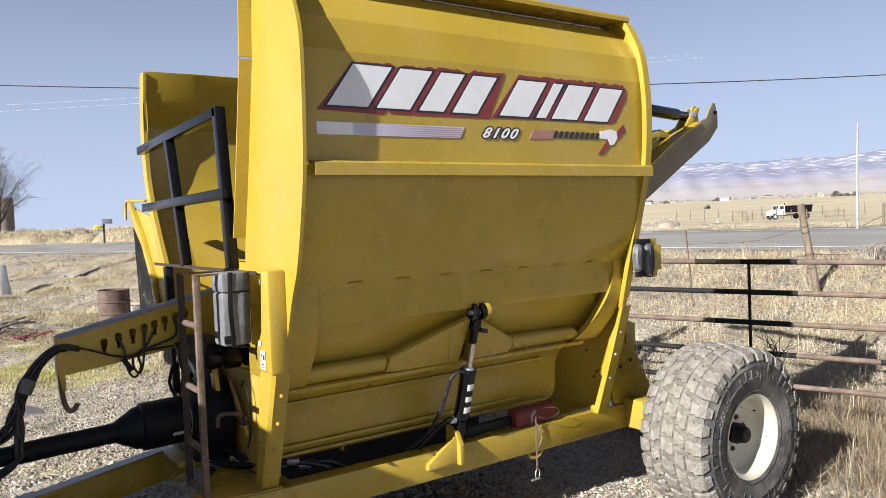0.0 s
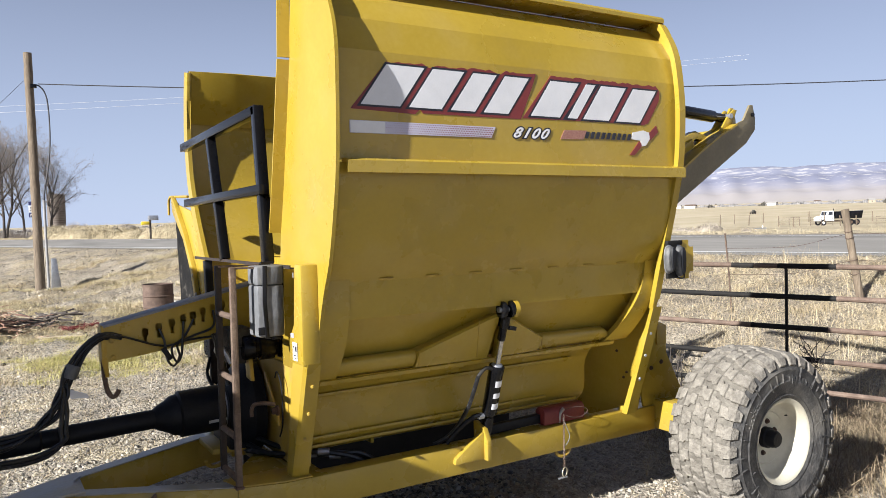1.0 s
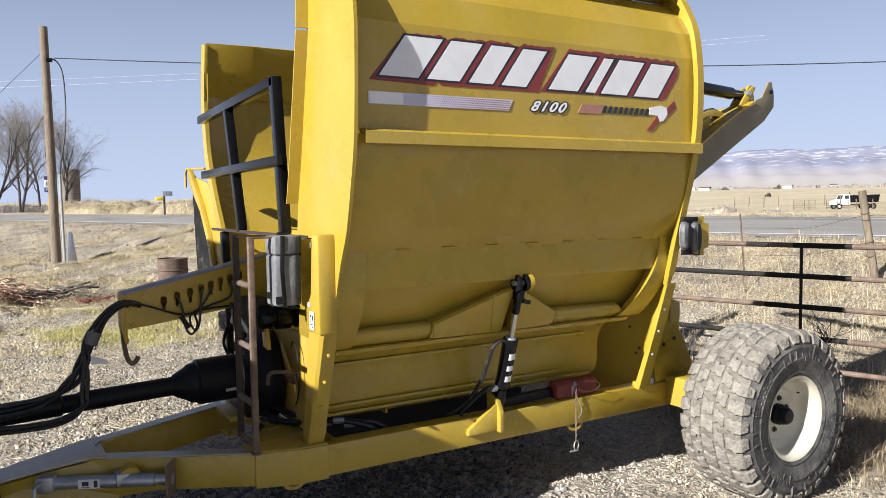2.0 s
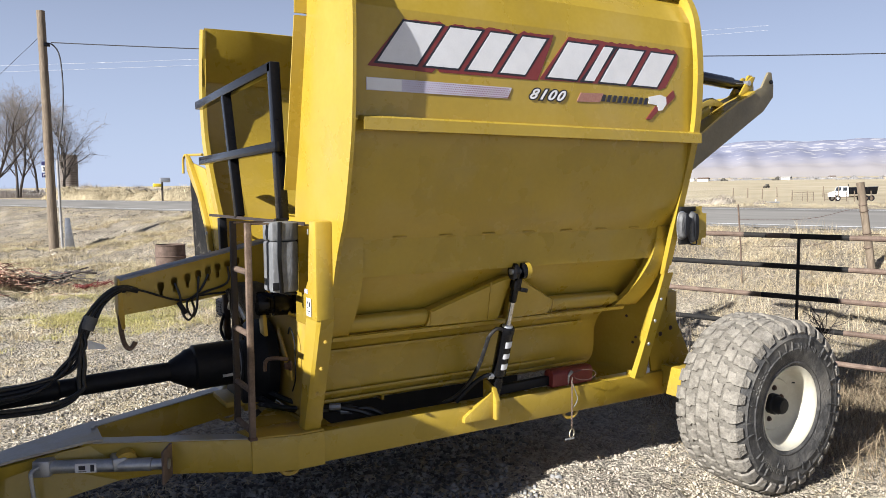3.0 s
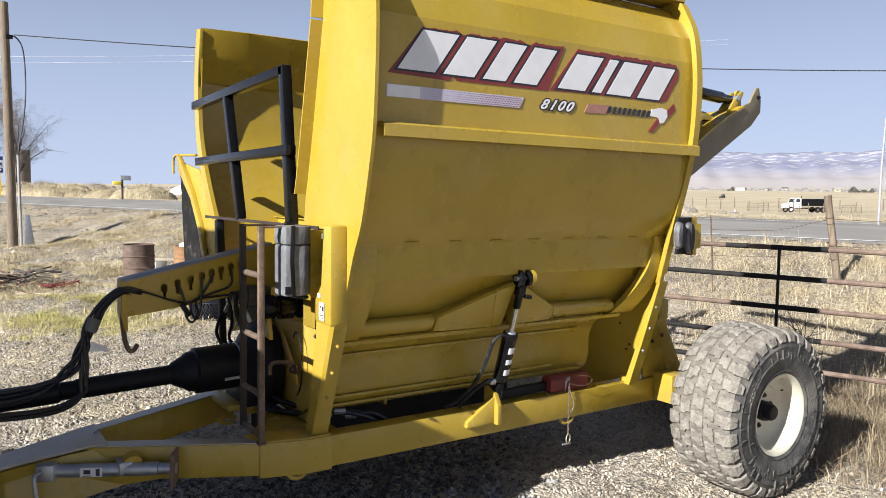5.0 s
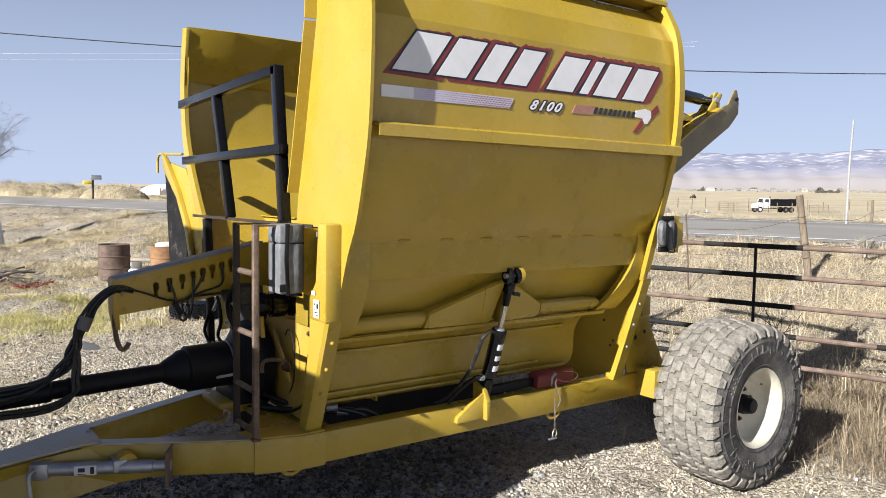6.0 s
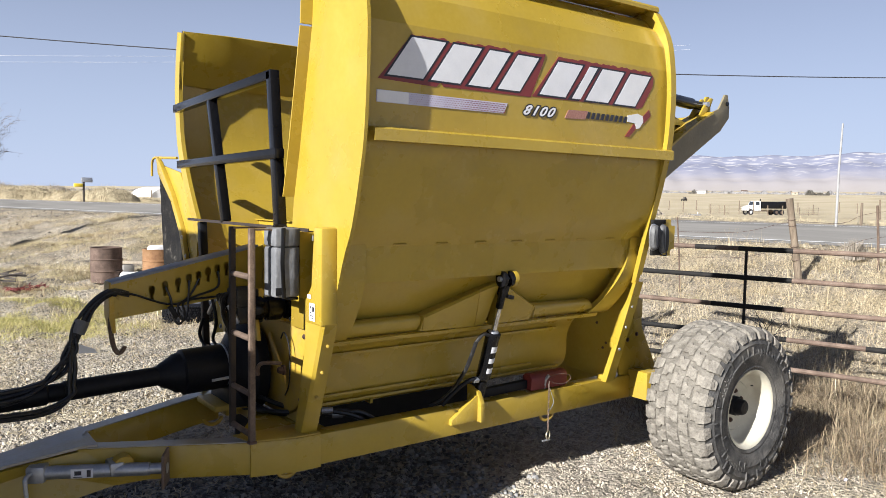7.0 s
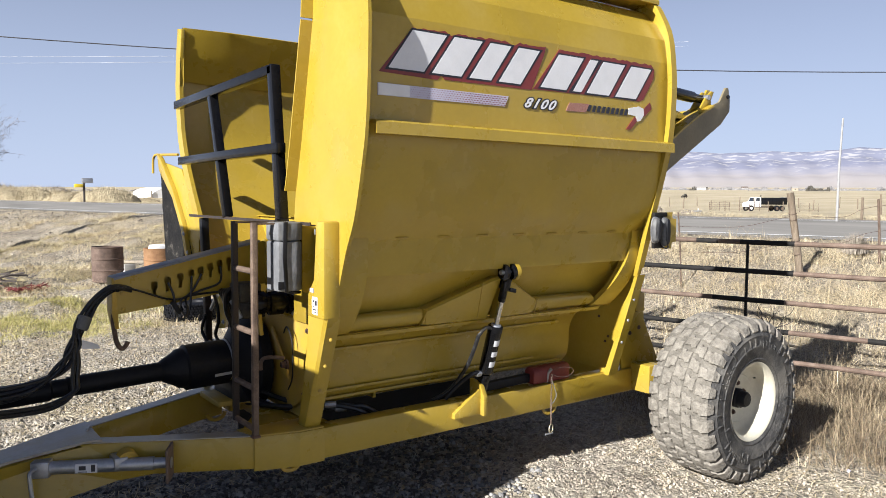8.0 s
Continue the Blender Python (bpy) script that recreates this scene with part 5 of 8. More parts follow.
def jack():
    a, b = Vector((-1.14, 0.425, 0.492)), Vector((-0.635, 0.165, 0.492))
    m = along(a, b)
    bm = B()
    lathe(bm, [(0, 0.04), (0.029, 0.04), (0.029, 0.49), (0.024, 0.492), (0.024, 0.565), (0, 0.565)], m, 20)
    jk = part("parking_jack", bm, GALV, MACHINE, "galvanised swing-up parking jack")
    bm = box(B(), -0.036, 0.036, -0.036, 0.036, -0.01, 0.065, 0.008, m)
    part("jack_head", bm, GALV, jk)
    bm = box(B(), -0.065, 0.065, -0.075, 0.075, 0.55, 0.562, 0.003, m)
    part("jack_foot", bm, GATERUST, jk, "rusty steel jack foot plate")
    c = a + (b - a).normalized() * 0.20
    out = Vector((-0.458, -0.889, 0))
    d = (b - a).normalized()
    bm = B()
    q = [c + out * 0.0298 + d * s + Vector((0, 0, h)) for s, h in ((-0.03, -0.020), (0.06, -0.020), (0.06, 0.020), (-0.03, 0.020))]
    prism_v = [bm.verts.new(p) for p in q] + [bm.verts.new(p - out * 0.004) for p in q]
    for f in ((0, 1, 2, 3), (7, 6, 5, 4), (0, 4, 5, 1), (1, 5, 6, 2), (2, 6, 7, 3), (3, 7, 4, 0)):
        bm.faces.new([prism_v[i] for i in f])
    lab = part("jack_label", bm, WHITE, jk)
    for s, h, w, hh in ((0.0, 0.002, 0.028, 0.018), (0.044, 0.0, 0.016, 0.030), (0.0, -0.015, 0.036, 0.003)):
        p = c + out * 0.0305 + d * s + Vector((0, 0, h))
        part("print_bar", beam(B(), p - d * w / 2, p + d * w / 2, 0.002, hh), BLACKINK, lab)
    part("jack_mount", box(B(), -0.86, -0.80, 0.24, 0.34, 0.47, 0.53, 0.01), GALV, jk)
    bm = B()
    lathe(bm, [(0, 0), (0.045, 0), (0.045, 0.05), (0.036, 0.055), (0.036, 0.0)], along((-0.80, 0.25, 0.505), (-0.80, 0.31, 0.512)), 16)
    part("jack_pivot", bm, YEL_WORN, jk)
    part("jack_crank", tube(B(), smooth_line([(-1.13, 0.40, 0.50), (-1.165, 0.37, 0.495), (-1.17, 0.36, 0.46), (-1.155, 0.36, 0.30), (-1.15, 0.36, 0.22)], 4), 0.009, 8), GALV, jk)
    # safety chain round the hitch
    for k in range(12):
        z = 0.50 - k * 0.035
        pts = [(-1.31 + 0.013 * math.cos(t) * (k % 2), 0.42 + 0.013 * math.cos(t) * ((k + 1) % 2), z + 0.024 * math.sin(t)) for t in np.linspace(0, 2 * math.pi, 11)]
        part("chain_link", tube(B(), pts, 0.006, 6, False), RUSTDARK, jk)


jack()


def lift_cylinder():
    top, bot = Vector((1.01, -0.20, 1.285)), Vector((1.015, 0.0, 0.655))
    d = (bot - top).normalized()
    m = along(top, bot)
    bm = B()
    lathe(bm, [(0, 0.312), (0.036, 0.312), (0.042, 0.318), (0.042, 0.345), (0.040, 0.348), (0.040, 0.585), (0.032, 0.60), (0, 0.60)], m, 24)
    cyl = part("lift_cylinder", bm, DARKSTEEL, MACHINE, "black hydraulic lift cylinder with chrome rod")
    part("cylinder_rod", lathe(B(), [(0, 0.07), (0.0165, 0.07), (0.0165, 0.32), (0, 0.32)], m, 18), CHROME, cyl)
    part("rod_gland", lathe(B(), [(0.0, 0.303), (0.024, 0.303), (0.030, 0.311), (0, 0.3135)], m, 18), GALV, cyl)
    for s in (-0.026, 0.022):
        bm = B()
        lathe(bm, [(0, -0.009), (0.043, -0.009), (0.043, 0.009), (0, 0.009)], along(top + Vector((s, 0, 0)), top + Vector((s + 1, 0, 0))), 20)
        part("clevis_cheek", bm, DARKSTEEL, cyl)
    part("clevis_body", beam(B(), top + d * 0.03, top + d * 0.10, 0.052, 0.038, 0.006), DARKSTEEL, cyl)
    part("rod_neck", lathe(B(), [(0, 0.09), (0.021, 0.09), (0.021, 0.165), (0.0175, 0.17), (0, 0.17)], m, 18), DARKSTEEL, cyl)
    part("clevis_pin", lathe(B(), [(0, -0.05), (0.014, -0.05), (0.014, 0.05), (0, 0.05)], along(top, top + Vector((1, 0, 0))), 14), GALV, cyl)
    part("pin_ring", lathe(B(), [(0.020, -0.012), (0.044, -0.012), (0.044, 0.012), (0.020, 0.012)], along(top + Vector((0.046, 0, 0)), top + Vector((1, 0, 0))), 20), YEL, cyl)
    part("mount_lug", prism(B(), [(-0.235, 1.26), (-0.225, 1.31), (-0.18, 1.325), (-0.13, 1.31), (-0.10, 1.20)], "x", 1.038, 1.062, 0.004), YEL, cyl)
    part("rod_knob", beam(B(), top + d * 0.10 + Vector((0.02, -0.02, 0)), top + d * 0.11 + Vector((0.06, -0.02, 0.0)), 0.03, 0.022, 0.004), DARKSTEEL, cyl)
    # printed bands on the barrel
    for h, w in ((0.385, 0.036), (0.455, 0.030), (0.515, 0.034)):
        bm = B()
        ring = []
        a0 = -2.25
        for k in range(7):
            a = a0 + k * 0.19
            ring.append([m @ Vector((0.0408 * math.cos(a), 0.0408 * math.sin(a), h + dz)) for dz in (0, w)])
        rows = [[bm.verts.new(p) for p in q] for q in ring]
        for q, r in zip(rows, rows[1:]):
            bm.faces.new((q[0], r[0], r[1], q[1]))
        lab = part("barrel_label", bm, WHITE, cyl)
    base = bot + Vector((0, 0, 0.0))
    part("base_clevis", beam(B(), bot - d * 0.05, bot + d * 0.06, 0.05, 0.045, 0.008), DARKSTEEL, cyl)
    # hose elbows and hoses
    pts = [top + d * 0.33 + Vector((-0.03, -0.01, 0)), top + d * 0.33 + Vector((-0.075, -0.01, 0.012)), top + d * 0.35 + Vector((-0.115, -0.005, -0.01)), top + d * 0.42 + Vector((-0.13, 0, -0.03))]
    part("hose_elbow", tube(B(), smooth_line(pts[:3], 4), 0.010, 8), OILY, cyl)
    pts = [pts[2], pts[3], top + d * 0.52 + Vector((-0.14, 0.01, -0.02)), bot + Vector((-0.16, 0.04, 0.01)), bot + Vector((-0.20, 0.08, -0.05)), bot + Vector((-0.26, 0.12, -0.09))]
    part("cylinder_hose", tube(B(), smooth_line(pts, 5), 0.011, 8), HOSE, cyl)
    pts = [bot - d * 0.06 + Vector((-0.03, 0, 0)), bot - d * 0.06 + Vector((-0.09, 0.0, 0.005)), bot + Vector((-0.15, 0.03, 0.0)), bot + Vector((-0.21, 0.07, -0.08))]
    part("cylinder_hose", tube(B(), smooth_line(pts, 5), 0.012, 8), RUBBER, cyl)
    part("hose_nut", lathe(B(), [(0, 0), (0.018, 0), (0.018, 0.03), (0, 0.03)], along(bot - d * 0.06 + Vector((-0.035, 0, 0)), bot - d * 0.06 + Vector((-0.1, 0, 0.005))), 6), GALV, cyl)


lift_cylinder()


def rail_fittings():
    # red block and dark bar lying behind the rail
    bm = prism(B(), [(0.02, 0.575), (0.10, 0.575), (0.10, 0.655), (0.075, 0.675), (0.035, 0.672), (0.015, 0.65)], "x", 1.42, 1.72, 0.008)
    part("red_block", bm, RED, MACHINE, "faded red plastic block")
    part("dark_bar", beam(B(), (1.04, 0.075, 0.60), (1.44, 0.075, 0.61), 0.04, 0.05, 0.005), RUBBER, MACHINE)
    # short chain with ring and toggle
    pin = part("chain_peg", tube(B(), [(1.535, 0.03, 0.575), (1.535, 0.02, 0.63), (1.545, 0.0, 0.66)], 0.010, 8), GALV, MACHINE)
    for k in range(16):
        z = 0.62 - k * 0.0185
        pts = [(1.53 + 0.0045 * math.cos(t) * (k % 2), -0.018 + 0.0045 * math.cos(t) * ((k + 1) % 2), z + 0.012 * math.sin(t)) for t in np.linspace(0, 2 * math.pi, 9)]
        part("chain_link", tube(B(), pts, 0.0019, 5, False), GATERUST, pin)
    pts = [(1.53 + 0.024 * math.cos(t), -0.02 + 0.008 * math.cos(t), 0.305 + 0.026 * math.sin(t)) for t in np.linspace(0, 2 * math.pi, 15)]
    part("lynch_ring", tube(B(), pts, 0.003, 6, False), WELD, pin)
    part("lynch_pin", tube(B(), [(1.485, -0.02, 0.276), (1.545, -0.02, 0.276)], 0.006, 8), GALV, pin)
    pts = [(1.53, -0.012, 0.61), (1.555, -0.016, 0.55), (1.575, -0.014, 0.50), (1.555, -0.012, 0.46), (1.53, -0.012, 0.45)]
    part("chain_wire", tube(B(), smooth_line(pts, 4), 0.003, 5), GALV, pin)
    pts = [(1.545, -0.01, 0.655), (1.60, -0.03, 0.668), (1.66, -0.045, 0.66), (1.685, -0.045, 0.635), (1.64, -0.04, 0.61), (1.58, -0.025, 0.612), (1.545, -0.012, 0.63)]
    part("twine_loop", tube(B(), smooth_line(pts, 4), 0.002, 5), RUSTDARK, pin)
    # small bracket and clip at the strut's foot
    part("strut_foot", box(B(), 2.02, 2.09, -0.03, 0.05, 0.57, 0.60, 0.004), YEL, MACHINE)


rail_fittings()


def wheel():
    W = new("wheel")
    W.parent = MACHINE
    W.location = (2.456, -0.565, 0.49)
    tagged(W, "wide flotation wheel with dusty tyre and cream rim")
    face = Matrix.Rotation(radians(90), 4, "X")          # local z to -y, outwards
    R = 0.478
    prof = [(0.225, -0.19), (0.26, -0.205), (0.32, -0.215), (0.39, -0.212), (0.435, -0.198), (0.462, -0.17), (R, -0.12), (R + 0.004, 0.0), (R, 0.12), (0.462, 0.17), (0.435, 0.198),
            (0.40, 0.211), (0.395, 0.216), (0.385, 0.213), (0.34, 0.217), (0.335, 0.222), (0.325, 0.219), (0.285, 0.212), (0.262, 0.203), (0.255, 0.207), (0.245, 0.203), (0.232, 0.19)]
    tyre = part("tyre", lathe(B(), prof, face, 72), SIDEWALL, W)
    base = [(0.452, -0.19), (0.4635, -0.17), (R + 0.0015, -0.12), (R + 0.0055, 0.0), (R + 0.0015, 0.12), (0.4635, 0.17), (0.452, 0.19)]
    part("tread_base", lathe(B(), base, face, 72), TREADBASE, tyre)
    # tread: rows of offset blocks and shoulder lugs
    rng = random.Random(4)
    n = 30
    bm = B()
    def at(r, ang, y, dip):
        r = r - 0.020 * (abs(y) / 0.19) ** 3 * dip
        return bm.verts.new((math.cos(ang) * r, y, math.sin(ang) * r))

    def block(a, da, y0, y1, r1, flip):
        """A worn tread block with stepped edges."""
        ym, w = (y0 + y1) / 2, y1 - y0
        st = 0.15 * flip
        out = [(-0.5, -0.5), (0.5 + st, -0.5), (0.5 + st, -0.14), (0.5 - st * 0.6, 0.02), (0.5 - st * 0.6, 0.5), (-0.5 - st, 0.5), (-0.5 - st, 0.16), (-0.5 + st * 0.6, 0.0), (-0.5 + st * 0.6, -0.5)]
        out = out[1:]
        out = [(f + rng.uniform(-0.045, 0.045), g + rng.uniform(-0.05, 0.05)) for f, g in out]
        rings = []
        for r, k in ((R - 0.004, 1.10), (r1 - 0.003, 1.0), (r1, 0.90)):
            rings.append([at(r, a + f * k * da, ym + g * k * w, 1.0) for f, g in out])
        m = len(out)
        for q, v in zip(rings, rings[1:]):
            for k in range(m):
                bm.faces.new((q[k], q[(k + 1) % m], v[(k + 1) % m], v[k]))
        bm.faces.new(rings[-1])
    p = 2 * math.pi / n
    for i in range(n):
        a = i * p
        for y0, y1, off, flip in ((-0.036, 0.036, 0.0, 1), (0.047, 0.108, 0.5, -1), (-0.108, -0.047, 0.5, 1)):
            block(a + off * p + rng.uniform(-0.010, 0.010), p * 0.64, y0, y1, R + 0.0165 + rng.uniform(-0.003, 0.001), flip)
        for t in (-1, 1):
            y0, y1 = (0.119, 0.180) if t > 0 else (-0.180, -0.119)
            block(a + 0.05 * t, p * 0.62, y0, y1, R + 0.016, -0.5 * t)
    tagged(part("tread", bm, TREAD, tyre, smooth=0), kind="stuff")
    # shoulder lugs that run down the sidewall
    bm = B()
    for i in range(n):
        for s in (-1, 1):
            a = i * p + 0.05 * s
            vs = []
            for (r, y, g) in ((R + 0.010, 0.165, 1), (0.466, 0.199, 1), (0.425, 0.213, 0.7)):
                for e in (-1, 1):
                    ang = a + e * p * 0.34 * g
                    vs.append(bm.verts.new((math.cos(ang) * r, y * s, math.sin(ang) * r)))
            inner = []
            for (r, y) in ((R - 0.02, 0.14), (0.44, 0.185), (0.41, 0.20)):
                for e in (-1, 1):
                    ang = a + e * p * 0.34
                    inner.append(bm.verts.new((math.cos(ang) * r, y * s, math.sin(ang) * r)))
            bm.faces.new((vs[0], vs[1], vs[3], vs[2]))
            bm.faces.new((vs[2], vs[3], vs[5], vs[4]))
            for j in (0, 2):
                bm.faces.new((vs[j], vs[j + 2], inner[j + 2], inner[j]))
                bm.faces.new((vs[j + 1], inner[j + 1], inner[j + 3], vs[j + 3]))
            bm.faces.new((vs[0], inner[0], inner[1], vs[1]))
            bm.faces.new((vs[4], vs[5], inner[5], inner[4]))
    tagged(part("shoulder_tread", bm, TREAD, tyre, smooth=0), kind="stuff")
    # raised plain bars on the sidewall
    bm = B()
    for a0, count, w in ((3.9, 8, 0.055), (0.9, 8, 0.055), (5.6, 5, 0.04), (2.4, 5, 0.04)):
        for k in range(count):
            a = a0 + k * 0.085
            vs = []
            for e, r in ((-1, 0.325), (1, 0.325), (1, 0.325 + w * 0.7), (-1, 0.325 + w * 0.7)):
                ang = a + e * 0.028
                vs.append(Vector((math.cos(ang) * r, -0.2205, math.sin(ang) * r)))
            lo = [bm.verts.new(v + Vector((0, 0.006, 0))) for v in vs]
            hi = [bm.verts.new(v) for v in vs]
            bm.faces.new(hi)
            for j in range(4):
                bm.faces.new((lo[j], lo[(j + 1) % 4], hi[(j + 1) % 4], hi[j]))
    # short radial mould marks, unevenly spaced
    for k in range(34):
        a = k * 2 * math.pi / 34 + rng.uniform(-0.06, 0.06)
        r0 = rng.uniform(0.30, 0.37)
        r1 = r0 + rng.uniform(0.025, 0.06)
        c, d = Vector((math.cos(a), 0, math.sin(a))), Vector((-math.sin(a), 0, math.cos(a)))
        hi = [bm.verts.new(c * r + d * e * 0.0016 + Vector((0, -0.2235, 0))) for r, e in ((r0, -1), (r1, -1), (r1, 1), (r0, 1))]
        lo = [bm.verts.new(v.co + Vector((0, 0.010, 0))) for v in hi]
        bm.faces.new(hi)
        for j in range(4):
            bm.faces.new((lo[j], lo[(j + 1) % 4], hi[(j + 1) % 4], hi[j]))
    tagged(part("sidewall_relief", bm, SIDEWALL, tyre, smooth=0), kind="stuff")
    # dished rim
    rim = [(0.222, -0.19), (0.238, -0.192), (0.238, -0.18), (0.215, -0.17), (0.205, -0.05), (0.19, 0.0), (0.19, 0.10), (0.212, 0.14), (0.216, 0.178), (0.232, 0.186), (0.238, 0.193), (0.236, 0.199), (0.226, 0.197),
           (0.212, 0.183), (0.206, 0.160), (0.196, 0.140), (0.192, 0.116), (0.180, 0.102), (0.150, 0.088), (0.142, 0.094), (0.11, 0.078), (0.09, 0.075), (0.06, 0.075), (0.0, 0.075)]
    rm = part("rim", lathe(B(), rim, face, 64), CREAM, W)
    for k in range(6):
        a = k * math.pi / 3 + 0.3
        part("wheel_nut", bolt(B(), (0.088 * math.cos(a), -0.075, 0.088 * math.sin(a)), (0, -1, 0), 0.011, 0.014), RUSTDARK, rm)
    hub = lathe(B(), [(0.058, 0.06), (0.058, 0.105), (0.050, 0.112), (0.046, 0.148), (0.038, 0.158), (0, 0.160)], face, 24)
    part("hub_cap", hub, RUBBER, W)
    part("valve_stem", tube(B(), [(0.145, -0.085, 0.10), (0.15, -0.115, 0.105)], 0.004, 6), RUBBER, W)


wheel()


def rear_lamps():
    bm = box(B(), 2.084, 2.250, -0.335, -0.327, 1.378, 1.598, 0.0)
    bmesh.ops.bevel(bm, geom=[e for e in bm.edges if abs(e.verts[0].co.y - e.verts[1].co.y) > 0.001], offset=0.04, segments=5, affect="EDGES")
    plate = part("lamp_bracket", bm, YEL, MACHINE)
    part("lamp_arm", box(B(), 2.03, 2.150, -0.345, -0.336, 1.572, 1.598, 0.003), GATEBLACK, plate)
    part("lamp_side", box(B(), 2.03, 2.112, -0.343, -0.325, 1.385, 1.597, 0.003), GATEBLACK, plate)
    def oval(bm, u, z, v, a, b, h):
        n, rings = 28, []
        for k, g in ((0, 1.0), (0.55, 1.0), (0.85, 0.93), (1.0, 0.80)):
            rings.append([bm.verts.new((u + a * g * math.copysign(abs(math.cos(t)) ** 0.75, math.cos(t)), v - h * k, z + b * g * math.copysign(abs(math.sin(t)) ** 0.75, math.sin(t)))) for t in np.linspace(0, 2 * math.pi, n, endpoint=False)])
        for q, w in zip(rings, rings[1:]):
            for i in range(n):
                bm.faces.new((q[i], q[(i + 1) % n], w[(i + 1) % n], w[i]))
        bm.faces.new(rings[-1])
        bm.faces.new(rings[0][::-1])
        return bm
    for u, z, v, b in ((2.033, 1.494, -0.345, 0.074), (2.120, 1.482, -0.337, 0.086)):
        body = part("rear_lamp", oval(B(), u, z, v, 0.034, b, 0.030), LAMPGREY, plate, "grey-rimmed dark tail lamp")
        part("lamp_gasket", oval(B(), u + 0.003, z, v + 0.004, 0.037, b + 0.005, 0.010), GALV, body)
        part("lamp_lens", oval(B(), u + 0.012, z, v - 0.022, 0.019, b - 0.010, 0.014), RUBBER, body)
    part("lamp_lead", tube(B(), smooth_line([(2.09, -0.345, 1.405), (2.10, -0.36, 1.388), (2.14, -0.36, 1.385), (2.16, -0.345, 1.405)], 4), 0.004, 6), RUBBER, plate)


rear_lamps()


def rear_loader():
    """Bale fork arm folded up behind the hopper."""
    side = [(2.30, 1.655), (2.54, 1.80), (3.26, 2.22), (3.36, 2.32), (3.36, 2.40), (3.335, 2.487), (3.30, 2.485), (3.235, 2.375), (3.15, 2.345), (2.98, 2.265), (2.80, 2.16), (2.62, 2.045), (2.45, 1.95), (2.30, 1.87)]
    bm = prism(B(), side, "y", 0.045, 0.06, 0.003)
    arm = part("loader_arm", bm, ARMDUST_SHADE, MACHINE)
    bm = prism(B(), side[:6] + [(3.30, 2.485), (3.20, 2.33), (2.98, 2.23), (2.30, 1.85)], "y", 0.20, 0.215, 0.003)
    part("arm_plate", bm, YEL, arm)
    bm = prism(B(), [(2.32, 1.885), (2.45, 1.955), (2.62, 2.05), (2.80, 2.165), (2.98, 2.27), (3.15, 2.35), (3.15, 2.335), (2.98, 2.255), (2.80, 2.15), (2.62, 2.035), (2.45, 1.94), (2.32, 1.87)], "y", 0.03, 0.215)
    part("arm_cover", bm, YEL, arm)
    bm = prism(B(), [(3.02, 2.27), (3.16, 2.34), (3.22, 2.45), (3.19, 2.455), (3.12, 2.40)], "y", 0.085, 0.10, 0.003)
    part("pin_ear", bm, YEL, arm)
    bm = prism(B(), [(3.02, 2.27), (3.16, 2.34), (3.22, 2.45), (3.19, 2.455), (3.12, 2.40)], "y", 0.16, 0.175, 0.003)
    part("pin_ear", bm, YEL, arm)
    part("arm_pivot", lathe(B(), [(0, 0), (0.05, 0), (0.05, 0.15), (0, 0.15)], along((3.245, 0.05, 2.295), (3.245, 0.20, 2.295)), 16), RUSTDARK, arm)
    part("pin_boss", lathe(B(), [(0, 0), (0.014, 0), (0.014, 0.012), (0, 0.012)], along((3.325, 0.045, 2.42), (3.325, 0.03, 2.42)), 10), DARKSTEEL, arm)
    part("loader_cylinder", lathe(B(), [(0, 0), (0.040, 0), (0.040, 0.62), (0.03, 0.64), (0.03, 0.74), (0, 0.74)], along((2.40, 0.13, 2.44), (3.15, 0.13, 2.395)), 18), DARKSTEEL, arm)
    part("cylinder_pin", lathe(B(), [(0, 0), (0.018, 0), (0.018, 0.13), (0, 0.13)], along((3.14, 0.07, 2.405), (3.14, 0.20, 2.405)), 12), GALV, arm)
    # link frame below the cylinder
    bm = prism(B(), [(2.10, 2.24), (2.62, 2.20), (2.86, 2.30), (2.97, 2.27), (2.97, 2.24), (2.86, 2.25), (2.62, 2.12), (2.10, 2.14)], "y", 0.14, 0.20, 0.004)
    part("link_bar", bm, YEL, arm)
    bm = prism(B(), [(2.10, 1.90), (2.50, 2.02), (2.80, 2.19), (2.78, 2.24), (2.48, 2.08), (2.10, 1.98)], "y", 0.10, 0.13, 0.004)
    part("link_bar", bm, YEL, arm)
    part("fork_shaft", lathe(B(), [(0, 0), (0.045, 0), (0.045, 1.5), (0, 1.5)], along((3.245, 0.20, 2.295), (3.245, 1.7, 2.295)), 14), YEL, arm)


rear_loader()


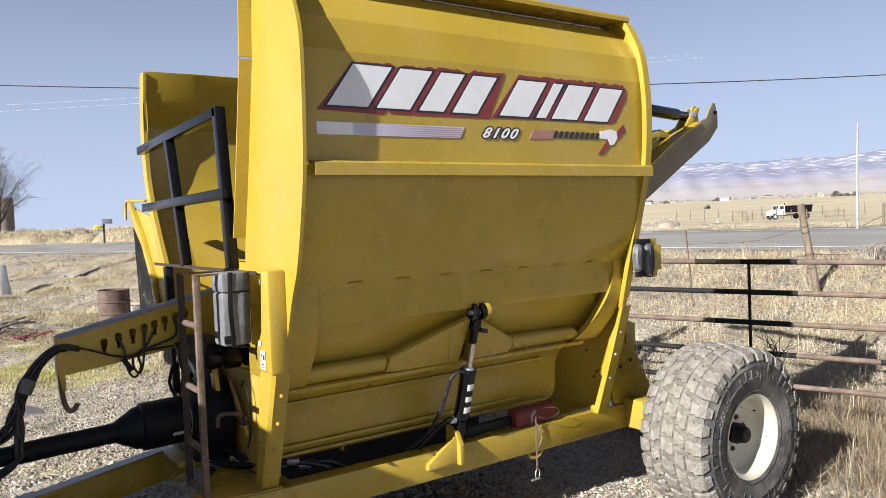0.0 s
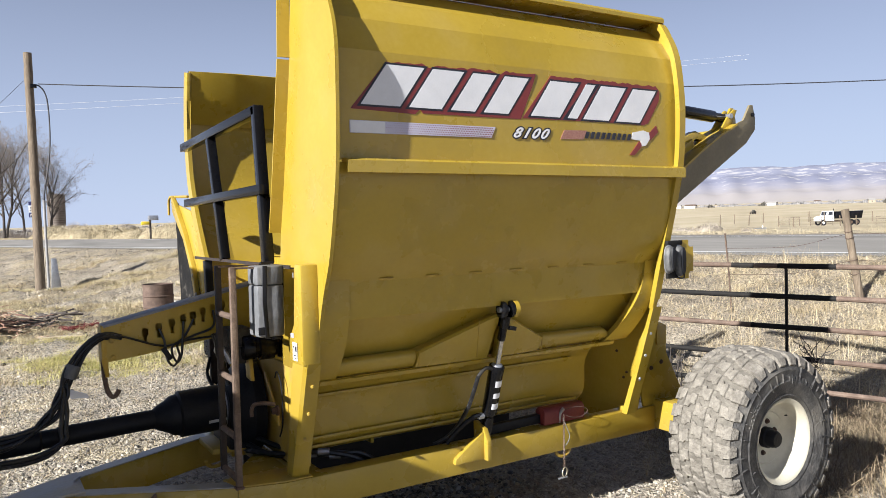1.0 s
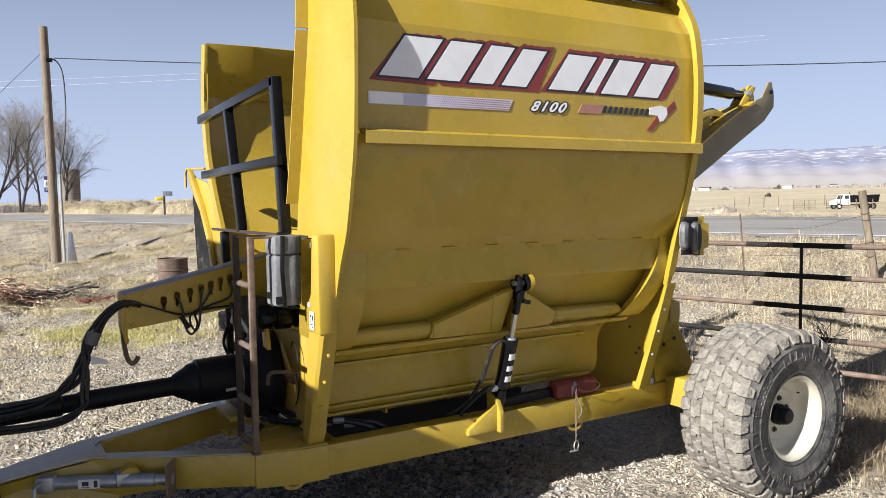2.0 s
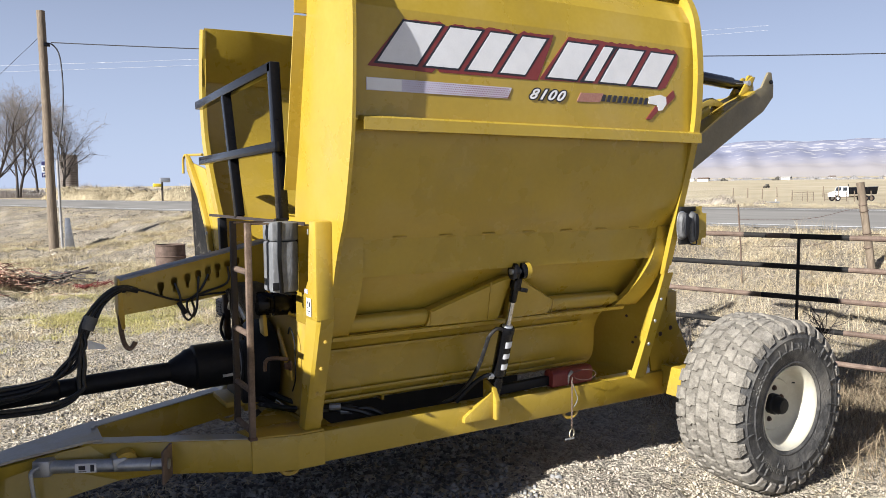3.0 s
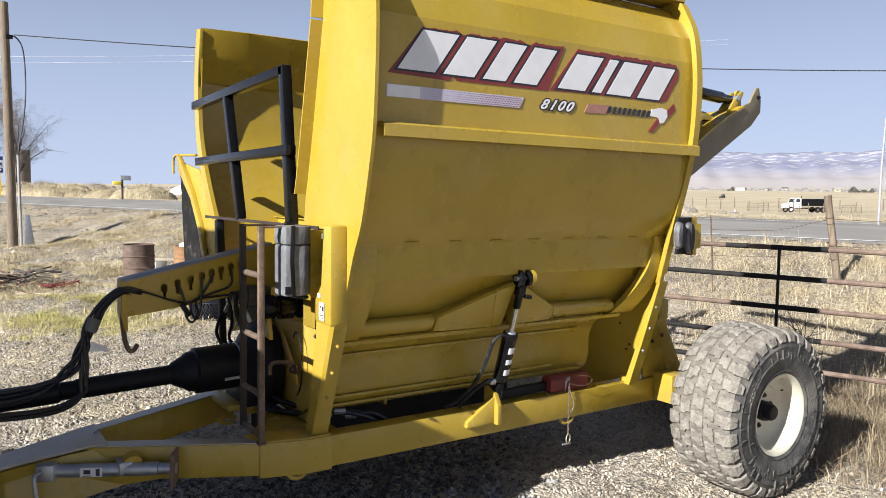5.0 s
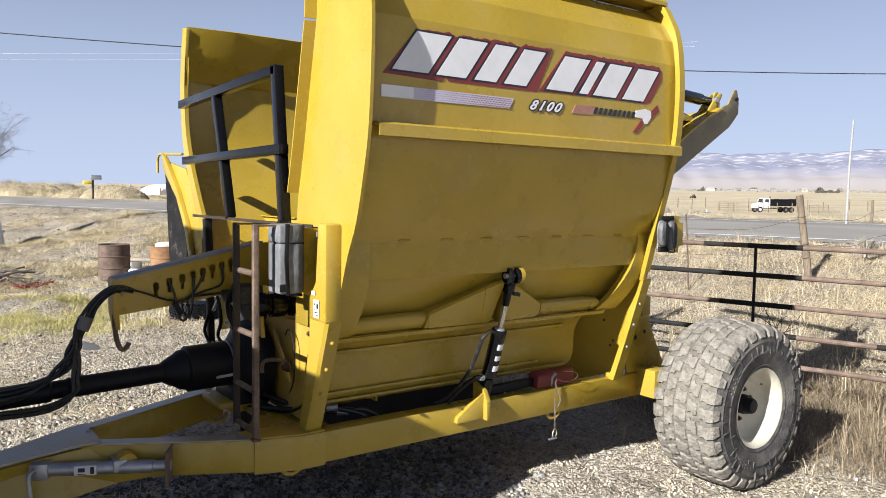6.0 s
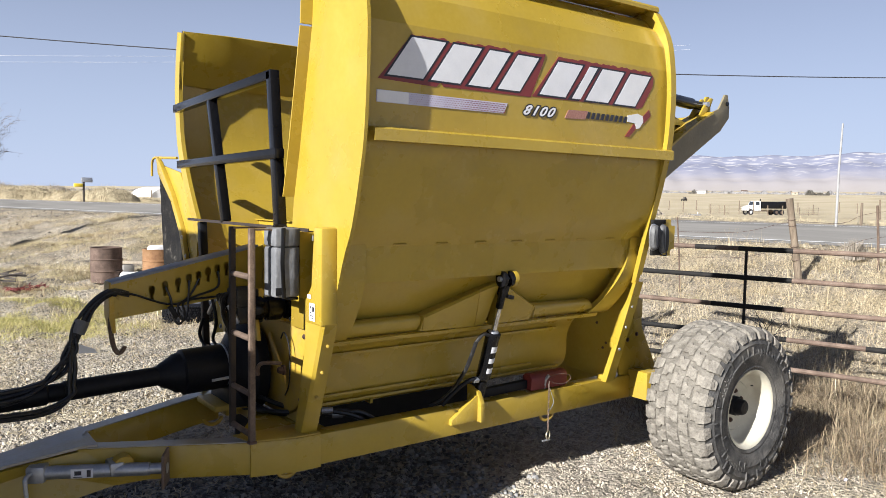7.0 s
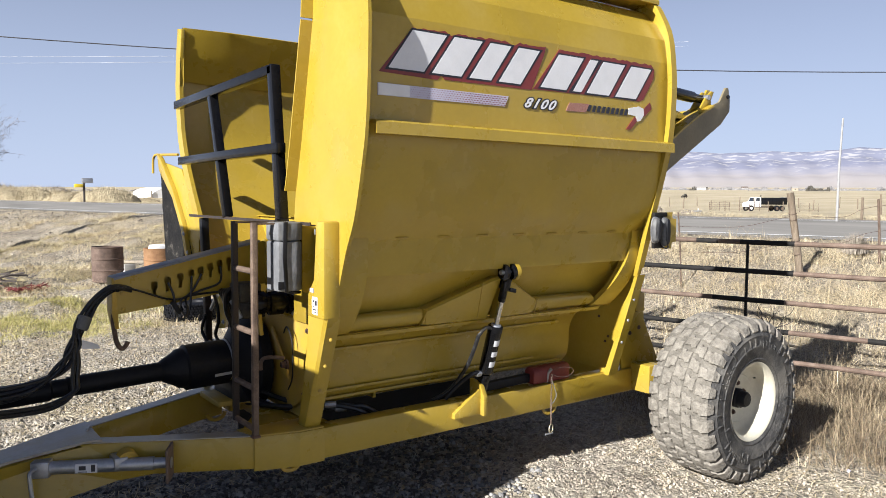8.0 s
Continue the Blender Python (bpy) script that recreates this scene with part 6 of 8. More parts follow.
def discharge():
    """Rubber deflector on the far side."""
    bm = prism(B(), [(2.46, 1.92), (1.99, 1.85), (1.66, 1.53), (1.66, 1.24), (1.76, 1.24), (1.90, 1.48), (2.16, 1.74), (2.36, 1.86)], "x", 0.0, 0.014, 0.003)
    plate = part("deflector_arm", bm, YEL, MACHINE)
    bm = prism(B(), [(2.36, 1.93), (2.44, 1.97), (2.40, 1.85), (2.10, 1.66), (1.92, 1.45), (1.82, 1.22), (1.78, 1.22), (1.88, 1.47), (2.08, 1.70)], "x", -0.03, 0.0, 0.003)
    part("deflector_rim", bm, YEL, plate)
    rng = random.Random(8)
    left = [(2.52 - 0.10 * (1.88 - z) / 0.7 + rng.uniform(-0.008, 0.008), z) for z in np.linspace(1.88, 1.14, 16)]
    bm = prism(B(), [(2.36, 1.86), (2.46, 1.92)] + left + [(2.30, 0.98), (1.95, 0.98), (1.80, 1.20), (1.90, 1.48), (2.16, 1.74)], "x", 0.016, 0.03)
    part("rubber_flap", bm, FLAP, plate, "worn black rubber deflector flap")
    bm = tube(B(), smooth_line([(0.0, 2.05, 1.950), (0.0, 2.45, 1.965), (0.0, 2.58, 1.968), (0.0, 2.635, 1.940), (0.0, 2.645, 1.88), (0.0, 2.645, 1.835)], 4), 0.009, 8)
    part("hook_rod", bm, YEL_WORN, plate)
    for v, z in ((1.79, 1.30), (1.86, 1.42)):
        part("bolt", bolt(B(), (-0.03, v, z), (-1, 0, 0), 0.010), GALV, plate)


discharge()


def lettering():
    """Decals: brand lettering as plain slanted blocks, model number, stripes and an emblem."""
    Y0 = -0.3898

    def flat(pts, depth, mat, name, parent, lab=""):
        bm = B()
        vs = [bm.verts.new((u, Y0 - depth * 0.4, z)) for u, z in pts]
        bk = [bm.verts.new((u, -0.384, z)) for u, z in pts]
        bm.faces.new(vs)
        n = len(vs)
        for i in range(n):
            bm.faces.new((vs[i], bk[i], bk[(i + 1) % n], vs[(i + 1) % n]))
        return part(name, bm, mat, parent, lab, smooth=0)
    rng = random.Random(11)

    def ragged(a, b, n):
        return [(a[0] + (b[0] - a[0]) * k / n, a[1] + (b[1] - a[1]) * k / n + rng.uniform(-0.008, 0.001)) for k in range(1, n)]
    back1 = [(0.09, 2.212), (0.265, 2.42)] + ragged((0.265, 2.42), (0.44, 2.428), 9) + [(0.44, 2.428), (0.475, 2.41), (0.52, 2.425)] + ragged((0.52, 2.425), (0.80, 2.432), 14) + [(0.80, 2.432), (0.86, 2.412), (0.90, 2.435)] + ragged((0.90, 2.435), (1.075, 2.436), 9) + \
            [(1.075, 2.436), (1.06, 2.39), (0.98, 2.213), (0.44, 2.21), (0.425, 2.228), (0.40, 2.205)]
    back2 = [(0.99, 2.218), (1.17, 2.434)] + ragged((1.17, 2.434), (1.45, 2.438), 14) + [(1.45, 2.438)] + ragged((1.45, 2.438), (1.90, 2.438), 24) + [(1.90, 2.438), (1.93, 2.41), (1.925, 2.36), (1.84, 2.235), (1.80, 2.222), (1.55, 2.225)]
    b1 = flat(back1, 0.0, MAROON, "lettering_backing", MACHINE, "maroon decal with white slanted block lettering")
    b2 = flat(back2, 0.0, MAROON, "lettering_backing", MACHINE, "maroon decal with white slanted block lettering")
    slant = 0.72

    def block(par, u0, u1):
        lo, hi = 2.233, 2.408
        w = u1 - u0
        def at(f, g):
            z = lo + (hi - lo) * g
            return (u0 + w * f + (z - lo) * slant, z)
        shapes = [(0, 0), (1, 0), (1, 1), (0, 1)]
        pts = [at(f, g) for f, g in shapes]
        cu, cz = sum(p[0] for p in pts) / len(pts), sum(p[1] for p in pts) / len(pts)
        big = [(cu + (u - cu) * (1 + 0.022 / max(w, 0.05)) , cz + (z - cz) * 1.10) for u, z in pts]
        ink = flat(big, 0.002, BLACKINK, "letter_outline", par)
        flat(pts, 0.004, WHITE, "letter_block", ink)
        return at
    for u0, u1 in ((0.137, 0.325), (0.369, 0.535), (0.584, 0.715), (0.764, 0.905)):
        block(b1, u0, u1)
    for u0, u1 in ((1.040, 1.222), (1.272, 1.335), (1.375, 1.550), (1.603, 1.775)):
        block(b2, u0, u1)
    # dotted stripe fading from white to lilac
    st = flat([(0.085, 2.112), (0.085, 2.165), (0.83, 2.168), (0.805, 2.118)], 0.0, LILAC, "stripe", MACHINE, "fading dotted stripe decal")
    flat([(0.088, 2.114), (0.088, 2.163), (0.25, 2.164), (0.25, 2.115)], 0.0015, WHITE, "stripe_white", st)
    bm = B()
    for i in range(62):
        for j in range(5):
            u = 0.255 + i * 0.0091 + (j % 2) * 0.0045
            r = 0.0012 + 0.0021 * min(1.0, i / 40)
            z = 2.121 + j * 0.0095 + 0.002 * u
            vs = [bm.verts.new((u + r * math.cos(a), Y0 - 0.0010, z + r * math.sin(a))) for a in (0.8, 2.35, 3.9, 5.5)]
            bm.faces.new(vs)
    ob = part("stripe_dots", bm, MAROON, st, smooth=0)
    # model number
    for i, digit in enumerate("8100"):
        outline = None
        for mat, grow, depth, nm in ((BLACKINK, 0.0075, 0.0015, "digit_outline"), (WHITE, 0.0, 0.003, "digit")):
            cu = bpy.data.curves.new("number", "FONT")
            cu.body = digit
            cu.size = 0.085
            cu.shear = 0.55
            cu.align_x = "CENTER"
            cu.align_y = "CENTER"
            cu.offset = grow + 0.0022
            cu.extrude = 0.0005
            tob = bpy.data.objects.new("number", cu)
            scene.collection.objects.link(tob)
            dg = bpy.context.evaluated_depsgraph_get()
            dg.update()
            me = bpy.data.meshes.new_from_object(tob.evaluated_get(dg))
            bpy.data.objects.remove(tob)
            me.materials.clear()
            me.materials.append(mat)
            ob = new(nm, me)
            ob.parent = outline or MACHINE
            if outline is None:
                outline = ob
                ob.matrix_basis = Matrix.Translation((1.03 + (i - 1.5) * 0.0545, Y0 - 0.0002, 2.146)) @ Matrix.Rotation(radians(90), 4, "X") @ Matrix.Diagonal((1.0, 0.78, 1, 1))
            else:
                ob.matrix_basis = Matrix.Translation((0, 0, 0.0007))
    # maker's mark: dotted patch, plain bars and a plain emblem
    mk = flat([(1.225, 2.128), (1.25, 2.172), (1.40, 2.177), (1.375, 2.132)], 0.0, FADEDMAROON, "maker_mark", MACHINE, "maker's decal of plain bars and an emblem")
    for i in range(9):
        u = 1.385 + i * 0.037
        flat([(u, 2.138), (u + 0.021, 2.138), (u + 0.033, 2.172), (u + 0.012, 2.172)], 0.0022, BLACKINK, "mark_bar", mk)
    flat([(1.70, 2.062), (1.735, 2.062), (1.80, 2.12), (1.77, 2.135)], 0.001, MAROON, "emblem_cloth", mk)
    flat([(1.83, 2.17), (1.90, 2.225), (1.915, 2.19), (1.85, 2.14)], 0.001, MAROON, "emblem_cloth", mk)
    flat([(1.715, 2.145), (1.72, 2.18), (1.80, 2.195), (1.845, 2.185), (1.85, 2.15), (1.82, 2.115), (1.79, 2.11), (1.78, 2.14)], 0.002, WHITE, "emblem_shape", mk)


lettering()


def towing_tractor():
    """The tractor in front of the drawbar: it shades the tongue and the lower front."""
    T = empty("tractor", (-1.32, 3.85, 0), "green farm tractor hitched to the drawbar", "tractor")
    paint = material("dull_green_paint", [(0.3, (0.03, 0.09, 0.03)), (0.7, (0.05, 0.13, 0.04))], scale=4, rough=0.45, fine=40, bump=0.05)
    cab = part("cab", box(B(), -1.45, -0.05, -0.82, 0.82, 0.95, 2.70, 0.06), paint, T)
    part("cab_window", box(B(), -0.048, -0.042, -0.55, 0.55, 1.45, 2.55), GLASS, cab)
    part("cab_window", box(B(), -1.458, -1.452, -0.55, 0.55, 1.65, 2.55), GLASS, cab)
    for v in (-0.828, 0.822):
        part("cab_window", box(B(), -1.30, -0.20, v, v + 0.006, 1.40, 2.55), GLASS, cab)
    part("roof", box(B(), -1.55, 0.02, -0.88, 0.88, 2.705, 2.79, 0.03), WHITEPAINT, T)
    bm = prism(B(), [(-1.46, 0.95), (-1.46, 1.62), (-2.4, 1.58), (-3.2, 1.45), (-3.3, 1.32), (-3.3, 0.90)], "y", -0.36, 0.36, 0.05)
    hood = part("hood", bm, paint, T)
    part("grille", box(B(), -3.312, -3.302, -0.26, 0.26, 0.98, 1.30), DARKSTEEL, hood)
    for v in (-0.366, 0.361):
        part("hood_vent", box(B(), -2.9, -2.0, v, v + 0.005, 1.0, 1.25), DARKSTEEL, hood)
    part("exhaust_stack", tube(B(), [(-1.80, 0.24, 1.55), (-1.80, 0.24, 2.5), (-1.86, 0.24, 2.58)], 0.045, 12), DARKSTEEL, hood)
    part("chassis", box(B(), -3.1, -0.05, -0.25, 0.25, 0.55, 0.95, 0.03), DARKSTEEL, T)
    part("front_axle", box(B(), -2.88, -2.72, -0.75, 0.75, 0.42, 0.56, 0.02), DARKSTEEL, T)
    part("rear_axle", box(B(), -0.60, -0.40, -0.80, 0.80, 0.80, 1.00, 0.02), DARKSTEEL, T)
    for v in (-0.98, 0.98):
        far_wheel("rear_wheel", T, (-0.50, v, 0.90), 0.90, 0.50, SIGNYELLOW)
        far_wheel("front_wheel", T, (-2.80, v * 0.9, 0.55), 0.55, 0.32, SIGNYELLOW)
        arch = [(0.32, 1.55), (0.32, 2.0), (-1.20, 2.0), (-1.48, 1.50), (-1.36, 1.44), (-1.12, 1.84), (0.20, 1.84), (0.22, 1.55)]
        part("fender", prism(B(), arch, "y", v - 0.30, v + 0.29, 0.01), paint, T)
    part("drawbar", beam(B(), (-0.4, 0.0, 0.42), (0.45, 0.0, 0.42), 0.1, 0.05), DARKSTEEL, T)


def gz(x, y):
    return float(terrain(x, y) + rough(np.asarray(x, float), np.asarray(y, float)))


# ---- gate and fences ----
def tube_gate():
    """Pipe gate with patchy black paint over rust, standing across the yard behind the wheel."""
    A, D = Vector((5.21, 3.57, 0)), Vector((0.274, -0.962, 0)).normalized()
    g = empty("tube_gate", (5.21, 3.57, 0), "rusty pipe gate with patches of black paint", "gate")
    rng = random.Random(21)
    for k in range(5):
        z = 1.33 - 0.238 * k
        bm = B()
        t0, t1 = -2.95, 1.9
        tube(bm, [D * t0 + Vector((0, 0, z)), D * t1 + Vector((0, 0, z))], 0.0205, 10)
        bar = part("gate_bar", bm, GATERUST, g)
        for a, b in (((-0.42, -0.24), (-0.06, 0.36)), ((-1.5, 0.36),), ((-0.27, 0.30),), ((-1.6, 0.34), (0.9, 1.1)), ((-2.0, -0.1),))[k]:
            part("paint_patch", tube(B(), [D * a + Vector((0, 0, z)), D * b + Vector((0, 0, z))], 0.0212, 10, False), GATEBLACK, bar)
    for t in (-2.95, 0.0, 1.9):
        part("gate_stile", beam(B(), D * t + Vector((0, 0, 0.355)), D * t + Vector((0, 0, 1.34)), 0.019, 0.019, 0.003), GATEBLACK if t == 0 else GATERUST, g)
    for t in (-2.95, 1.9):
        part("gate_leg", beam(B(), D * t + Vector((0, 0, -0.15)), D * t + Vector((0, 0, 0.37)), 0.05, 0.05, 0.003), RUST, g)
    return g


tube_gate()


def dead_vines():
    """Dry weeds caught in the bars of the gate."""
    rng = random.Random(17)
    for x, y, z0, z1, n in ((5.27, 3.36, 0.52, 0.86, 16), (4.95, 4.45, 0.05, 0.80, 26)):
        bm = B()
        for k in range(n):
            p = Vector((rng.gauss(0, 0.03), rng.gauss(0, 0.03), rng.uniform(0, (z1 - z0) * 0.4)))
            d = rng.uniform(0, 6.28)
            pts = []
            for q in range(6):
                pts.append(tuple(p))
                d += rng.uniform(-0.9, 0.9)
                p = p + Vector((0.03 * math.cos(d), 0.03 * math.sin(d), rng.uniform(0.0, (z1 - z0) * 0.2)))
            tube(bm, smooth_line(pts, 2), 0.0028, 4)
        thing("dead_vine", bm, BARK, "dark dry weed stalk tangled in the gate bars", "weed", (x, y, z0), group="weeds caught in the gate", smooth=0)


dead_vines()


def fence_post():
    x, y = 9.41, 5.37
    z = gz(x, y)
    bm = B()
    pts = [(0.06, -0.05, -0.4), (0.02, -0.02, 0.0), (-0.05, 0.03, 0.55), (-0.13, 0.09, 1.16)]
    tube(bm, smooth_line(pts, 3), 0.046, 12)
    for v in bm.verts:
        v.co += Vector((noise.noise(v.co * 9), noise.noise(v.co * 9 + Vector((5, 5, 5))), noise.noise(v.co * 4) * 2)) * 0.008
    ob = empty("fence_post", (x, y, z), "leaning weathered round wooden fence post with wire", "fence post")
    p = part("post", bm, WOODPOLE, ob)
    for h in (0.34, 0.52, 0.80, 0.88):
        c = Vector((-0.05 * h / 0.55, 0.03 * h / 0.55, h)) if h < 0.56 else Vector((-0.05 - 0.08 * (h - 0.55) / 0.61, 0.03 + 0.06 * (h - 0.55) / 0.61, h))
        ring = [c + Vector((0.051 * math.cos(a), 0.051 * math.sin(a), 0.012 * math.sin(a * 1.5))) for a in np.linspace(0, 2 * math.pi, 17)]
        part("wire_wrap", tube(B(), ring, 0.004, 5), RUSTDARK, ob)


fence_post()


def thin_posts():
    for x, y, h, lx, ly, r, lab in ((8.48, 6.54, 1.05, -0.07, 0.05, 0.011, "thin rusty leaning steel rod stake"), (10.6, 4.85, 0.90, -0.05, 0.04, 0.018, "thin rusty steel fence post")):
        z = gz(x, y)
        bm = tube(B(), [(0, 0, -0.2), (lx * 0.5, ly * 0.5, h * 0.5), (lx, ly, h)], r, 8)
        thing("fence_stake", bm, RUST if r < 0.02 else GREYWOOD, lab, "fence stake", (x, y, z), group="stakes along the verge")
    # sagging barbed wire between the posts
    for h in (0.85, 0.5):
        pts = [(8.48 - 0.06, 6.54 + 0.04, gz(8.48, 6.54) + h), (8.95, 5.95, gz(8.95, 5.95) + h - 0.06), (9.41 - 0.09, 5.37 + 0.06, gz(9.41, 5.37) + h), (10.0, 5.1, gz(10, 5.1) + h - 0.10), (10.6 - 0.1, 4.85 + 0.05, gz(10.6, 4.85) + h - 0.05),
               (12.0, 4.2, gz(12, 4.2) + h - 0.15)]
        thing("fence_wire", tube(B(), smooth_line(pts, 5), 0.0028, 5), RUSTDARK, "sagging rusty fence wire between the posts", "fence wire")


thin_posts()

# ---- pole, wires and roadside signs ----


def utility_pole():
    x, y = 1.34, 22.45
    z = gz(x, y)
    ob = empty("utility_pole", (x, y, z), "weathered brown wooden utility pole with service cable", "utility pole")
    bm = B()
    tube(bm, [(0, 0, -0.5), (0, 0, 0.0), (-0.03, 0, 3.0), (-0.075, 0, 6.28)], [0.128, 0.122, 0.112, 0.098], 16)
    bmesh.ops.subdivide_edges(bm, edges=[e for e in bm.edges if abs(e.verts[0].co.z - e.verts[1].co.z) > 0.4], cuts=10)
    for v in bm.verts:
        v.co += Vector((noise.noise(v.co * 5), noise.noise(v.co * 5 + Vector((7, 1, 3))), 0)) * 0.012
    pole = part("pole", bm, WOODPOLE, ob)
    part("conduit", tube(B(), [(0.19, -0.12, 0.0), (0.17, -0.12, 1.2), (0.155, -0.12, 2.45)], 0.035, 10), PALEPOLE, ob, "white plastic cable conduit")
    bm = prism(B(), [(0.24, 0.0), (0.50, 0.0), (0.38, 0.92), (0.27, 0.92)], "y", -0.2, -0.1, 0.008)
    part("junction_box", bm, GALV, ob, "grey sheet-metal guard leaning on the pole")
    bm = tube(B(), smooth_line([(-0.02, -0.1, 5.42), (0.16, -0.12, 5.42), (0.32, -0.14, 5.1), (0.36, -0.14, 4.2), (0.30, -0.14, 3.4), (0.18, -0.13, 2.7), (0.16, -0.12, 2.4)], 5), 0.02, 6)
    part("drop_cable", bm, WIRE, ob)
    part("cable_clamp", box(B(), -0.05, 0.1, -0.16, -0.1, 5.36, 5.46, 0.01), DARKSTEEL, ob)
    part("guy_wire", tube(B(), [(-0.05, 0, 5.7), (-5.0, 0.8, 0.3)], 0.006, 5), WIRE, ob)
    bm = B()
    k0, k1 = 0.0, 1.55
    pts = []
    for i in range(41):
        k = k0 + (k1 - k0) * i / 40
        pts.append((1.48 + 20.6 * k, 22.40 - 12.5 * k, 5.61 - 1.29 * k + 0.94 * k * k))
    thing("service_cable", tube(bm, pts, 0.014, 6), WIRE, "black overhead service cable running to the pole", "overhead cable")
    for dz in (0.0, 0.42):
        a, b = Vector((1.8 - 6, 62, 9.6 + dz)), Vector((62, 45, 16.3 + dz))
        pts = [a.lerp(b, i / 24) - Vector((0, 0, 0.5 * math.sin(math.pi * i / 24))) for i in range(25)]
        thing("power_line", tube(B(), pts, 0.007, 5), PALEWIRE, "thin bright overhead power line far behind the road", "power line", group="overhead power lines")


utility_pole()


def mailbox():
    x, y = 8.35, 44.6
    z = gz(x, y)
    ob = empty("mailbox", (x, y, z), "grey metal roadside mailbox with yellow newspaper tube on a post", "mailbox")
    part("post", beam(B(), (0, 0, -0.2), (0, 0, 1.05), 0.10, 0.10, 0.01), BARK, ob)
    pts = [(-0.11, 1.05), (0.11, 1.05), (0.11, 1.20)] + [(0.11 * math.cos(a), 1.20 + 0.11 * math.sin(a)) for a in np.linspace(0, math.pi, 9)][1:-1] + [(-0.11, 1.20)]
    bm = prism(B(), [(p[0] * 1.4, p[1]) for p in pts], "x", -0.10, 0.42, 0.006)
    part("mailbox_body", bm, GALV, ob)
    bm = prism(B(), [(-0.12, 0.80), (0.12, 0.80), (0.12, 0.98), (-0.12, 0.98)], "x", -0.48, -0.06, 0.02)
    part("newspaper_tube", bm, SIGNYELLOW, ob)


mailbox()


def route_sign():
    x, y = 3.38, 57.6
    z = gz(x, y)
    ob = empty("route_sign", (x, y, z), "highway route marker signs on a yellow-banded post", "road sign")
    ob.scale = (0.60, 0.60, 0.70)
    part("sign_post", beam(B(), (0, 0, -0.2), (0, 0, 2.6), 0.14, 0.14), SIGNYELLOW, ob)
    for z0, z1, mat in ((3.35, 3.70, SIGNBLUE), (2.66, 3.30, WHITEPAINT), (2.18, 2.60, SIGNBLUE)):
        part("sign_plate", box(B(), -0.42, 0.30, -0.12, -0.08, z0, z1, 0.01), mat, ob)
    part("upper_post", beam(B(), (0, -0.04, 2.5), (0, -0.04, 3.6), 0.06, 0.06), GALV, ob)
    cu = bpy.data.curves.new("route", "FONT")
    cu.body = "34"
    cu.size = 0.52
    cu.align_x = "CENTER"
    cu.align_y = "CENTER"
    cu.extrude = 0.004
    cu.offset = 0.012
    tob = bpy.data.objects.new("route", cu)
    scene.collection.objects.link(tob)
    me = bpy.data.meshes.new_from_object(tob.evaluated_get(bpy.context.evaluated_depsgraph_get()))
    bpy.data.objects.remove(tob)
    me.materials.clear()
    me.materials.append(BLACKINK)
    num = new("route_number", me)
    num.parent = ob
    num.matrix_basis = Matrix.Translation((-0.06, -0.13, 2.97)) @ Matrix.Rotation(radians(90), 4, "X")
    bm = prism(B(), [(-0.28, 2.28), (-0.20, 2.28), (-0.20, 2.42), (0.02, 2.42), (0.02, 2.34), (0.17, 2.46), (0.02, 2.56), (0.02, 2.50), (-0.28, 2.50)], "y", -0.135, -0.121)
    part("turn_arrow", bm, WHITEPAINT, ob)


route_sign()


def roadside_posts():
    # pale pole across the road and wooden fence posts beyond it
    x, y = 18.3, 9.2
    bm = tube(B(), [(0, 0, -0.2), (0.01, 0, 1.4), (0.05, -0.02, 2.52)], [0.032, 0.027, 0.022], 10)
    thing("pale_pole", bm, PALEPOLE, "pale grey slender pole beside the road", "pole", (x, y, gz(x, y)))
    post = empty("field_post", (19.6, 9.2, gz(19.6, 9.2)), "short grey wooden field fence post", "fence post", group="field fence posts")
    bm = tube(B(), [(0, 0, -0.2), (0, 0, 0.58)], [0.038, 0.034], 8)
    part("post", bm, WOODPOLE, post)
    rng = random.Random(5)
    for i in range(18):
        a = radians(52 + i * 0.95) if i < 12 else radians(64 + (i - 12) * 1.1)
        d = (62 if i < 14 else 34) + rng.uniform(-3, 3)
        x, y = d * math.sin(a), d * math.cos(a)
        h = 1.0 + rng.uniform(-0.15, 0.25)
        copy_thing(post, Matrix.Translation((x, y, gz(x, y) + (h - 0.62))) @ Matrix.Rotation(rng.uniform(-0.06, 0.06), 4, "X"))
    # white rail and rusty gate panels by the truck
    for x, y, w in ((31.0, 22.0, 1.3),):
        bm = beam(B(), (-w / 2, 0, 0.16), (w / 2, 0.2, 0.16), 0.05, 0.09)
        beam(bm, (-w / 4, 0.05, -0.1), (-w / 4, 0.05, 0.15), 0.05, 0.05)
        beam(bm, (w / 4, 0.15, -0.1), (w / 4, 0.15, 0.30), 0.04, 0.04)
        thing("culvert_rail", bm, WHITEPAINT, "low white pipe rail beside the field entrance", "rail", (x, y, gz(x, y)), group="culvert rails")
    for ang, d in ((56.5, 104), (58.5, 103), (62.3, 108)):
        x, y = d * math.sin(radians(ang)), d * math.cos(radians(ang))
        bm = B()
        for k in range(4):
            beam(bm, (-1.6, 0.4, 0.25 + 0.27 * k), (1.6, -0.4, 0.25 + 0.27 * k), 0.03, 0.03)
        for s in (-1, 0, 1):
            beam(bm, (1.6 * s, -0.4 * s, 0), (1.6 * s, -0.4 * s, 1.15), 0.04, 0.04)
        thing("corral_panel", bm, RUST, "rusty pipe corral panel standing in the field", "livestock panel", (x, y, gz(x, y)), group="corral panels")


roadside_posts()

# ---- far vehicles and buildings ----


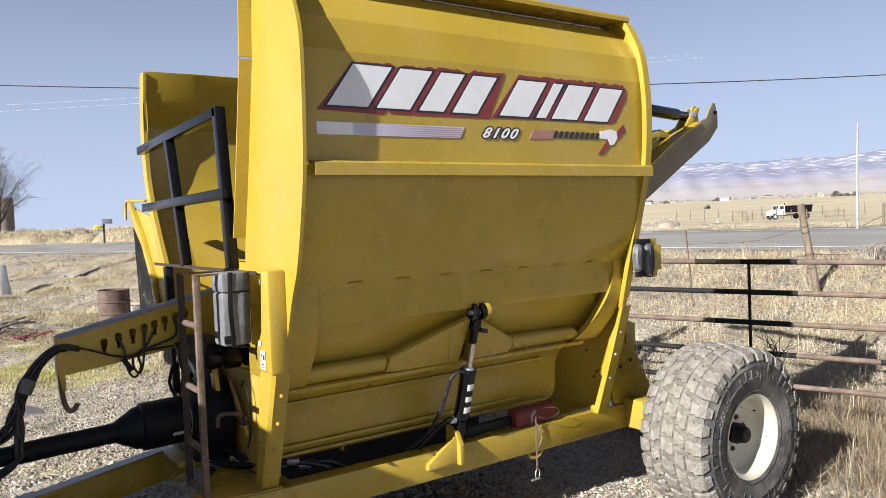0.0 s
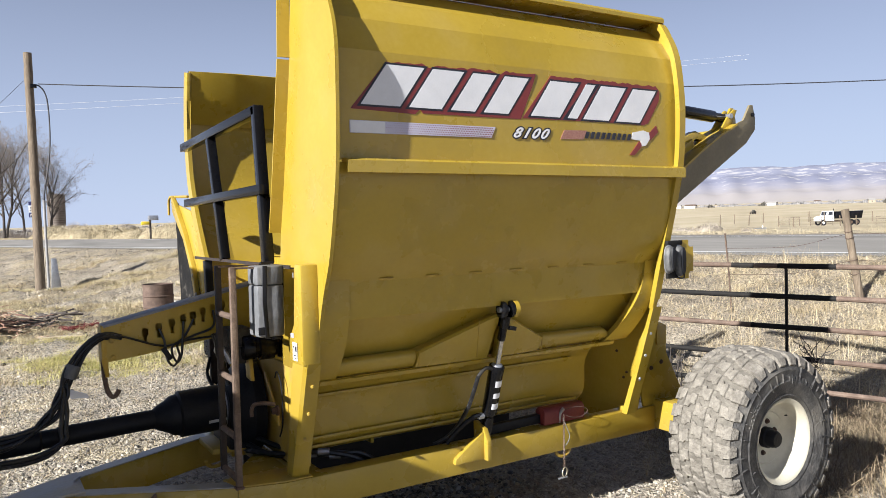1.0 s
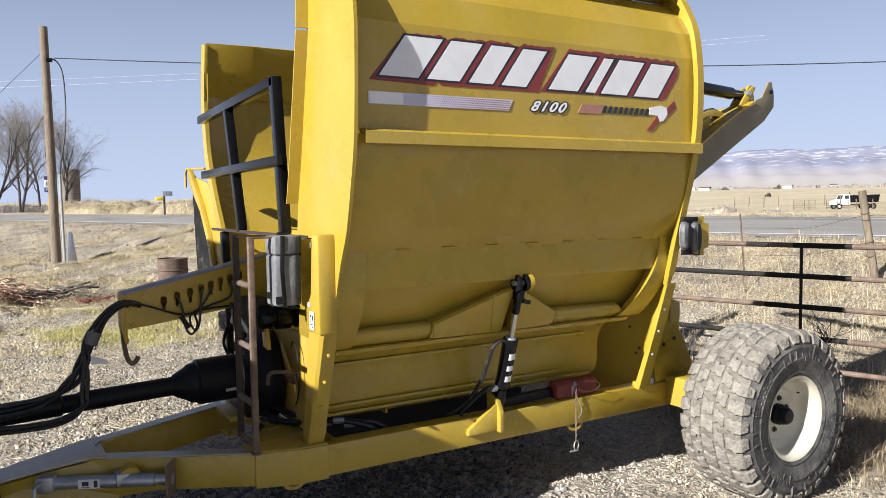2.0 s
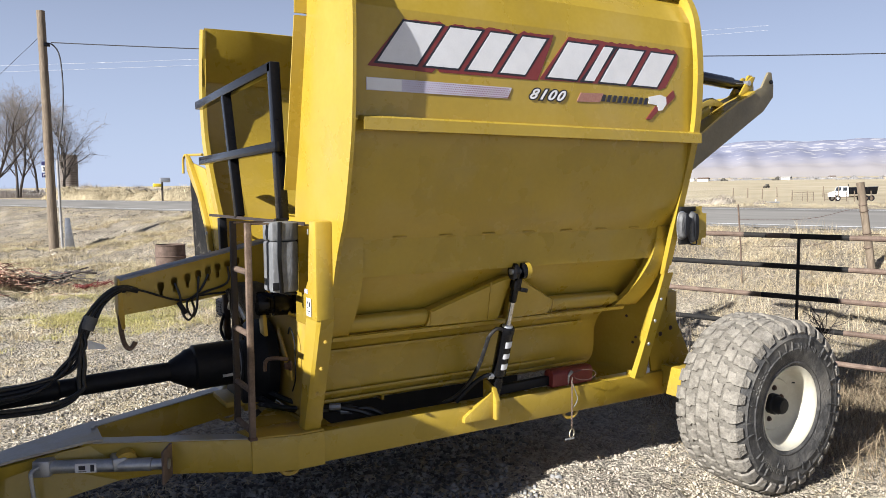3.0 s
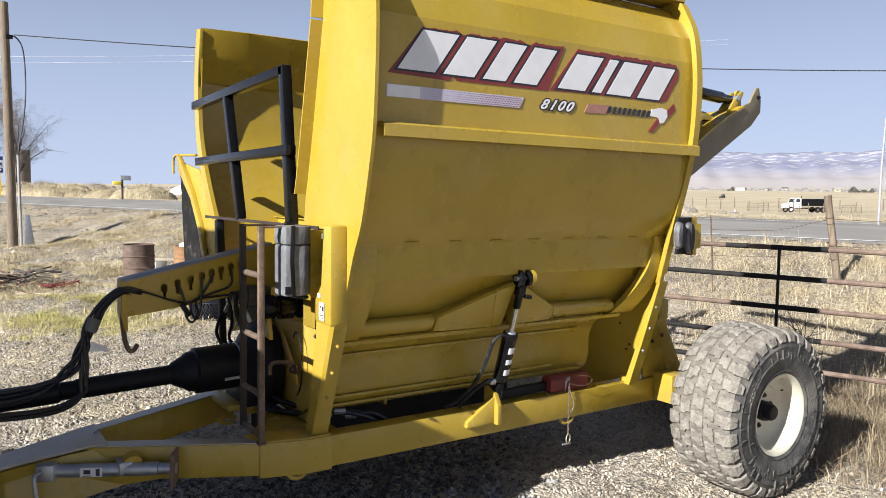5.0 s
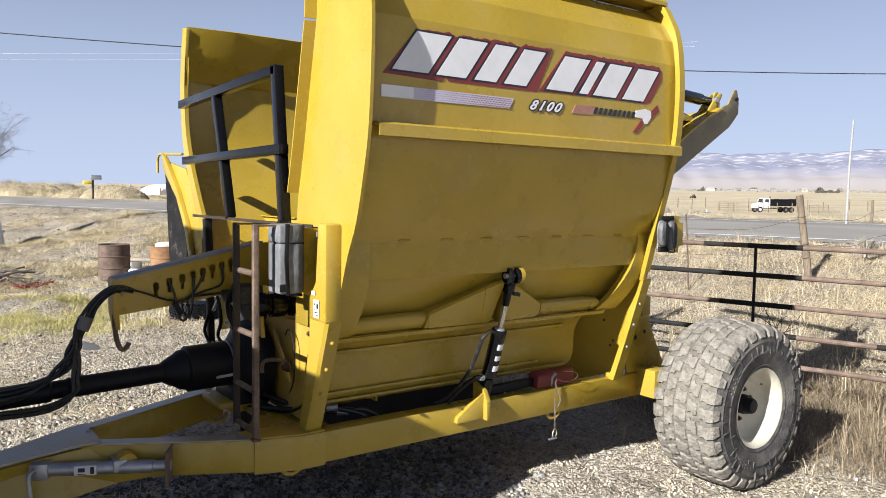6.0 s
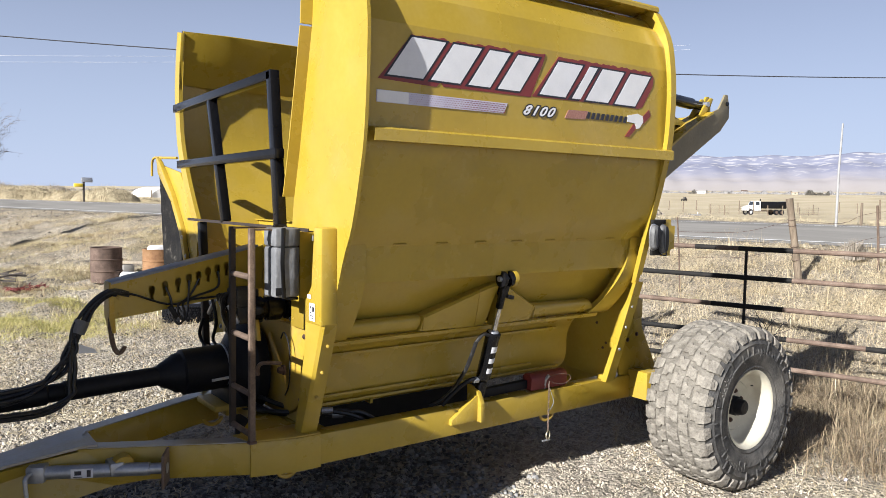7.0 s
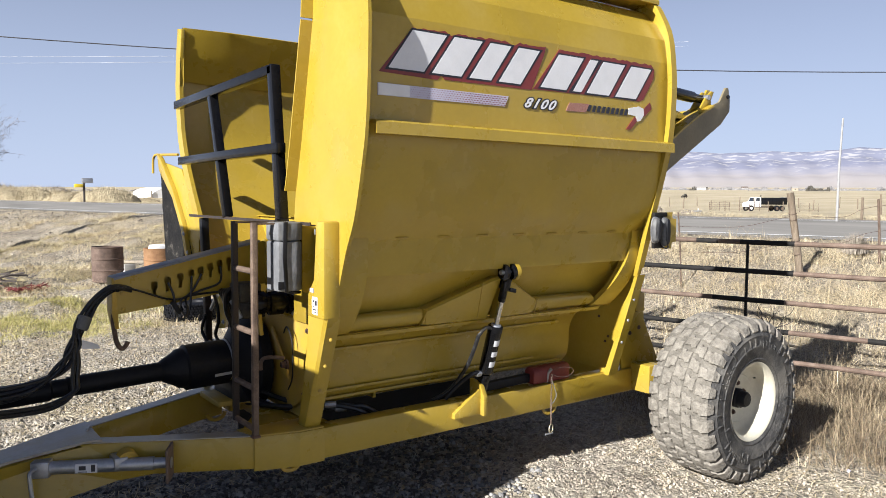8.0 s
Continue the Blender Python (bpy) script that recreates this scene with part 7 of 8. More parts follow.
def far_wheel(name, parent, at, r, w, mat, lab=""):
    bm = lathe(B(), [(r * 0.55, -w / 2), (r * 0.95, -w / 2), (r, -w * 0.3), (r, w * 0.3), (r * 0.95, w / 2), (r * 0.55, w / 2)], Matrix.Translation(at) @ Matrix.Rotation(radians(90), 4, "X"), 20)
    wh = part(name, bm, RUBBER, parent)
    part("wheel_disc", lathe(B(), [(0, -w * 0.35), (r * 0.3, -w * 0.4), (r * 0.56, -w * 0.3), (r * 0.56, w * 0.3), (0, w * 0.35)], Matrix.Translation(at) @ Matrix.Rotation(radians(90), 4, "X"), 16), mat, wh)


def dump_truck():
    x, y = 106.4, 62.9
    ob = empty("dump_truck", (x, y, gz(x, y)), "old white farm truck with a black dump box", "truck")
    ob.rotation_euler = (0, 0, radians(-30.5))
    ob.scale = (0.82, 0.82, 0.85)
    # local x runs from nose (negative) to tail
    bm = prism(B(), [(-3.6, 0.75), (-3.6, 1.35), (-3.3, 1.55), (-2.35, 1.65), (-2.1, 2.45), (-1.0, 2.5), (-0.9, 0.75)], "y", -1.0, 1.0, 0.06)
    part("cab", bm, WHITEPAINT, ob)
    part("windscreen", prism(B(), [(-2.33, 1.72), (-2.13, 2.36), (-2.15, 2.37), (-2.36, 1.73)], "y", -0.85, 0.85), GLASS, ob)
    part("side_window", prism(B(), [(-2.0, 1.75), (-1.93, 2.32), (-1.25, 2.34), (-1.22, 1.75)], "y", -1.012, -1.0), GLASS, ob)
    for u in (-3.75, -2.45):
        part("fender", box(B(), u, u + 1.0 if u < -3 else u + 0.3, -1.12, -0.98, 1.0, 1.2, 0.04), WHITEPAINT, ob)
    part("exhaust_stack", tube(B(), [(-0.85, -0.6, 1.0), (-0.85, -0.6, 2.85)], 0.08, 8), DARKSTEEL, ob)
    part("chassis", box(B(), -3.3, 3.9, -0.45, 0.45, 0.62, 0.85, 0.02), RUST, ob)
    bm = prism(B(), [(-0.7, 1.15), (-0.7, 2.35), (3.6, 2.40), (4.15, 2.45), (3.9, 1.15)], "y", -1.15, 1.15, 0.03)
    part("dump_box", bm, DARKSTEEL, ob)
    for k in range(6):
        u = -0.4 + k * 0.75
        part("box_rib", box(B(), u, u + 0.1, -1.22, -1.15, 1.15, 2.38, 0.01), DARKSTEEL, ob)
    for u in (-2.85, 2.1, 3.1):
        for v in (-0.95, 0.95):
            far_wheel("wheel", ob, (u, v, 0.5), 0.5, 0.3, WHITEPAINT if u < 0 else RUST)


dump_truck()
towing_tractor()


def far_tractor():
    x, y = 260.0, 187.3
    ob = empty("far_tractor", (x, y, gz(x, y)), "small dark tractor far out in the field", "tractor")
    ob.scale = (0.62, 0.62, 0.62)
    part("body", prism(B(), [(-1.8, 0.8), (-1.8, 1.5), (-0.2, 1.6), (0.0, 2.6), (1.4, 2.6), (1.5, 0.8)], "y", -0.7, 0.7, 0.05), EVERGREEN, ob)
    for u, r in ((-1.3, 0.55), (1.0, 0.85)):
        for v in (-0.9, 0.9):
            far_wheel("wheel", ob, (u, v, r), r, 0.4, RUSTDARK)


far_tractor()


def polar(az, d):
    a = radians(az)
    return d * math.sin(a), d * math.cos(a)


def silo():
    x, y = polar(4.85, 235)
    ob = empty("silo", (x, y, gz(x, y)), "grey concrete stave silo among bare trees", "silo")
    bm = lathe(B(), [(2.3, -1), (2.3, 11.6), (2.1, 11.7), (0, 11.9)], Matrix.Identity(4), 28)
    part("silo_wall", bm, STAVE, ob)
    for k in range(18):
        part("hoop", lathe(B(), [(2.3, 0.6 + k * 0.62), (2.33, 0.62 + k * 0.62), (2.33, 0.66 + k * 0.62), (2.3, 0.68 + k * 0.62)], Matrix.Identity(4), 28), RUSTDARK, ob)


silo()


def far_buildings():
    rng = random.Random(9)

    def house(x, y, w, d, h, roof, wall_mat, roof_mat, lab, cat, turn=0.0, grp=""):
        ob = empty(cat.replace(" ", "_"), (x, y, gz(x, y)), lab, cat, grp)
        ob.rotation_euler = (0, 0, turn)
        part("wall", box(B(), -w / 2, w / 2, -d / 2, d / 2, -0.5, h), wall_mat, ob)
        bm = prism(B(), [(-d / 2 - 0.4, h - 0.05), (0, h + roof), (d / 2 + 0.4, h - 0.05), (d / 2 + 0.4, h + 0.1), (0, h + roof + 0.15), (-d / 2 - 0.4, h + 0.1)], "x", -w / 2 - 0.3, w / 2 + 0.3)
        part("roof", bm, roof_mat, ob)
        for k in range(max(1, int(w // 4))):
            u = -w / 2 + (k + 0.5) * w / max(1, int(w // 4))
            part("window", box(B(), u - 0.5, u + 0.5, -d / 2 - 0.05, -d / 2 - 0.002, h * 0.35, h * 0.75), GLASS, ob)
    # white hoop barn on the left
    x, y = polar(16.0, 190)
    ob = empty("hoop_barn", (x, y, gz(x, y) + 0.6), "white fabric hoop barn beyond the road", "barn")
    part("cover", prism(B(), [(4.6 * math.cos(a), 2.5 * math.sin(a)) for a in np.linspace(0, math.pi, 15)], "y", -9, 9), WHITEPAINT, ob)
    part("end_post", beam(B(), (-4.6, -9.1, 0), (-4.6, -9.1, 1.6), 0.3, 0.3), GREYWOOD, ob)
    for az, d, w, wm, rm in ((47.5, 900, 16, WHITEPAINT, CONCRETE), (49.2, 960, 14, WHITEPAINT, CONCRETE), (50.1, 900, 20, WHITEPAINT, RUST), (52.0, 1100, 12, GREYWOOD, CONCRETE), (55.5, 1000, 18, WHITEPAINT, CONCRETE),
                             (61.5, 900, 10, GREYWOOD, CONCRETE), (62.8, 840, 22, GREYWOOD, CONCRETE), (68.3, 1000, 12, GREYWOOD, CONCRETE), (58.3, 1100, 12, WHITEPAINT, RUST)):
        x, y = polar(az, d)
        house(x, y, w * 0.6, 6, 2.6, 1.6, wm, rm, "low farm building far across the fields", "farm house", rng.uniform(-0.5, 0.5) - radians(50), "far farm buildings")
    # pale cars under the trees on the left
    for az, d in ((0.2, 190), (2.6, 200)):
        x, y = polar(az, d)
        ob = empty("parked_car", (x, y, gz(x, y)), "pale parked car under the bare trees", "car", "cars under the trees")
        ob.scale = (0.8, 0.8, 1.0)
        part("body", prism(B(), [(-2.1, 0.35), (-2.1, 0.85), (-1.2, 0.98), (-0.6, 1.48), (0.9, 1.48), (1.5, 0.98), (2.1, 0.9), (2.1, 0.35)], "y", -0.85, 0.85, 0.06), WHITEPAINT, ob)
        part("window", prism(B(), [(-0.98, 1.0), (-0.55, 1.40), (0.85, 1.40), (1.3, 1.0)], "y", -0.862, -0.85), GLASS, ob)
        for u in (-1.35, 1.35):
            far_wheel("wheel", ob, (u, -0.75, 0.33), 0.33, 0.22, GALV)


far_buildings()

# ---- yard clutter ----


def drum(name, x, y, mat, lab, full):
    z = gz(x, y)
    prof = [(0.0, 0.02), (0.285, 0.0), (0.292, 0.012), (0.285, 0.03), (0.283, 0.27), (0.295, 0.285), (0.295, 0.30), (0.283, 0.315), (0.283, 0.56), (0.295, 0.575), (0.295, 0.59), (0.283, 0.605), (0.283, 0.85), (0.292, 0.865), (0.290, 0.885),
            (0.276, 0.885), (0.272, 0.85), (0.272, 0.06), (0, 0.05)]
    bm = lathe(B(), prof, Matrix.Identity(4), 32)
    for v in bm.verts:
        k = noise.noise(v.co * 3 + Vector((x, y, 0)))
        v.co.x += 0.012 * k
        v.co.y += 0.012 * noise.noise(v.co * 3 + Vector((y, x, 4)))
    for v in bm.verts:
        v.co = Vector((v.co.x * 0.92, v.co.y * 0.92, v.co.z * 0.70))
    ob = empty(name, (x, y, z), lab, "oil drum", "drums in the yard")
    part("drum_shell", bm, mat, ob)
    if full:
        part("white_sack", box(B(), -0.16, 0.16, -0.15, 0.16, 0.38, 0.68, 0.06), WHITEPAINT, ob)


drum("oil_drum", 2.69, 14.35, DRUM, "rusty brown open steel drum standing on dirt", False)
drum("oil_drum", 3.52, 14.15, DRUM2, "orange-rust steel drum filled with white rubbish", True)


def clutter():
    rng = random.Random(31)
    for x, y, sx, sy, sz in ((3.02, 14.1, 0.34, 0.25, 0.30), (3.22, 14.25, 0.25, 0.22, 0.22)):
        bm = box(B(), -sx / 2, sx / 2, -sy / 2, sy / 2, 0, sz, 0.05)
        bmesh.ops.subdivide_edges(bm, edges=bm.edges[:], cuts=2)
        for v in bm.verts:
            v.co += Vector((noise.noise(v.co * 7 + Vector((x, 0, 0))), noise.noise(v.co * 7 + Vector((0, x, 0))), noise.noise(v.co * 7 + Vector((0, 0, x))))) * 0.035
        thing("feed_sack", bm, WHITEPAINT, "crumpled white feed sack on the ground", "sack", (x, y, gz(x, y) - 0.02), group="white sacks by the drums")
    bm = box(B(), -0.55, 0.55, -0.09, 0.09, 0.0, 0.045, 0.005, pose(0, 0, 0, 0, 0, -28))
    thing("plank", bm, GREYWOOD, "pale weathered plank lying by the drums", "plank", (3.45, 14.9, gz(3.45, 14.9) + 0.20))
    bm = box(B(), -0.10, 0.10, -0.10, 0.10, 0, 0.21, 0.01)
    thing("block", bm, CONCRETE, "grey concrete block under the plank", "concrete block", (3.2, 14.98, gz(3.2, 14.98) - 0.01))
    bm = box(B(), -0.10, 0.10, -0.10, 0.10, 0, 0.21, 0.01)
    thing("block", bm, CONCRETE, "grey concrete block under the plank", "concrete block", (3.75, 14.8, gz(3.75, 14.8) - 0.01))
    # old knobbly tyre lying flat in the yard
    tb = lathe(B(), [(0.20, 0.03), (0.25, 0.0), (0.31, 0.02), (0.325, 0.06), (0.325, 0.19), (0.31, 0.24), (0.25, 0.26), (0.20, 0.235), (0.18, 0.20), (0.27, 0.18), (0.27, 0.08), (0.18, 0.06)], Matrix.Identity(4), 40)
    for row in range(7):
        for k in range(52):
            a = 2 * math.pi * (k + 0.5 * (row % 2) + rng.uniform(-0.15, 0.15)) / 52
            z = 0.03 + row * 0.033
            box(tb, 0.315, 0.345 + rng.uniform(-0.006, 0.004), -0.012, 0.012, z - 0.010, z + 0.010, 0.0, Matrix.Rotation(a, 4, "Z"))
    thing("old_tyre", tb, RUBBER, "black old knobbly tyre lying flat on the dirt", "tyre", (2.72, 9.95, gz(2.72, 9.95) - 0.02), smooth=25)
    # white board behind the drawbar, pale weed by the wheel, blue scrap in the grass
    bm = prism(B(), [(-0.12, 0.18), (0.10, -0.21), (0.20, -0.17), (-0.02, 0.24)], "z", 0.0, 0.02, 0.003)
    thing("board", bm, WHITEPAINT, "small white painted board lying on the dirt", "board", (1.51, 6.85, gz(1.51, 6.85) + 0.012))
    bm = B()
    for k in range(9):
        a = k * 0.7
        tube(bm, smooth_line([(0, 0, -0.02), (0.015 * math.cos(a), 0.015 * math.sin(a), 0.07), (0.045 * math.cos(a), 0.045 * math.sin(a), 0.13 + 0.012 * k), (0.06 * math.cos(a + 0.6), 0.06 * math.sin(a + 0.6), 0.15 + 0.012 * k)], 3), 0.0022, 4)
    bmesh.ops.scale(bm, vec=(0.55, 0.55, 0.6), verts=bm.verts)
    thing("pale_weed", bm, STRAW, "small pale dry weed standing beside the wheel", "weed", (3.61, 3.53, gz(3.61, 3.53)))
    bm = box(B(), -0.013, 0.013, -0.008, 0.008, 0.0, 0.02, 0.004, pose(0, 0, 0, 20, 15, 40))
    thing("plastic_scrap", bm, LILAC, "tiny lilac plastic scrap in dry grass", "litter", (4.17, 2.22, gz(4.17, 2.22) + 0.015))
    # heap of orange and straw-coloured baling twine
    cx, cy = -0.25, 14.0
    bm = B()
    for i in range(420):
        a, r = rng.uniform(0, 6.28), abs(rng.gauss(0, 0.42))
        x, y = cx + 1.35 * r * math.cos(a), cy + 0.9 * r * math.sin(a)
        z = gz(x, y) + 0.42 * math.exp(-r * r * 1.9) * rng.uniform(0.2, 1)
        pts, p, d = [], Vector((x, y, z)), rng.uniform(0, 6.28)
        for k in range(6):
            pts.append(tuple(p))
            d += rng.uniform(-1.0, 1.0)
            p = p + Vector((math.cos(d) * 0.11, math.sin(d) * 0.11, rng.uniform(-0.05, 0.045)))
            p.z = max(p.z, gz(p.x, p.y) + 0.01)
        tube(bm, pts, 0.007, 3)
    tagged(mesh_object("twine_heap", bm, TWINE, smooth=0), "tangled heap of orange baling twine on the ground", "twine", kind="stuff")
    bm = B()
    for i in range(60):
        x, y = 1.25 + rng.gauss(0, 0.14), 13.45 + rng.gauss(0, 0.10)
        p, d, pts = Vector((x, y, gz(x, y) + rng.uniform(0.01, 0.10))), rng.uniform(0, 6.28), []
        for k in range(5):
            pts.append(tuple(p))
            d += rng.uniform(-1, 1)
            p = p + Vector((math.cos(d) * 0.06, math.sin(d) * 0.06, rng.uniform(-0.03, 0.03)))
        tube(bm, pts, 0.008, 3)
    tagged(mesh_object("red_twine", bm, RED, smooth=0), "small tangle of red twine on the ground", "twine", kind="stuff")
    bm = B()
    for i in range(70):
        x, y = 0.75 + rng.gauss(0, 0.35), 14.5 + rng.gauss(0, 0.35)
        a = rng.uniform(0, 6.28)
        L = rng.uniform(0.15, 0.5)
        z = gz(x, y) + rng.uniform(0.0, 0.18)
        tube(bm, [(x, y, z), (x + L * math.cos(a), y + L * math.sin(a), z + rng.uniform(-0.05, 0.12))], rng.uniform(0.008, 0.02), 5)
    tagged(mesh_object("stick_heap", bm, BARK, smooth=0), "heap of dark sticks beside the twine", "sticks", kind="stuff")
    for x, y, L, a in ((1.0, 13.1, 0.75, -0.5), (0.85, 12.85, 0.5, -0.7)):
        bm = beam(B(), (-L / 2 * math.cos(a), -L / 2 * math.sin(a), 0.05), (L / 2 * math.cos(a), L / 2 * math.sin(a), 0.06), 0.06, 0.03, 0.004)
        thing("board", bm, GREYWOOD, "short pale board lying on the dirt", "board", (x, y, gz(x, y) - 0.02), group="boards by the twine heap")


clutter()

# ---- bare trees and brush ----


def limb_mesh(segs, sides):
    """Tapered tubes for many straight branch pieces (p, q, r0, r1)."""
    P = np.array([s[0] for s in segs], float)
    Q = np.array([s[1] for s in segs], float)
    r0 = np.array([s[2] for s in segs], float)
    r1 = np.array([s[3] for s in segs], float)
    d = Q - P
    d /= np.linalg.norm(d, axis=1)[:, None] + 1e-9
    ref = np.where(np.abs(d[:, 2:3]) < 0.9, np.array([[0, 0, 1.0]]), np.array([[1.0, 0, 0]]))
    a = np.cross(d, ref)
    a /= np.linalg.norm(a, axis=1)[:, None]
    b = np.cross(a, d)
    ang = 2 * np.pi * np.arange(sides) / sides
    off = a[:, None, :] * np.cos(ang)[None, :, None] + b[:, None, :] * np.sin(ang)[None, :, None]
    V = np.concatenate([P[:, None, :] + off * r0[:, None, None], Q[:, None, :] + off * r1[:, None, None]], 1)
    n = len(segs)
    base = (np.arange(n) * 2 * sides)[:, None, None]
    k = np.arange(sides)
    f = np.stack([k, (k + 1) % sides, (k + 1) % sides + sides, k + sides], -1)[None]
    return V.reshape(-1, 3), (base + f).reshape(-1, 4)


def bare_tree(x, y, h, spread, seed, trunks=1, lab="tall bare winter cottonwood tree"):
    rng = random.Random(seed)
    big, small = [], []

    def grow(p, d, L, r, level):
        n = (7, 5, 4, 3, 2)[level]
        q = p
        rise = (0.03, 0.06, 0.03, 0.0, -0.03)[level]
        for i in range(n):
            d = (d + Vector((rng.gauss(0, 0.10), rng.gauss(0, 0.10), rng.gauss(0, 0.06) + rise))).normalized()
            e = q + d * L / n
            ra, rb = r * (1 - 0.6 * i / n), r * (1 - 0.6 * (i + 1) / n)
            (big if level < 2 else small).append((tuple(q), tuple(e), max(ra, 0.010), max(rb, 0.007)))
            q = e
            if level == 4 or (level == 0 and i < 1):
                continue
            for k in range((2, 2, 1, 1)[level] if rng.random() < (0.9, 0.6, 0.95, 0.9)[level] else (1, 1, 2, 0)[level]):
                side = Vector((rng.gauss(0, 1), rng.gauss(0, 1), rng.gauss(0.1, 0.4))).normalized()
                nd = (d * 0.8 + side * spread * (0.8 + 0.15 * level)).normalized()
                size = rng.uniform(0.40, 0.58) * (1.15 - 0.6 * i / n) if level == 0 else rng.uniform(0.36, 0.62)
                grow(q, nd, L * size, rb * rng.uniform(0.40, 0.6), level + 1)
    ob = empty("bare_tree", (x, y, gz(x, y)), lab, "tree", "bare trees beyond the road")
    for t in range(trunks):
        lean = Vector((rng.gauss(0, 0.16), rng.gauss(0, 0.1), 1)).normalized()
        grow(Vector((rng.uniform(-0.5, 0.5) * (trunks > 1), rng.uniform(-0.5, 0.5) * (trunks > 1), -0.3)), lean, h * 0.86, 0.0165 * h, 0)
    V, F = limb_mesh(big, 6)
    t = raw_mesh("trunk", V, F, BARK, True)
    t.parent = ob
    V, F = limb_mesh(small, 3)
    c = raw_mesh("crown", V, F, TWIG)
    c.parent = ob


for az, d, h, sp, seed, tr in ((-1.8, 92, 10.6, 0.62, 1, 2), (0.3, 94, 10.8, 0.60, 2, 2), (1.8, 98, 10.8, 0.60, 3, 2), (-0.7, 104, 11.2, 0.62, 8, 1), (2.9, 106, 10.4, 0.65, 9, 1), (4.3, 94, 9.4, 0.9, 14, 2), (-4.5, 97, 10.6, 0.6, 6, 1)):
    tx, ty = polar(az, d)
    bare_tree(tx, ty, h, sp, seed, tr)


def blades(name, pts, heights, widths, lean, mat, label, category, seed=1, bend=0.5, kind="stuff"):
    """Curved grass blades at the given ground points."""
    r = np.random.RandomState(seed)
    n = len(pts)
    a = r.uniform(0, 2 * np.pi, n)
    l = np.abs(r.normal(0, lean, n))
    dirx, diry = np.cos(a) * l, np.sin(a) * l
    w = r.uniform(0, 2 * np.pi, n)
    wx, wy = np.cos(w) * widths / 2, np.sin(w) * widths / 2
    P = np.asarray(pts, float)
    h = heights
    mid = P + np.stack([dirx * h * 0.35, diry * h * 0.35, h * 0.58], -1)
    tip = P + np.stack([dirx * h * (0.8 + bend), diry * h * (0.8 + bend), h * np.clip(1 - 0.4 * l * l, 0.25, 1)], -1)
    side = np.stack([wx, wy, np.zeros(n)], -1)
    V = np.stack([P - side, P + side, mid + side * 0.75, mid - side * 0.75, tip + side * 0.12, tip - side * 0.12], 1).reshape(-1, 3)
    b = (np.arange(n) * 6)[:, None]
    F = np.concatenate([b + np.array([[0, 1, 2, 3]]), b + np.array([[3, 2, 4, 5]])], 1).reshape(-1, 4)
    return tagged(raw_mesh(name, V, F, mat), label, category, kind=kind)


def scatter(n, x0, x1, y0, y1, seed, keep=None, clump=0.0, per=1):
    """Random ground points, in clumps when per > 1."""
    r = np.random.RandomState(seed)
    x, y = r.uniform(x0, x1, n), r.uniform(y0, y1, n)
    if keep is not None:
        ok = keep(x, y, r)
        x, y = x[ok], y[ok]
    if per > 1:
        x = np.repeat(x, per) + r.normal(0, clump, len(x) * per)
        y = np.repeat(y, per) + r.normal(0, clump, len(y) * per)
    return np.stack([x, y, terrain(x, y) + rough(x, y) - 0.01], -1)


def field(x, y, f, k):
    return 0.5 + 0.5 * (0.6 * wave(x, y, f, k) + 0.4 * wave(x, y, f * 2.3, k + 3))


def across(x, y):
    return RN[0] * x + RN[1] * y


def in_machine(x, y):
    return (x > 0.2) & (x < 3.9) & (y > 2.4) & (y < 5.6)


rs = np.random.RandomState(77)
# thick dry grass on the gate side
p = scatter(13500, 3.9, 13.5, -1.5, 10.5, 41, lambda x, y, r: (across(x, y) < 12.6) & ~in_machine(x, y) & (r.uniform(size=x.size) < ease(3.7, 5.4, x + 0.25 * (y - 3)) * (0.35 + 0.65 * field(x, y, 1.7, 2))), 0.05, 13)
blades("dry_grass", p, rs.uniform(0.03, 0.14, len(p)), rs.uniform(0.002, 0.0045, len(p)), 1.3, STRAW, "thick dry straw-coloured grass round the gate", "grass", 5, 0.7)
# tall stems near the gate
p = scatter(200, 4.6, 10.5, -0.6, 7.0, 43, lambda x, y, r: (across(x, y) < 12) & (r.uniform(size=x.size) < field(x, y, 2.3, 5)), 0.06, 9)
blades("tall_dry_stems", p, rs.uniform(0.20, 0.50, len(p)), rs.uniform(0.003, 0.006, len(p)), 0.45, STRAW, "taller pale dry stems among the grass", "grass", 6, 0.3)
# dead weeds behind the wheel and by the gate
p = scatter(120, 4.2, 6.6, 1.9, 4.6, 44, lambda x, y, r: ~in_machine(x, y), 0.10, 70)
blades("dead_weeds", p, rs.uniform(0.06, 0.30, len(p)), rs.uniform(0.003, 0.006, len(p)), 1.3, WEED, "tangled brown dead weeds under the gate", "weeds", 7, 0.6)
# sparse verge grass behind the machine and on the bank
p = scatter(8200, -3.0, 9.0, 9.5, 26.0, 45, lambda x, y, r: (across(x, y) < 12.8) & (r.uniform(size=x.size) < 0.02 + 0.98 * ease(0.52, 0.74, field(x, y, 1.1, 1))), 0.08, 20)
blades("verge_grass", p, rs.uniform(0.04, 0.15, len(p)), rs.uniform(0.004, 0.008, len(p)), 1.1, STRAW, "sparse dry grass tufts on the dirt bank", "grass", 8, 0.7)
p = scatter(7000, 4.0, 14.0, 8.5, 20.0, 46, lambda x, y, r: (across(x, y) < 13.0) & (across(x, y) > 7) & (r.uniform(size=x.size) < 0.25 + 0.75 * field(x, y, 1.3, 4)), 0.07, 12)
blades("verge_grass", p, rs.uniform(0.03, 0.12, len(p)), rs.uniform(0.003, 0.007, len(p)), 1.3, STRAW, "dry grass on the verge below the road", "grass", 9, 0.7)
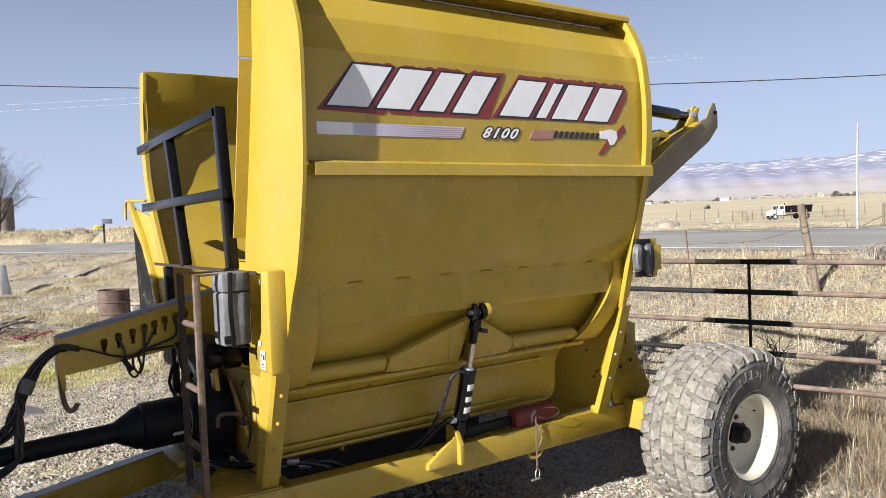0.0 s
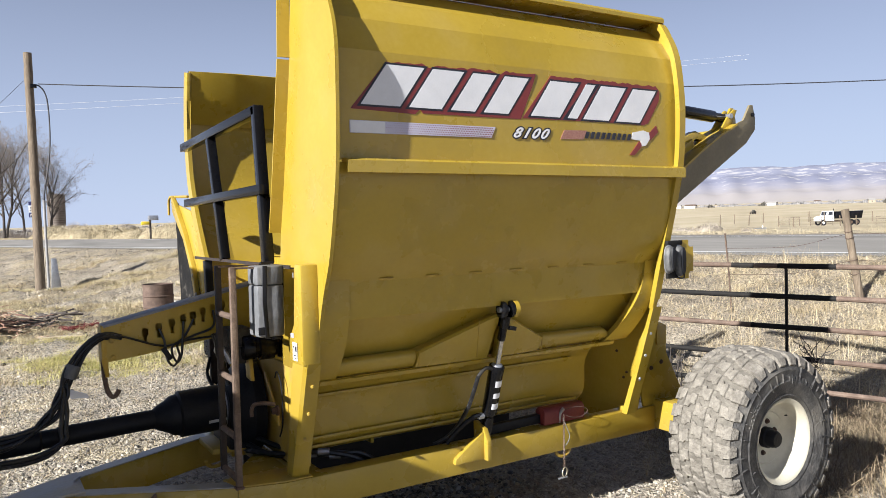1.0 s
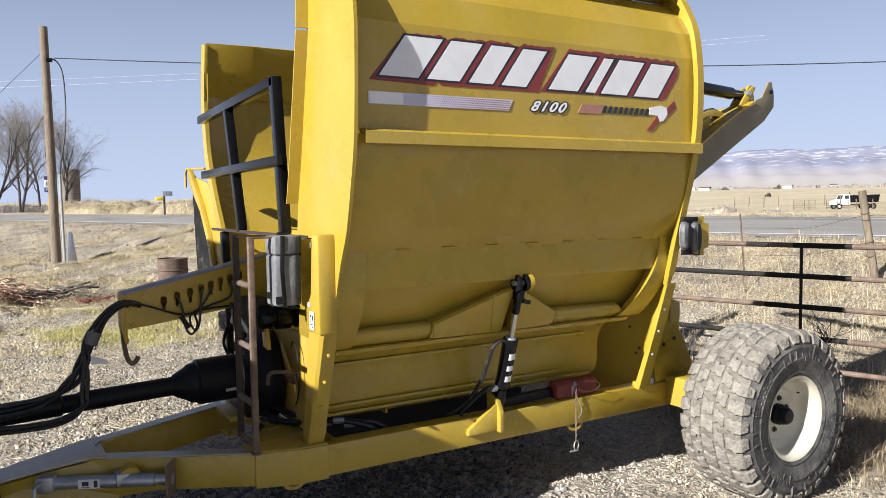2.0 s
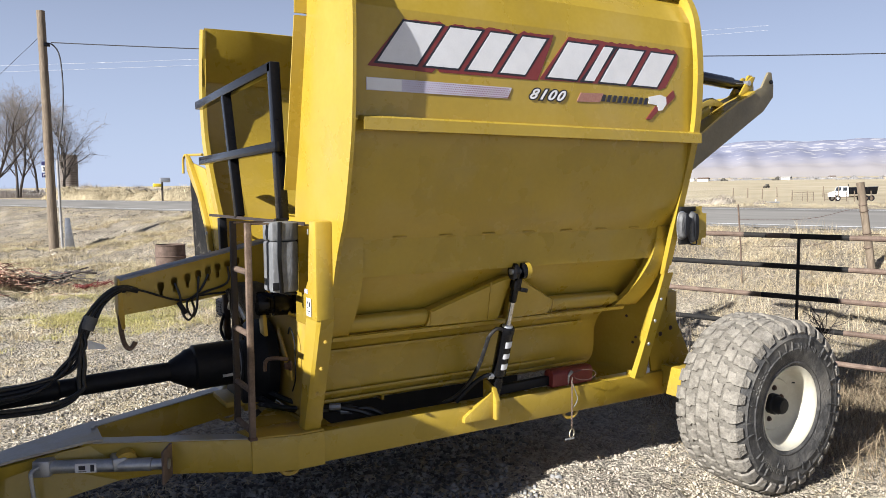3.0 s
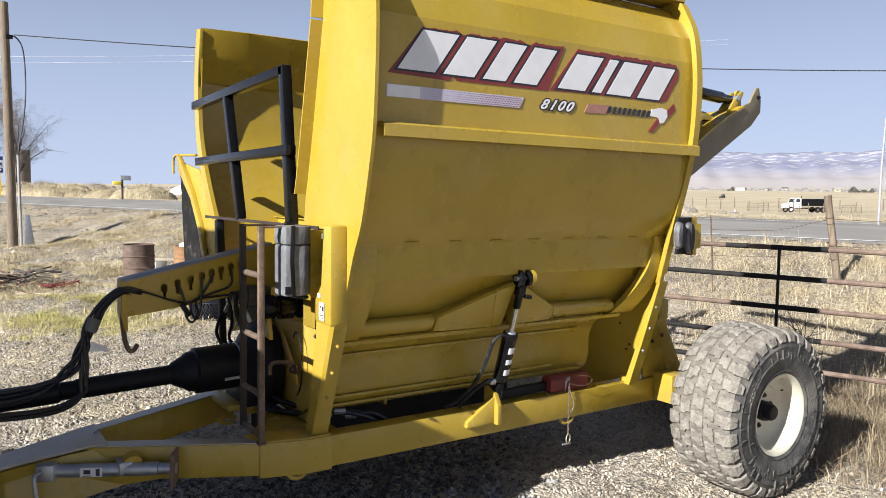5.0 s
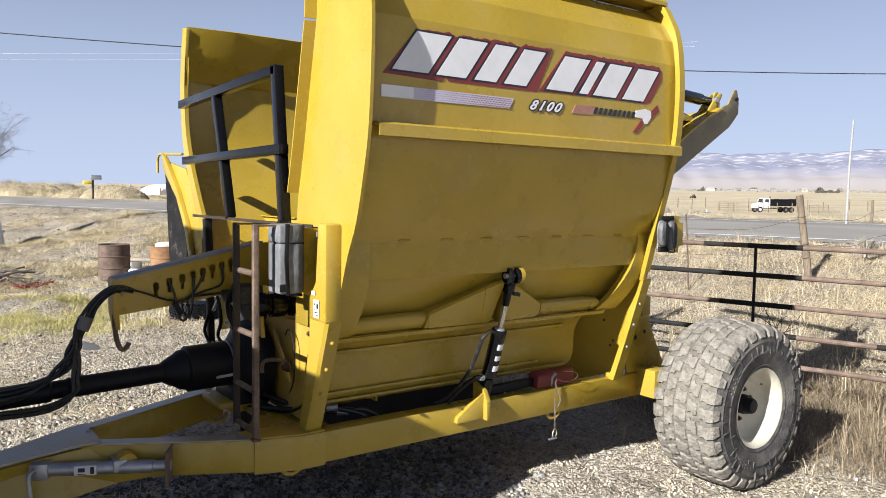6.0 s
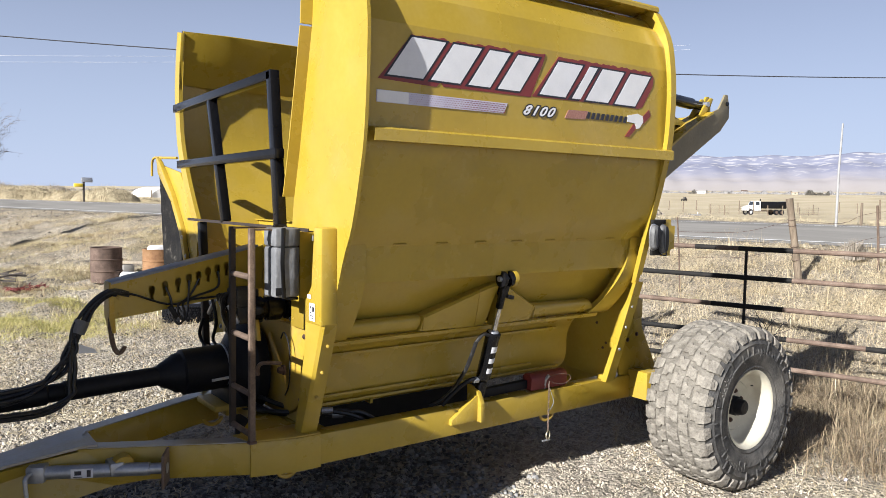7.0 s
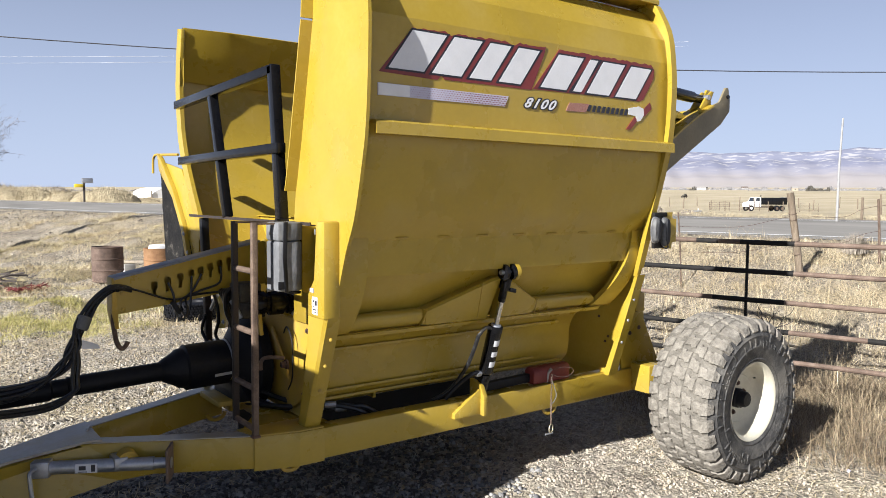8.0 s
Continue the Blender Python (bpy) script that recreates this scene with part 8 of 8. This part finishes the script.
p = scatter(3600, 8.0, 15.0, -8.0, 9.0, 47, lambda x, y, r: (across(x, y) < 12.9) & (across(x, y) > 8.5), 0.08, 12)
blades("verge_grass", p, rs.uniform(0.03, 0.12, len(p)), rs.uniform(0.003, 0.007, len(p)), 1.3, STRAW, "dry grass on the verge below the road", "grass", 10, 0.7)
# yellowed matted tufts low on the bank
p = scatter(4600, -2.5, 6.5, 12.5, 24.0, 52, lambda x, y, r: (across(x, y) < 12.5) & (r.uniform(size=x.size) < ease(0.50, 0.66, field(x, y, 1.2, 6))), 0.10, 26)
blades("matted_grass", p, rs.uniform(0.03, 0.12, len(p)), rs.uniform(0.004, 0.008, len(p)), 1.4, YELLOWED, "matted yellowed grass tufts on the bank", "grass", 15, 0.8)
# pale matted straw and bleached tufts up to the road's edge
p = scatter(9000, -6.0, 10.0, 9.5, 40.0, 53, lambda x, y, r: (across(x, y) < 12.95) & (across(x, y) > 4.0) & (r.uniform(size=x.size) < ease(0.40, 0.62, field(x, y, 2.6, 3)) * (0.25 + 0.75 * ease(0.35, 0.6, field(x, y, 0.8, 2)))), 0.11, 24)
blades("matted_grass", p, rs.uniform(0.02, 0.10, len(p)), rs.uniform(0.004, 0.009, len(p)), 1.6, REED, "bleached matted straw on the bank below the road", "grass", 16, 0.9)
# greenish patch in the yard
p = scatter(2000, -0.2, 3.2, 9.0, 12.8, 48, lambda x, y, r: r.uniform(size=x.size) < np.exp(-((x - 1.3) / 0.95) ** 2 - ((y - 11.0) / 1.1) ** 2) * 1.3 * ease(0.3, 0.6, field(x, y, 2.2, 2)), 0.06, 40)
blades("green_grass", p, rs.uniform(0.03, 0.10, len(p)), rs.uniform(0.003, 0.006, len(p)), 1.3, GREENISH, "low yellow-green grass patch on the dirt", "grass", 11, 0.7)
# short litter grass over the whole yard
p = scatter(2600, -2.5, 4.0, 5.5, 13.5, 49, lambda x, y, r: (r.uniform(size=x.size) < 0.10 + 0.6 * ease(0.5, 0.9, field(x, y, 1.9, 7))), 0.05, 8)
blades("yard_grass", p, rs.uniform(0.02, 0.07, len(p)), rs.uniform(0.004, 0.008, len(p)), 1.1, STRAW, "short trampled dry grass on the yard", "grass", 12, 0.9)
# tall pale grass bank beyond the road
p = scatter(10000, 2.0, 30.0, 40.0, 95.0, 50, lambda x, y, r: (across(x, y) > 21.8) & (across(x, y) < 33), 0.22, 6)
blades("roadside_grass", p, rs.uniform(0.03, 0.13, len(p)), rs.uniform(0.008, 0.018, len(p)), 1.1, REED, "pale dry grass beyond the road", "grass", 13, 0.4)


def mounds(name, count, x0, x1, y0, y1, s0, s1, rad, high, per, mat, label, seed):
    """Rounded clumps of bunch grass: a lumpy thatched body with fine stems standing out of it."""
    r = np.random.RandomState(seed)
    P, H, V, F = [], [], [], []
    na, nr = 18, 7
    while len(P) < count:
        x, y = r.uniform(x0, x1), r.uniform(y0, y1)
        if not s0 < across(x, y) < s1:
            continue
        k = r.uniform(0.45, 1.0)
        R, top = rad * k, high * k * r.uniform(0.7, 1.1)
        a = r.uniform(0, 2 * np.pi, per)
        d = R * 0.95 * np.sqrt(r.uniform(0, 1, per))
        px, py = x + d * np.cos(a), y + d * np.sin(a)
        body = 0.8 * top * np.clip(1 - (d / R) ** 2, 0, 1) ** 0.6
        P.append(np.stack([px, py, terrain(px, py) + body - 0.05], -1))
        H.append(0.35 * top * r.uniform(0.4, 1.0, per))
        base = len(V) * na * nr
        ph = r.uniform(0, 6.28, 3)
        ring = []
        for j in range(nr):
            f = j / (nr - 1)
            t = 2 * np.pi * np.arange(na) / na
            rr = R * f * (1 + 0.14 * np.sin(3 * t + ph[0]) + 0.10 * np.sin(5 * t + ph[1]) + r.uniform(-0.06, 0.06, na))
            zz = 0.85 * top * np.clip(1 - f * f, 0, 1) ** 0.6 * (1 + r.uniform(-0.14, 0.10, na)) - 0.1
            ring.append(np.stack([x + rr * np.cos(t), y + rr * np.sin(t), terrain(x + rr * np.cos(t), y + rr * np.sin(t)) + zz], -1))
        V.append(np.concatenate(ring))
        for j in range(nr - 1):
            for q in range(na):
                F.append((base + j * na + q, base + j * na + (q + 1) % na, base + (j + 1) * na + (q + 1) % na, base + (j + 1) * na + q))
    blades(name, np.concatenate(P), np.concatenate(H), np.full(count * per, 0.016), 0.9, mat, label, "bush", seed, 0.5)
    tagged(raw_mesh(name, np.concatenate(V), np.array(F), THATCH if mat is REED else mat, True), label, "bush", kind="stuff")


mounds("grass_mounds", 30, 4.0, 24.0, 42.0, 80.0, 23.5, 30.0, 1.9, 1.25, 420, REED, "rounded pale clumps of dry bunch grass beyond the road", 90)
mounds("brush_mounds", 12, 5.0, 22.0, 48.0, 86.0, 25.0, 34.0, 1.7, 1.35, 420, BRUSH, "rounded grey-brown brush clumps beyond the road", 91)
# grey thicket under the bare trees
pa, pd = np.radians(rs.uniform(-7.0, 3.4, 5200)), rs.uniform(99, 116, 5200)
px, py = pd * np.sin(pa), pd * np.cos(pa)
blades("thicket", np.stack([px, py, terrain(px, py)], -1), rs.uniform(0.4, 2.3, 5200) * (0.35 + 0.65 * field(px, py, 0.4, 2)), rs.uniform(0.015, 0.04, 5200), 1.1, TWIG, "grey leafless thicket under the bare trees", "brush", 17, 0.3)
mounds("field_brush", 10, 22.0, 46.0, 16.0, 44.0, 24.0, 36.0, 0.6, 0.5, 160, BRUSH, "small grey-brown brush clumps at the field edge", 92)
p = scatter(9000, 12.0, 40.0, -4.0, 42.0, 51, lambda x, y, r: (across(x, y) > 21.6) & (across(x, y) < 30), 0.15, 8)
blades("roadside_grass", p, rs.uniform(0.03, 0.13, len(p)), rs.uniform(0.006, 0.013, len(p)), 1.2, REED, "low dry grass along the far road edge", "grass", 14, 0.5)
# grey-brown brush
for az, d, n, w, h in ((8.6, 84, 900, 2.2, 1.3), (7.4, 86, 700, 1.8, 1.4), (64.0, 12.2, 260, 0.14, 0.30)):
    bx, by = polar(az, d)
    r = np.random.RandomState(int(az * 10))
    x, y = bx + r.normal(0, w * 0.45, n), by + r.normal(0, w * 0.45, n)
    p = np.stack([x, y, terrain(x, y)], -1)
    blades("brush", p, h * r.uniform(0.4, 1.0, n), np.full(n, 0.012 + d * 0.0004), 0.5, BRUSH, "round grey-brown leafless brush clump", "bush", int(d), 0.5)


def tree_belts():
    """Far bare woods and shrubs at the edge of the fields."""
    r = np.random.RandomState(60)
    for az0, az1, d0, d1, h0, h1, n, mat in ((44, 60, 1000, 1300, 2, 5.0, 9000, FARWOOD), (58.5, 78, 900, 1200, 2, 6.0, 12000, FARWOOD), (36, 46, 1200, 1500, 2, 5, 4000, FARWOOD), (62.2, 63.6, 780, 800, 3, 6.5, 900, EVERGREEN),
                                             (54.6, 55.0, 900, 915, 5, 9, 160, EVERGREEN), (51.3, 51.7, 900, 915, 4, 7, 140, EVERGREEN), (-6, 30, 700, 1000, 1.5, 4, 7000, FARWOOD)):
        az = np.radians(r.uniform(az0, az1, n))
        d = r.uniform(d0, d1, n)
        x, y = d * np.sin(az), d * np.cos(az)
        p = np.stack([x, y, terrain(x, y) - 0.5], -1)
        lump = 0.55 + 0.45 * np.sin(az * 300 + 2 * np.sin(az * 91)) * np.sin(az * 137)
        blades("far_woods", p, (h0 + (h1 - h0) * r.uniform(0, 1, n) ** 2) * np.clip(lump, 0.3, 1), np.full(n, 1.6), 0.25, mat, "band of bare trees far across the fields", "woods", int(az0 + 99), 0.3)


tree_belts()

# ---- loose stones, clods and straw ----


def stones(name, pts, size, flat, mat, label, category, seed):
    """Small angular stones, each its own island."""
    r = np.random.RandomState(seed)
    base = np.array([(-1, -1, -0.6), (1, -1, -0.6), (1, 1, -0.6), (-1, 1, -0.6), (-0.7, -0.7, 0.9), (0.7, -0.7, 0.9), (0.7, 0.7, 0.9), (-0.7, 0.7, 0.9)]) * 0.72
    F = np.array([(4, 5, 6, 7), (0, 1, 5, 4), (1, 2, 6, 5), (2, 3, 7, 6), (3, 0, 4, 7)])
    n = len(pts)
    V = base[None] * (1 + r.uniform(-0.55, 0.35, (n, 8, 3)))
    V = V * np.stack([r.uniform(0.7, 1.3, n), r.uniform(0.6, 1.1, n), r.uniform(0.55, 1.0, n) * flat], -1)[:, None, :]
    a = r.uniform(0, 2 * np.pi, n)
    c, s = np.cos(a)[:, None], np.sin(a)[:, None]
    V = np.stack([V[..., 0] * c - V[..., 1] * s, V[..., 0] * s + V[..., 1] * c, V[..., 2]], -1)
    V = V * size[:, None, None] + np.asarray(pts)[:, None, :]
    faces = ((np.arange(n) * 8)[:, None, None] + F[None]).reshape(-1, 4)
    return tagged(raw_mesh(name, V.reshape(-1, 3), faces, mat), label, category, kind="stuff")


# darker stones kept to the machine's shadow, deepening it by colour
p = scatter(56000, -0.9, 3.6, 2.3, 5.0, 70, lambda x, y, r: (r.uniform(size=x.size) > ease(1.4, 2.7, x + 0.5 * (3.3 - y))) & (r.uniform(size=x.size) < ease(2.2, 2.9, y + 0.3 * wave(x, y, 2.1, 3)) * ease(-0.9, 0.0, x + 0.25 * wave(x, y, 2.7, 4))))
stones("gravel", p + np.array([0, 0, 0.014]), 0.009 + np.minimum(0.0055 * rs.exponential(1.0, len(p)), 0.018), 1.0, STONESHADE, "loose gravel under and beside the machine, grey darkened for its shade", "gravel", 71)
p = scatter(42000, 1.0, 4.8, 1.4, 4.6, 69, lambda x, y, r: r.uniform(size=x.size) < ease(1.5, 2.8, x + 0.5 * (3.3 - y)))
stones("dirt_clods", p + np.array([0, 0, 0.010]), 0.003 + np.minimum(0.0028 * rs.exponential(1.0, len(p)), 0.015), 1.15, CLOD, "crumbled pale dirt in front of the wheel", "clods", 78)
p = scatter(38000, -2.2, 3.6, 3.6, 10.5, 72, lambda x, y, r: r.uniform(size=x.size) < 0.35 + 0.65 * ease(0.35, 0.7, field(x, y, 1.1, 5)))
stones("gravel", p + np.array([0, 0, 0.008]), 0.007 + np.minimum(0.006 * rs.exponential(1.0, len(p)), 0.022), 1.0, STONE, "loose grey gravel across the yard", "gravel", 73)
p = scatter(42000, -6.0, 12.0, 9.0, 34.0, 74, lambda x, y, r: (across(x, y) < 13.0) & (r.uniform(size=x.size) < 0.25 + 0.75 * ease(0.50, 0.85, field(x, y, 0.9, 8))))
stones("dirt_clods", p + np.array([0, 0, 0.01]), 0.007 + np.minimum(0.010 * rs.exponential(1.0, len(p)), 0.05), 0.9, SOIL, "dry dirt clods and stones on the bank", "clods", 75)
p = scatter(3200, -2.5, 3.2, 15.5, 23.5, 79, lambda x, y, r: (across(x, y) < 12.0) & (r.uniform(size=x.size) < 0.15 + 0.85 * ease(0.5, 0.8, field(x, y, 1.3, 2))))
stones("rubble", p + np.array([0, 0, 0.01]), 0.012 + np.minimum(0.014 * rs.exponential(1.0, len(p)), 0.09), 0.8, CLOD, "pale broken rubble and dirt by the pole", "rubble", 80)
p = scatter(6000, 3.4, 9.0, -1.0, 4.0, 76)
stones("dirt_clods", p + np.array([0, 0, 0.006]), rs.uniform(0.006, 0.02, len(p)), 0.8, CLOD, "small dirt clods among the grass", "clods", 77)


def straw_litter(n, x0, x1, y0, y1, seed, label, keep=None):
    p = scatter(n, x0, x1, y0, y1, seed, keep)
    r = np.random.RandomState(seed + 1)
    m = len(p)
    a, L, w = r.uniform(0, np.pi, m), r.uniform(0.02, 0.095, m), r.uniform(0.0010, 0.0026, m)
    d = np.stack([np.cos(a) * L, np.sin(a) * L, r.normal(0, 0.016, m)], -1)
    s = np.stack([-np.sin(a) * w, np.cos(a) * w, np.zeros(m)], -1)
    c = p + np.array([0, 0, 0.022]) + np.stack([np.zeros(m), np.zeros(m), r.uniform(0, 0.015, m)], -1)
    V = np.stack([c - d / 2 - s, c + d / 2 - s, c + d / 2 + s, c - d / 2 + s], 1).reshape(-1, 3)
    tagged(raw_mesh("straw_litter", V, np.arange(m * 4).reshape(-1, 4), STRAW), label, "straw", kind="stuff")


straw_litter(26000, 2.7, 8.0, -0.6, 4.5, 80, "loose straw lying on the ground round the wheel", lambda x, y, r: r.uniform(size=x.size) < ease(2.7, 4.2, x) * (0.3 + 0.7 * field(x, y, 2.6, 3)))
straw_litter(64000, -2.0, 4.5, 4.2, 12.5, 82, "loose straw lying across the yard", lambda x, y, r: r.uniform(size=x.size) < 0.2 + 0.8 * field(x, y, 1.4, 6))
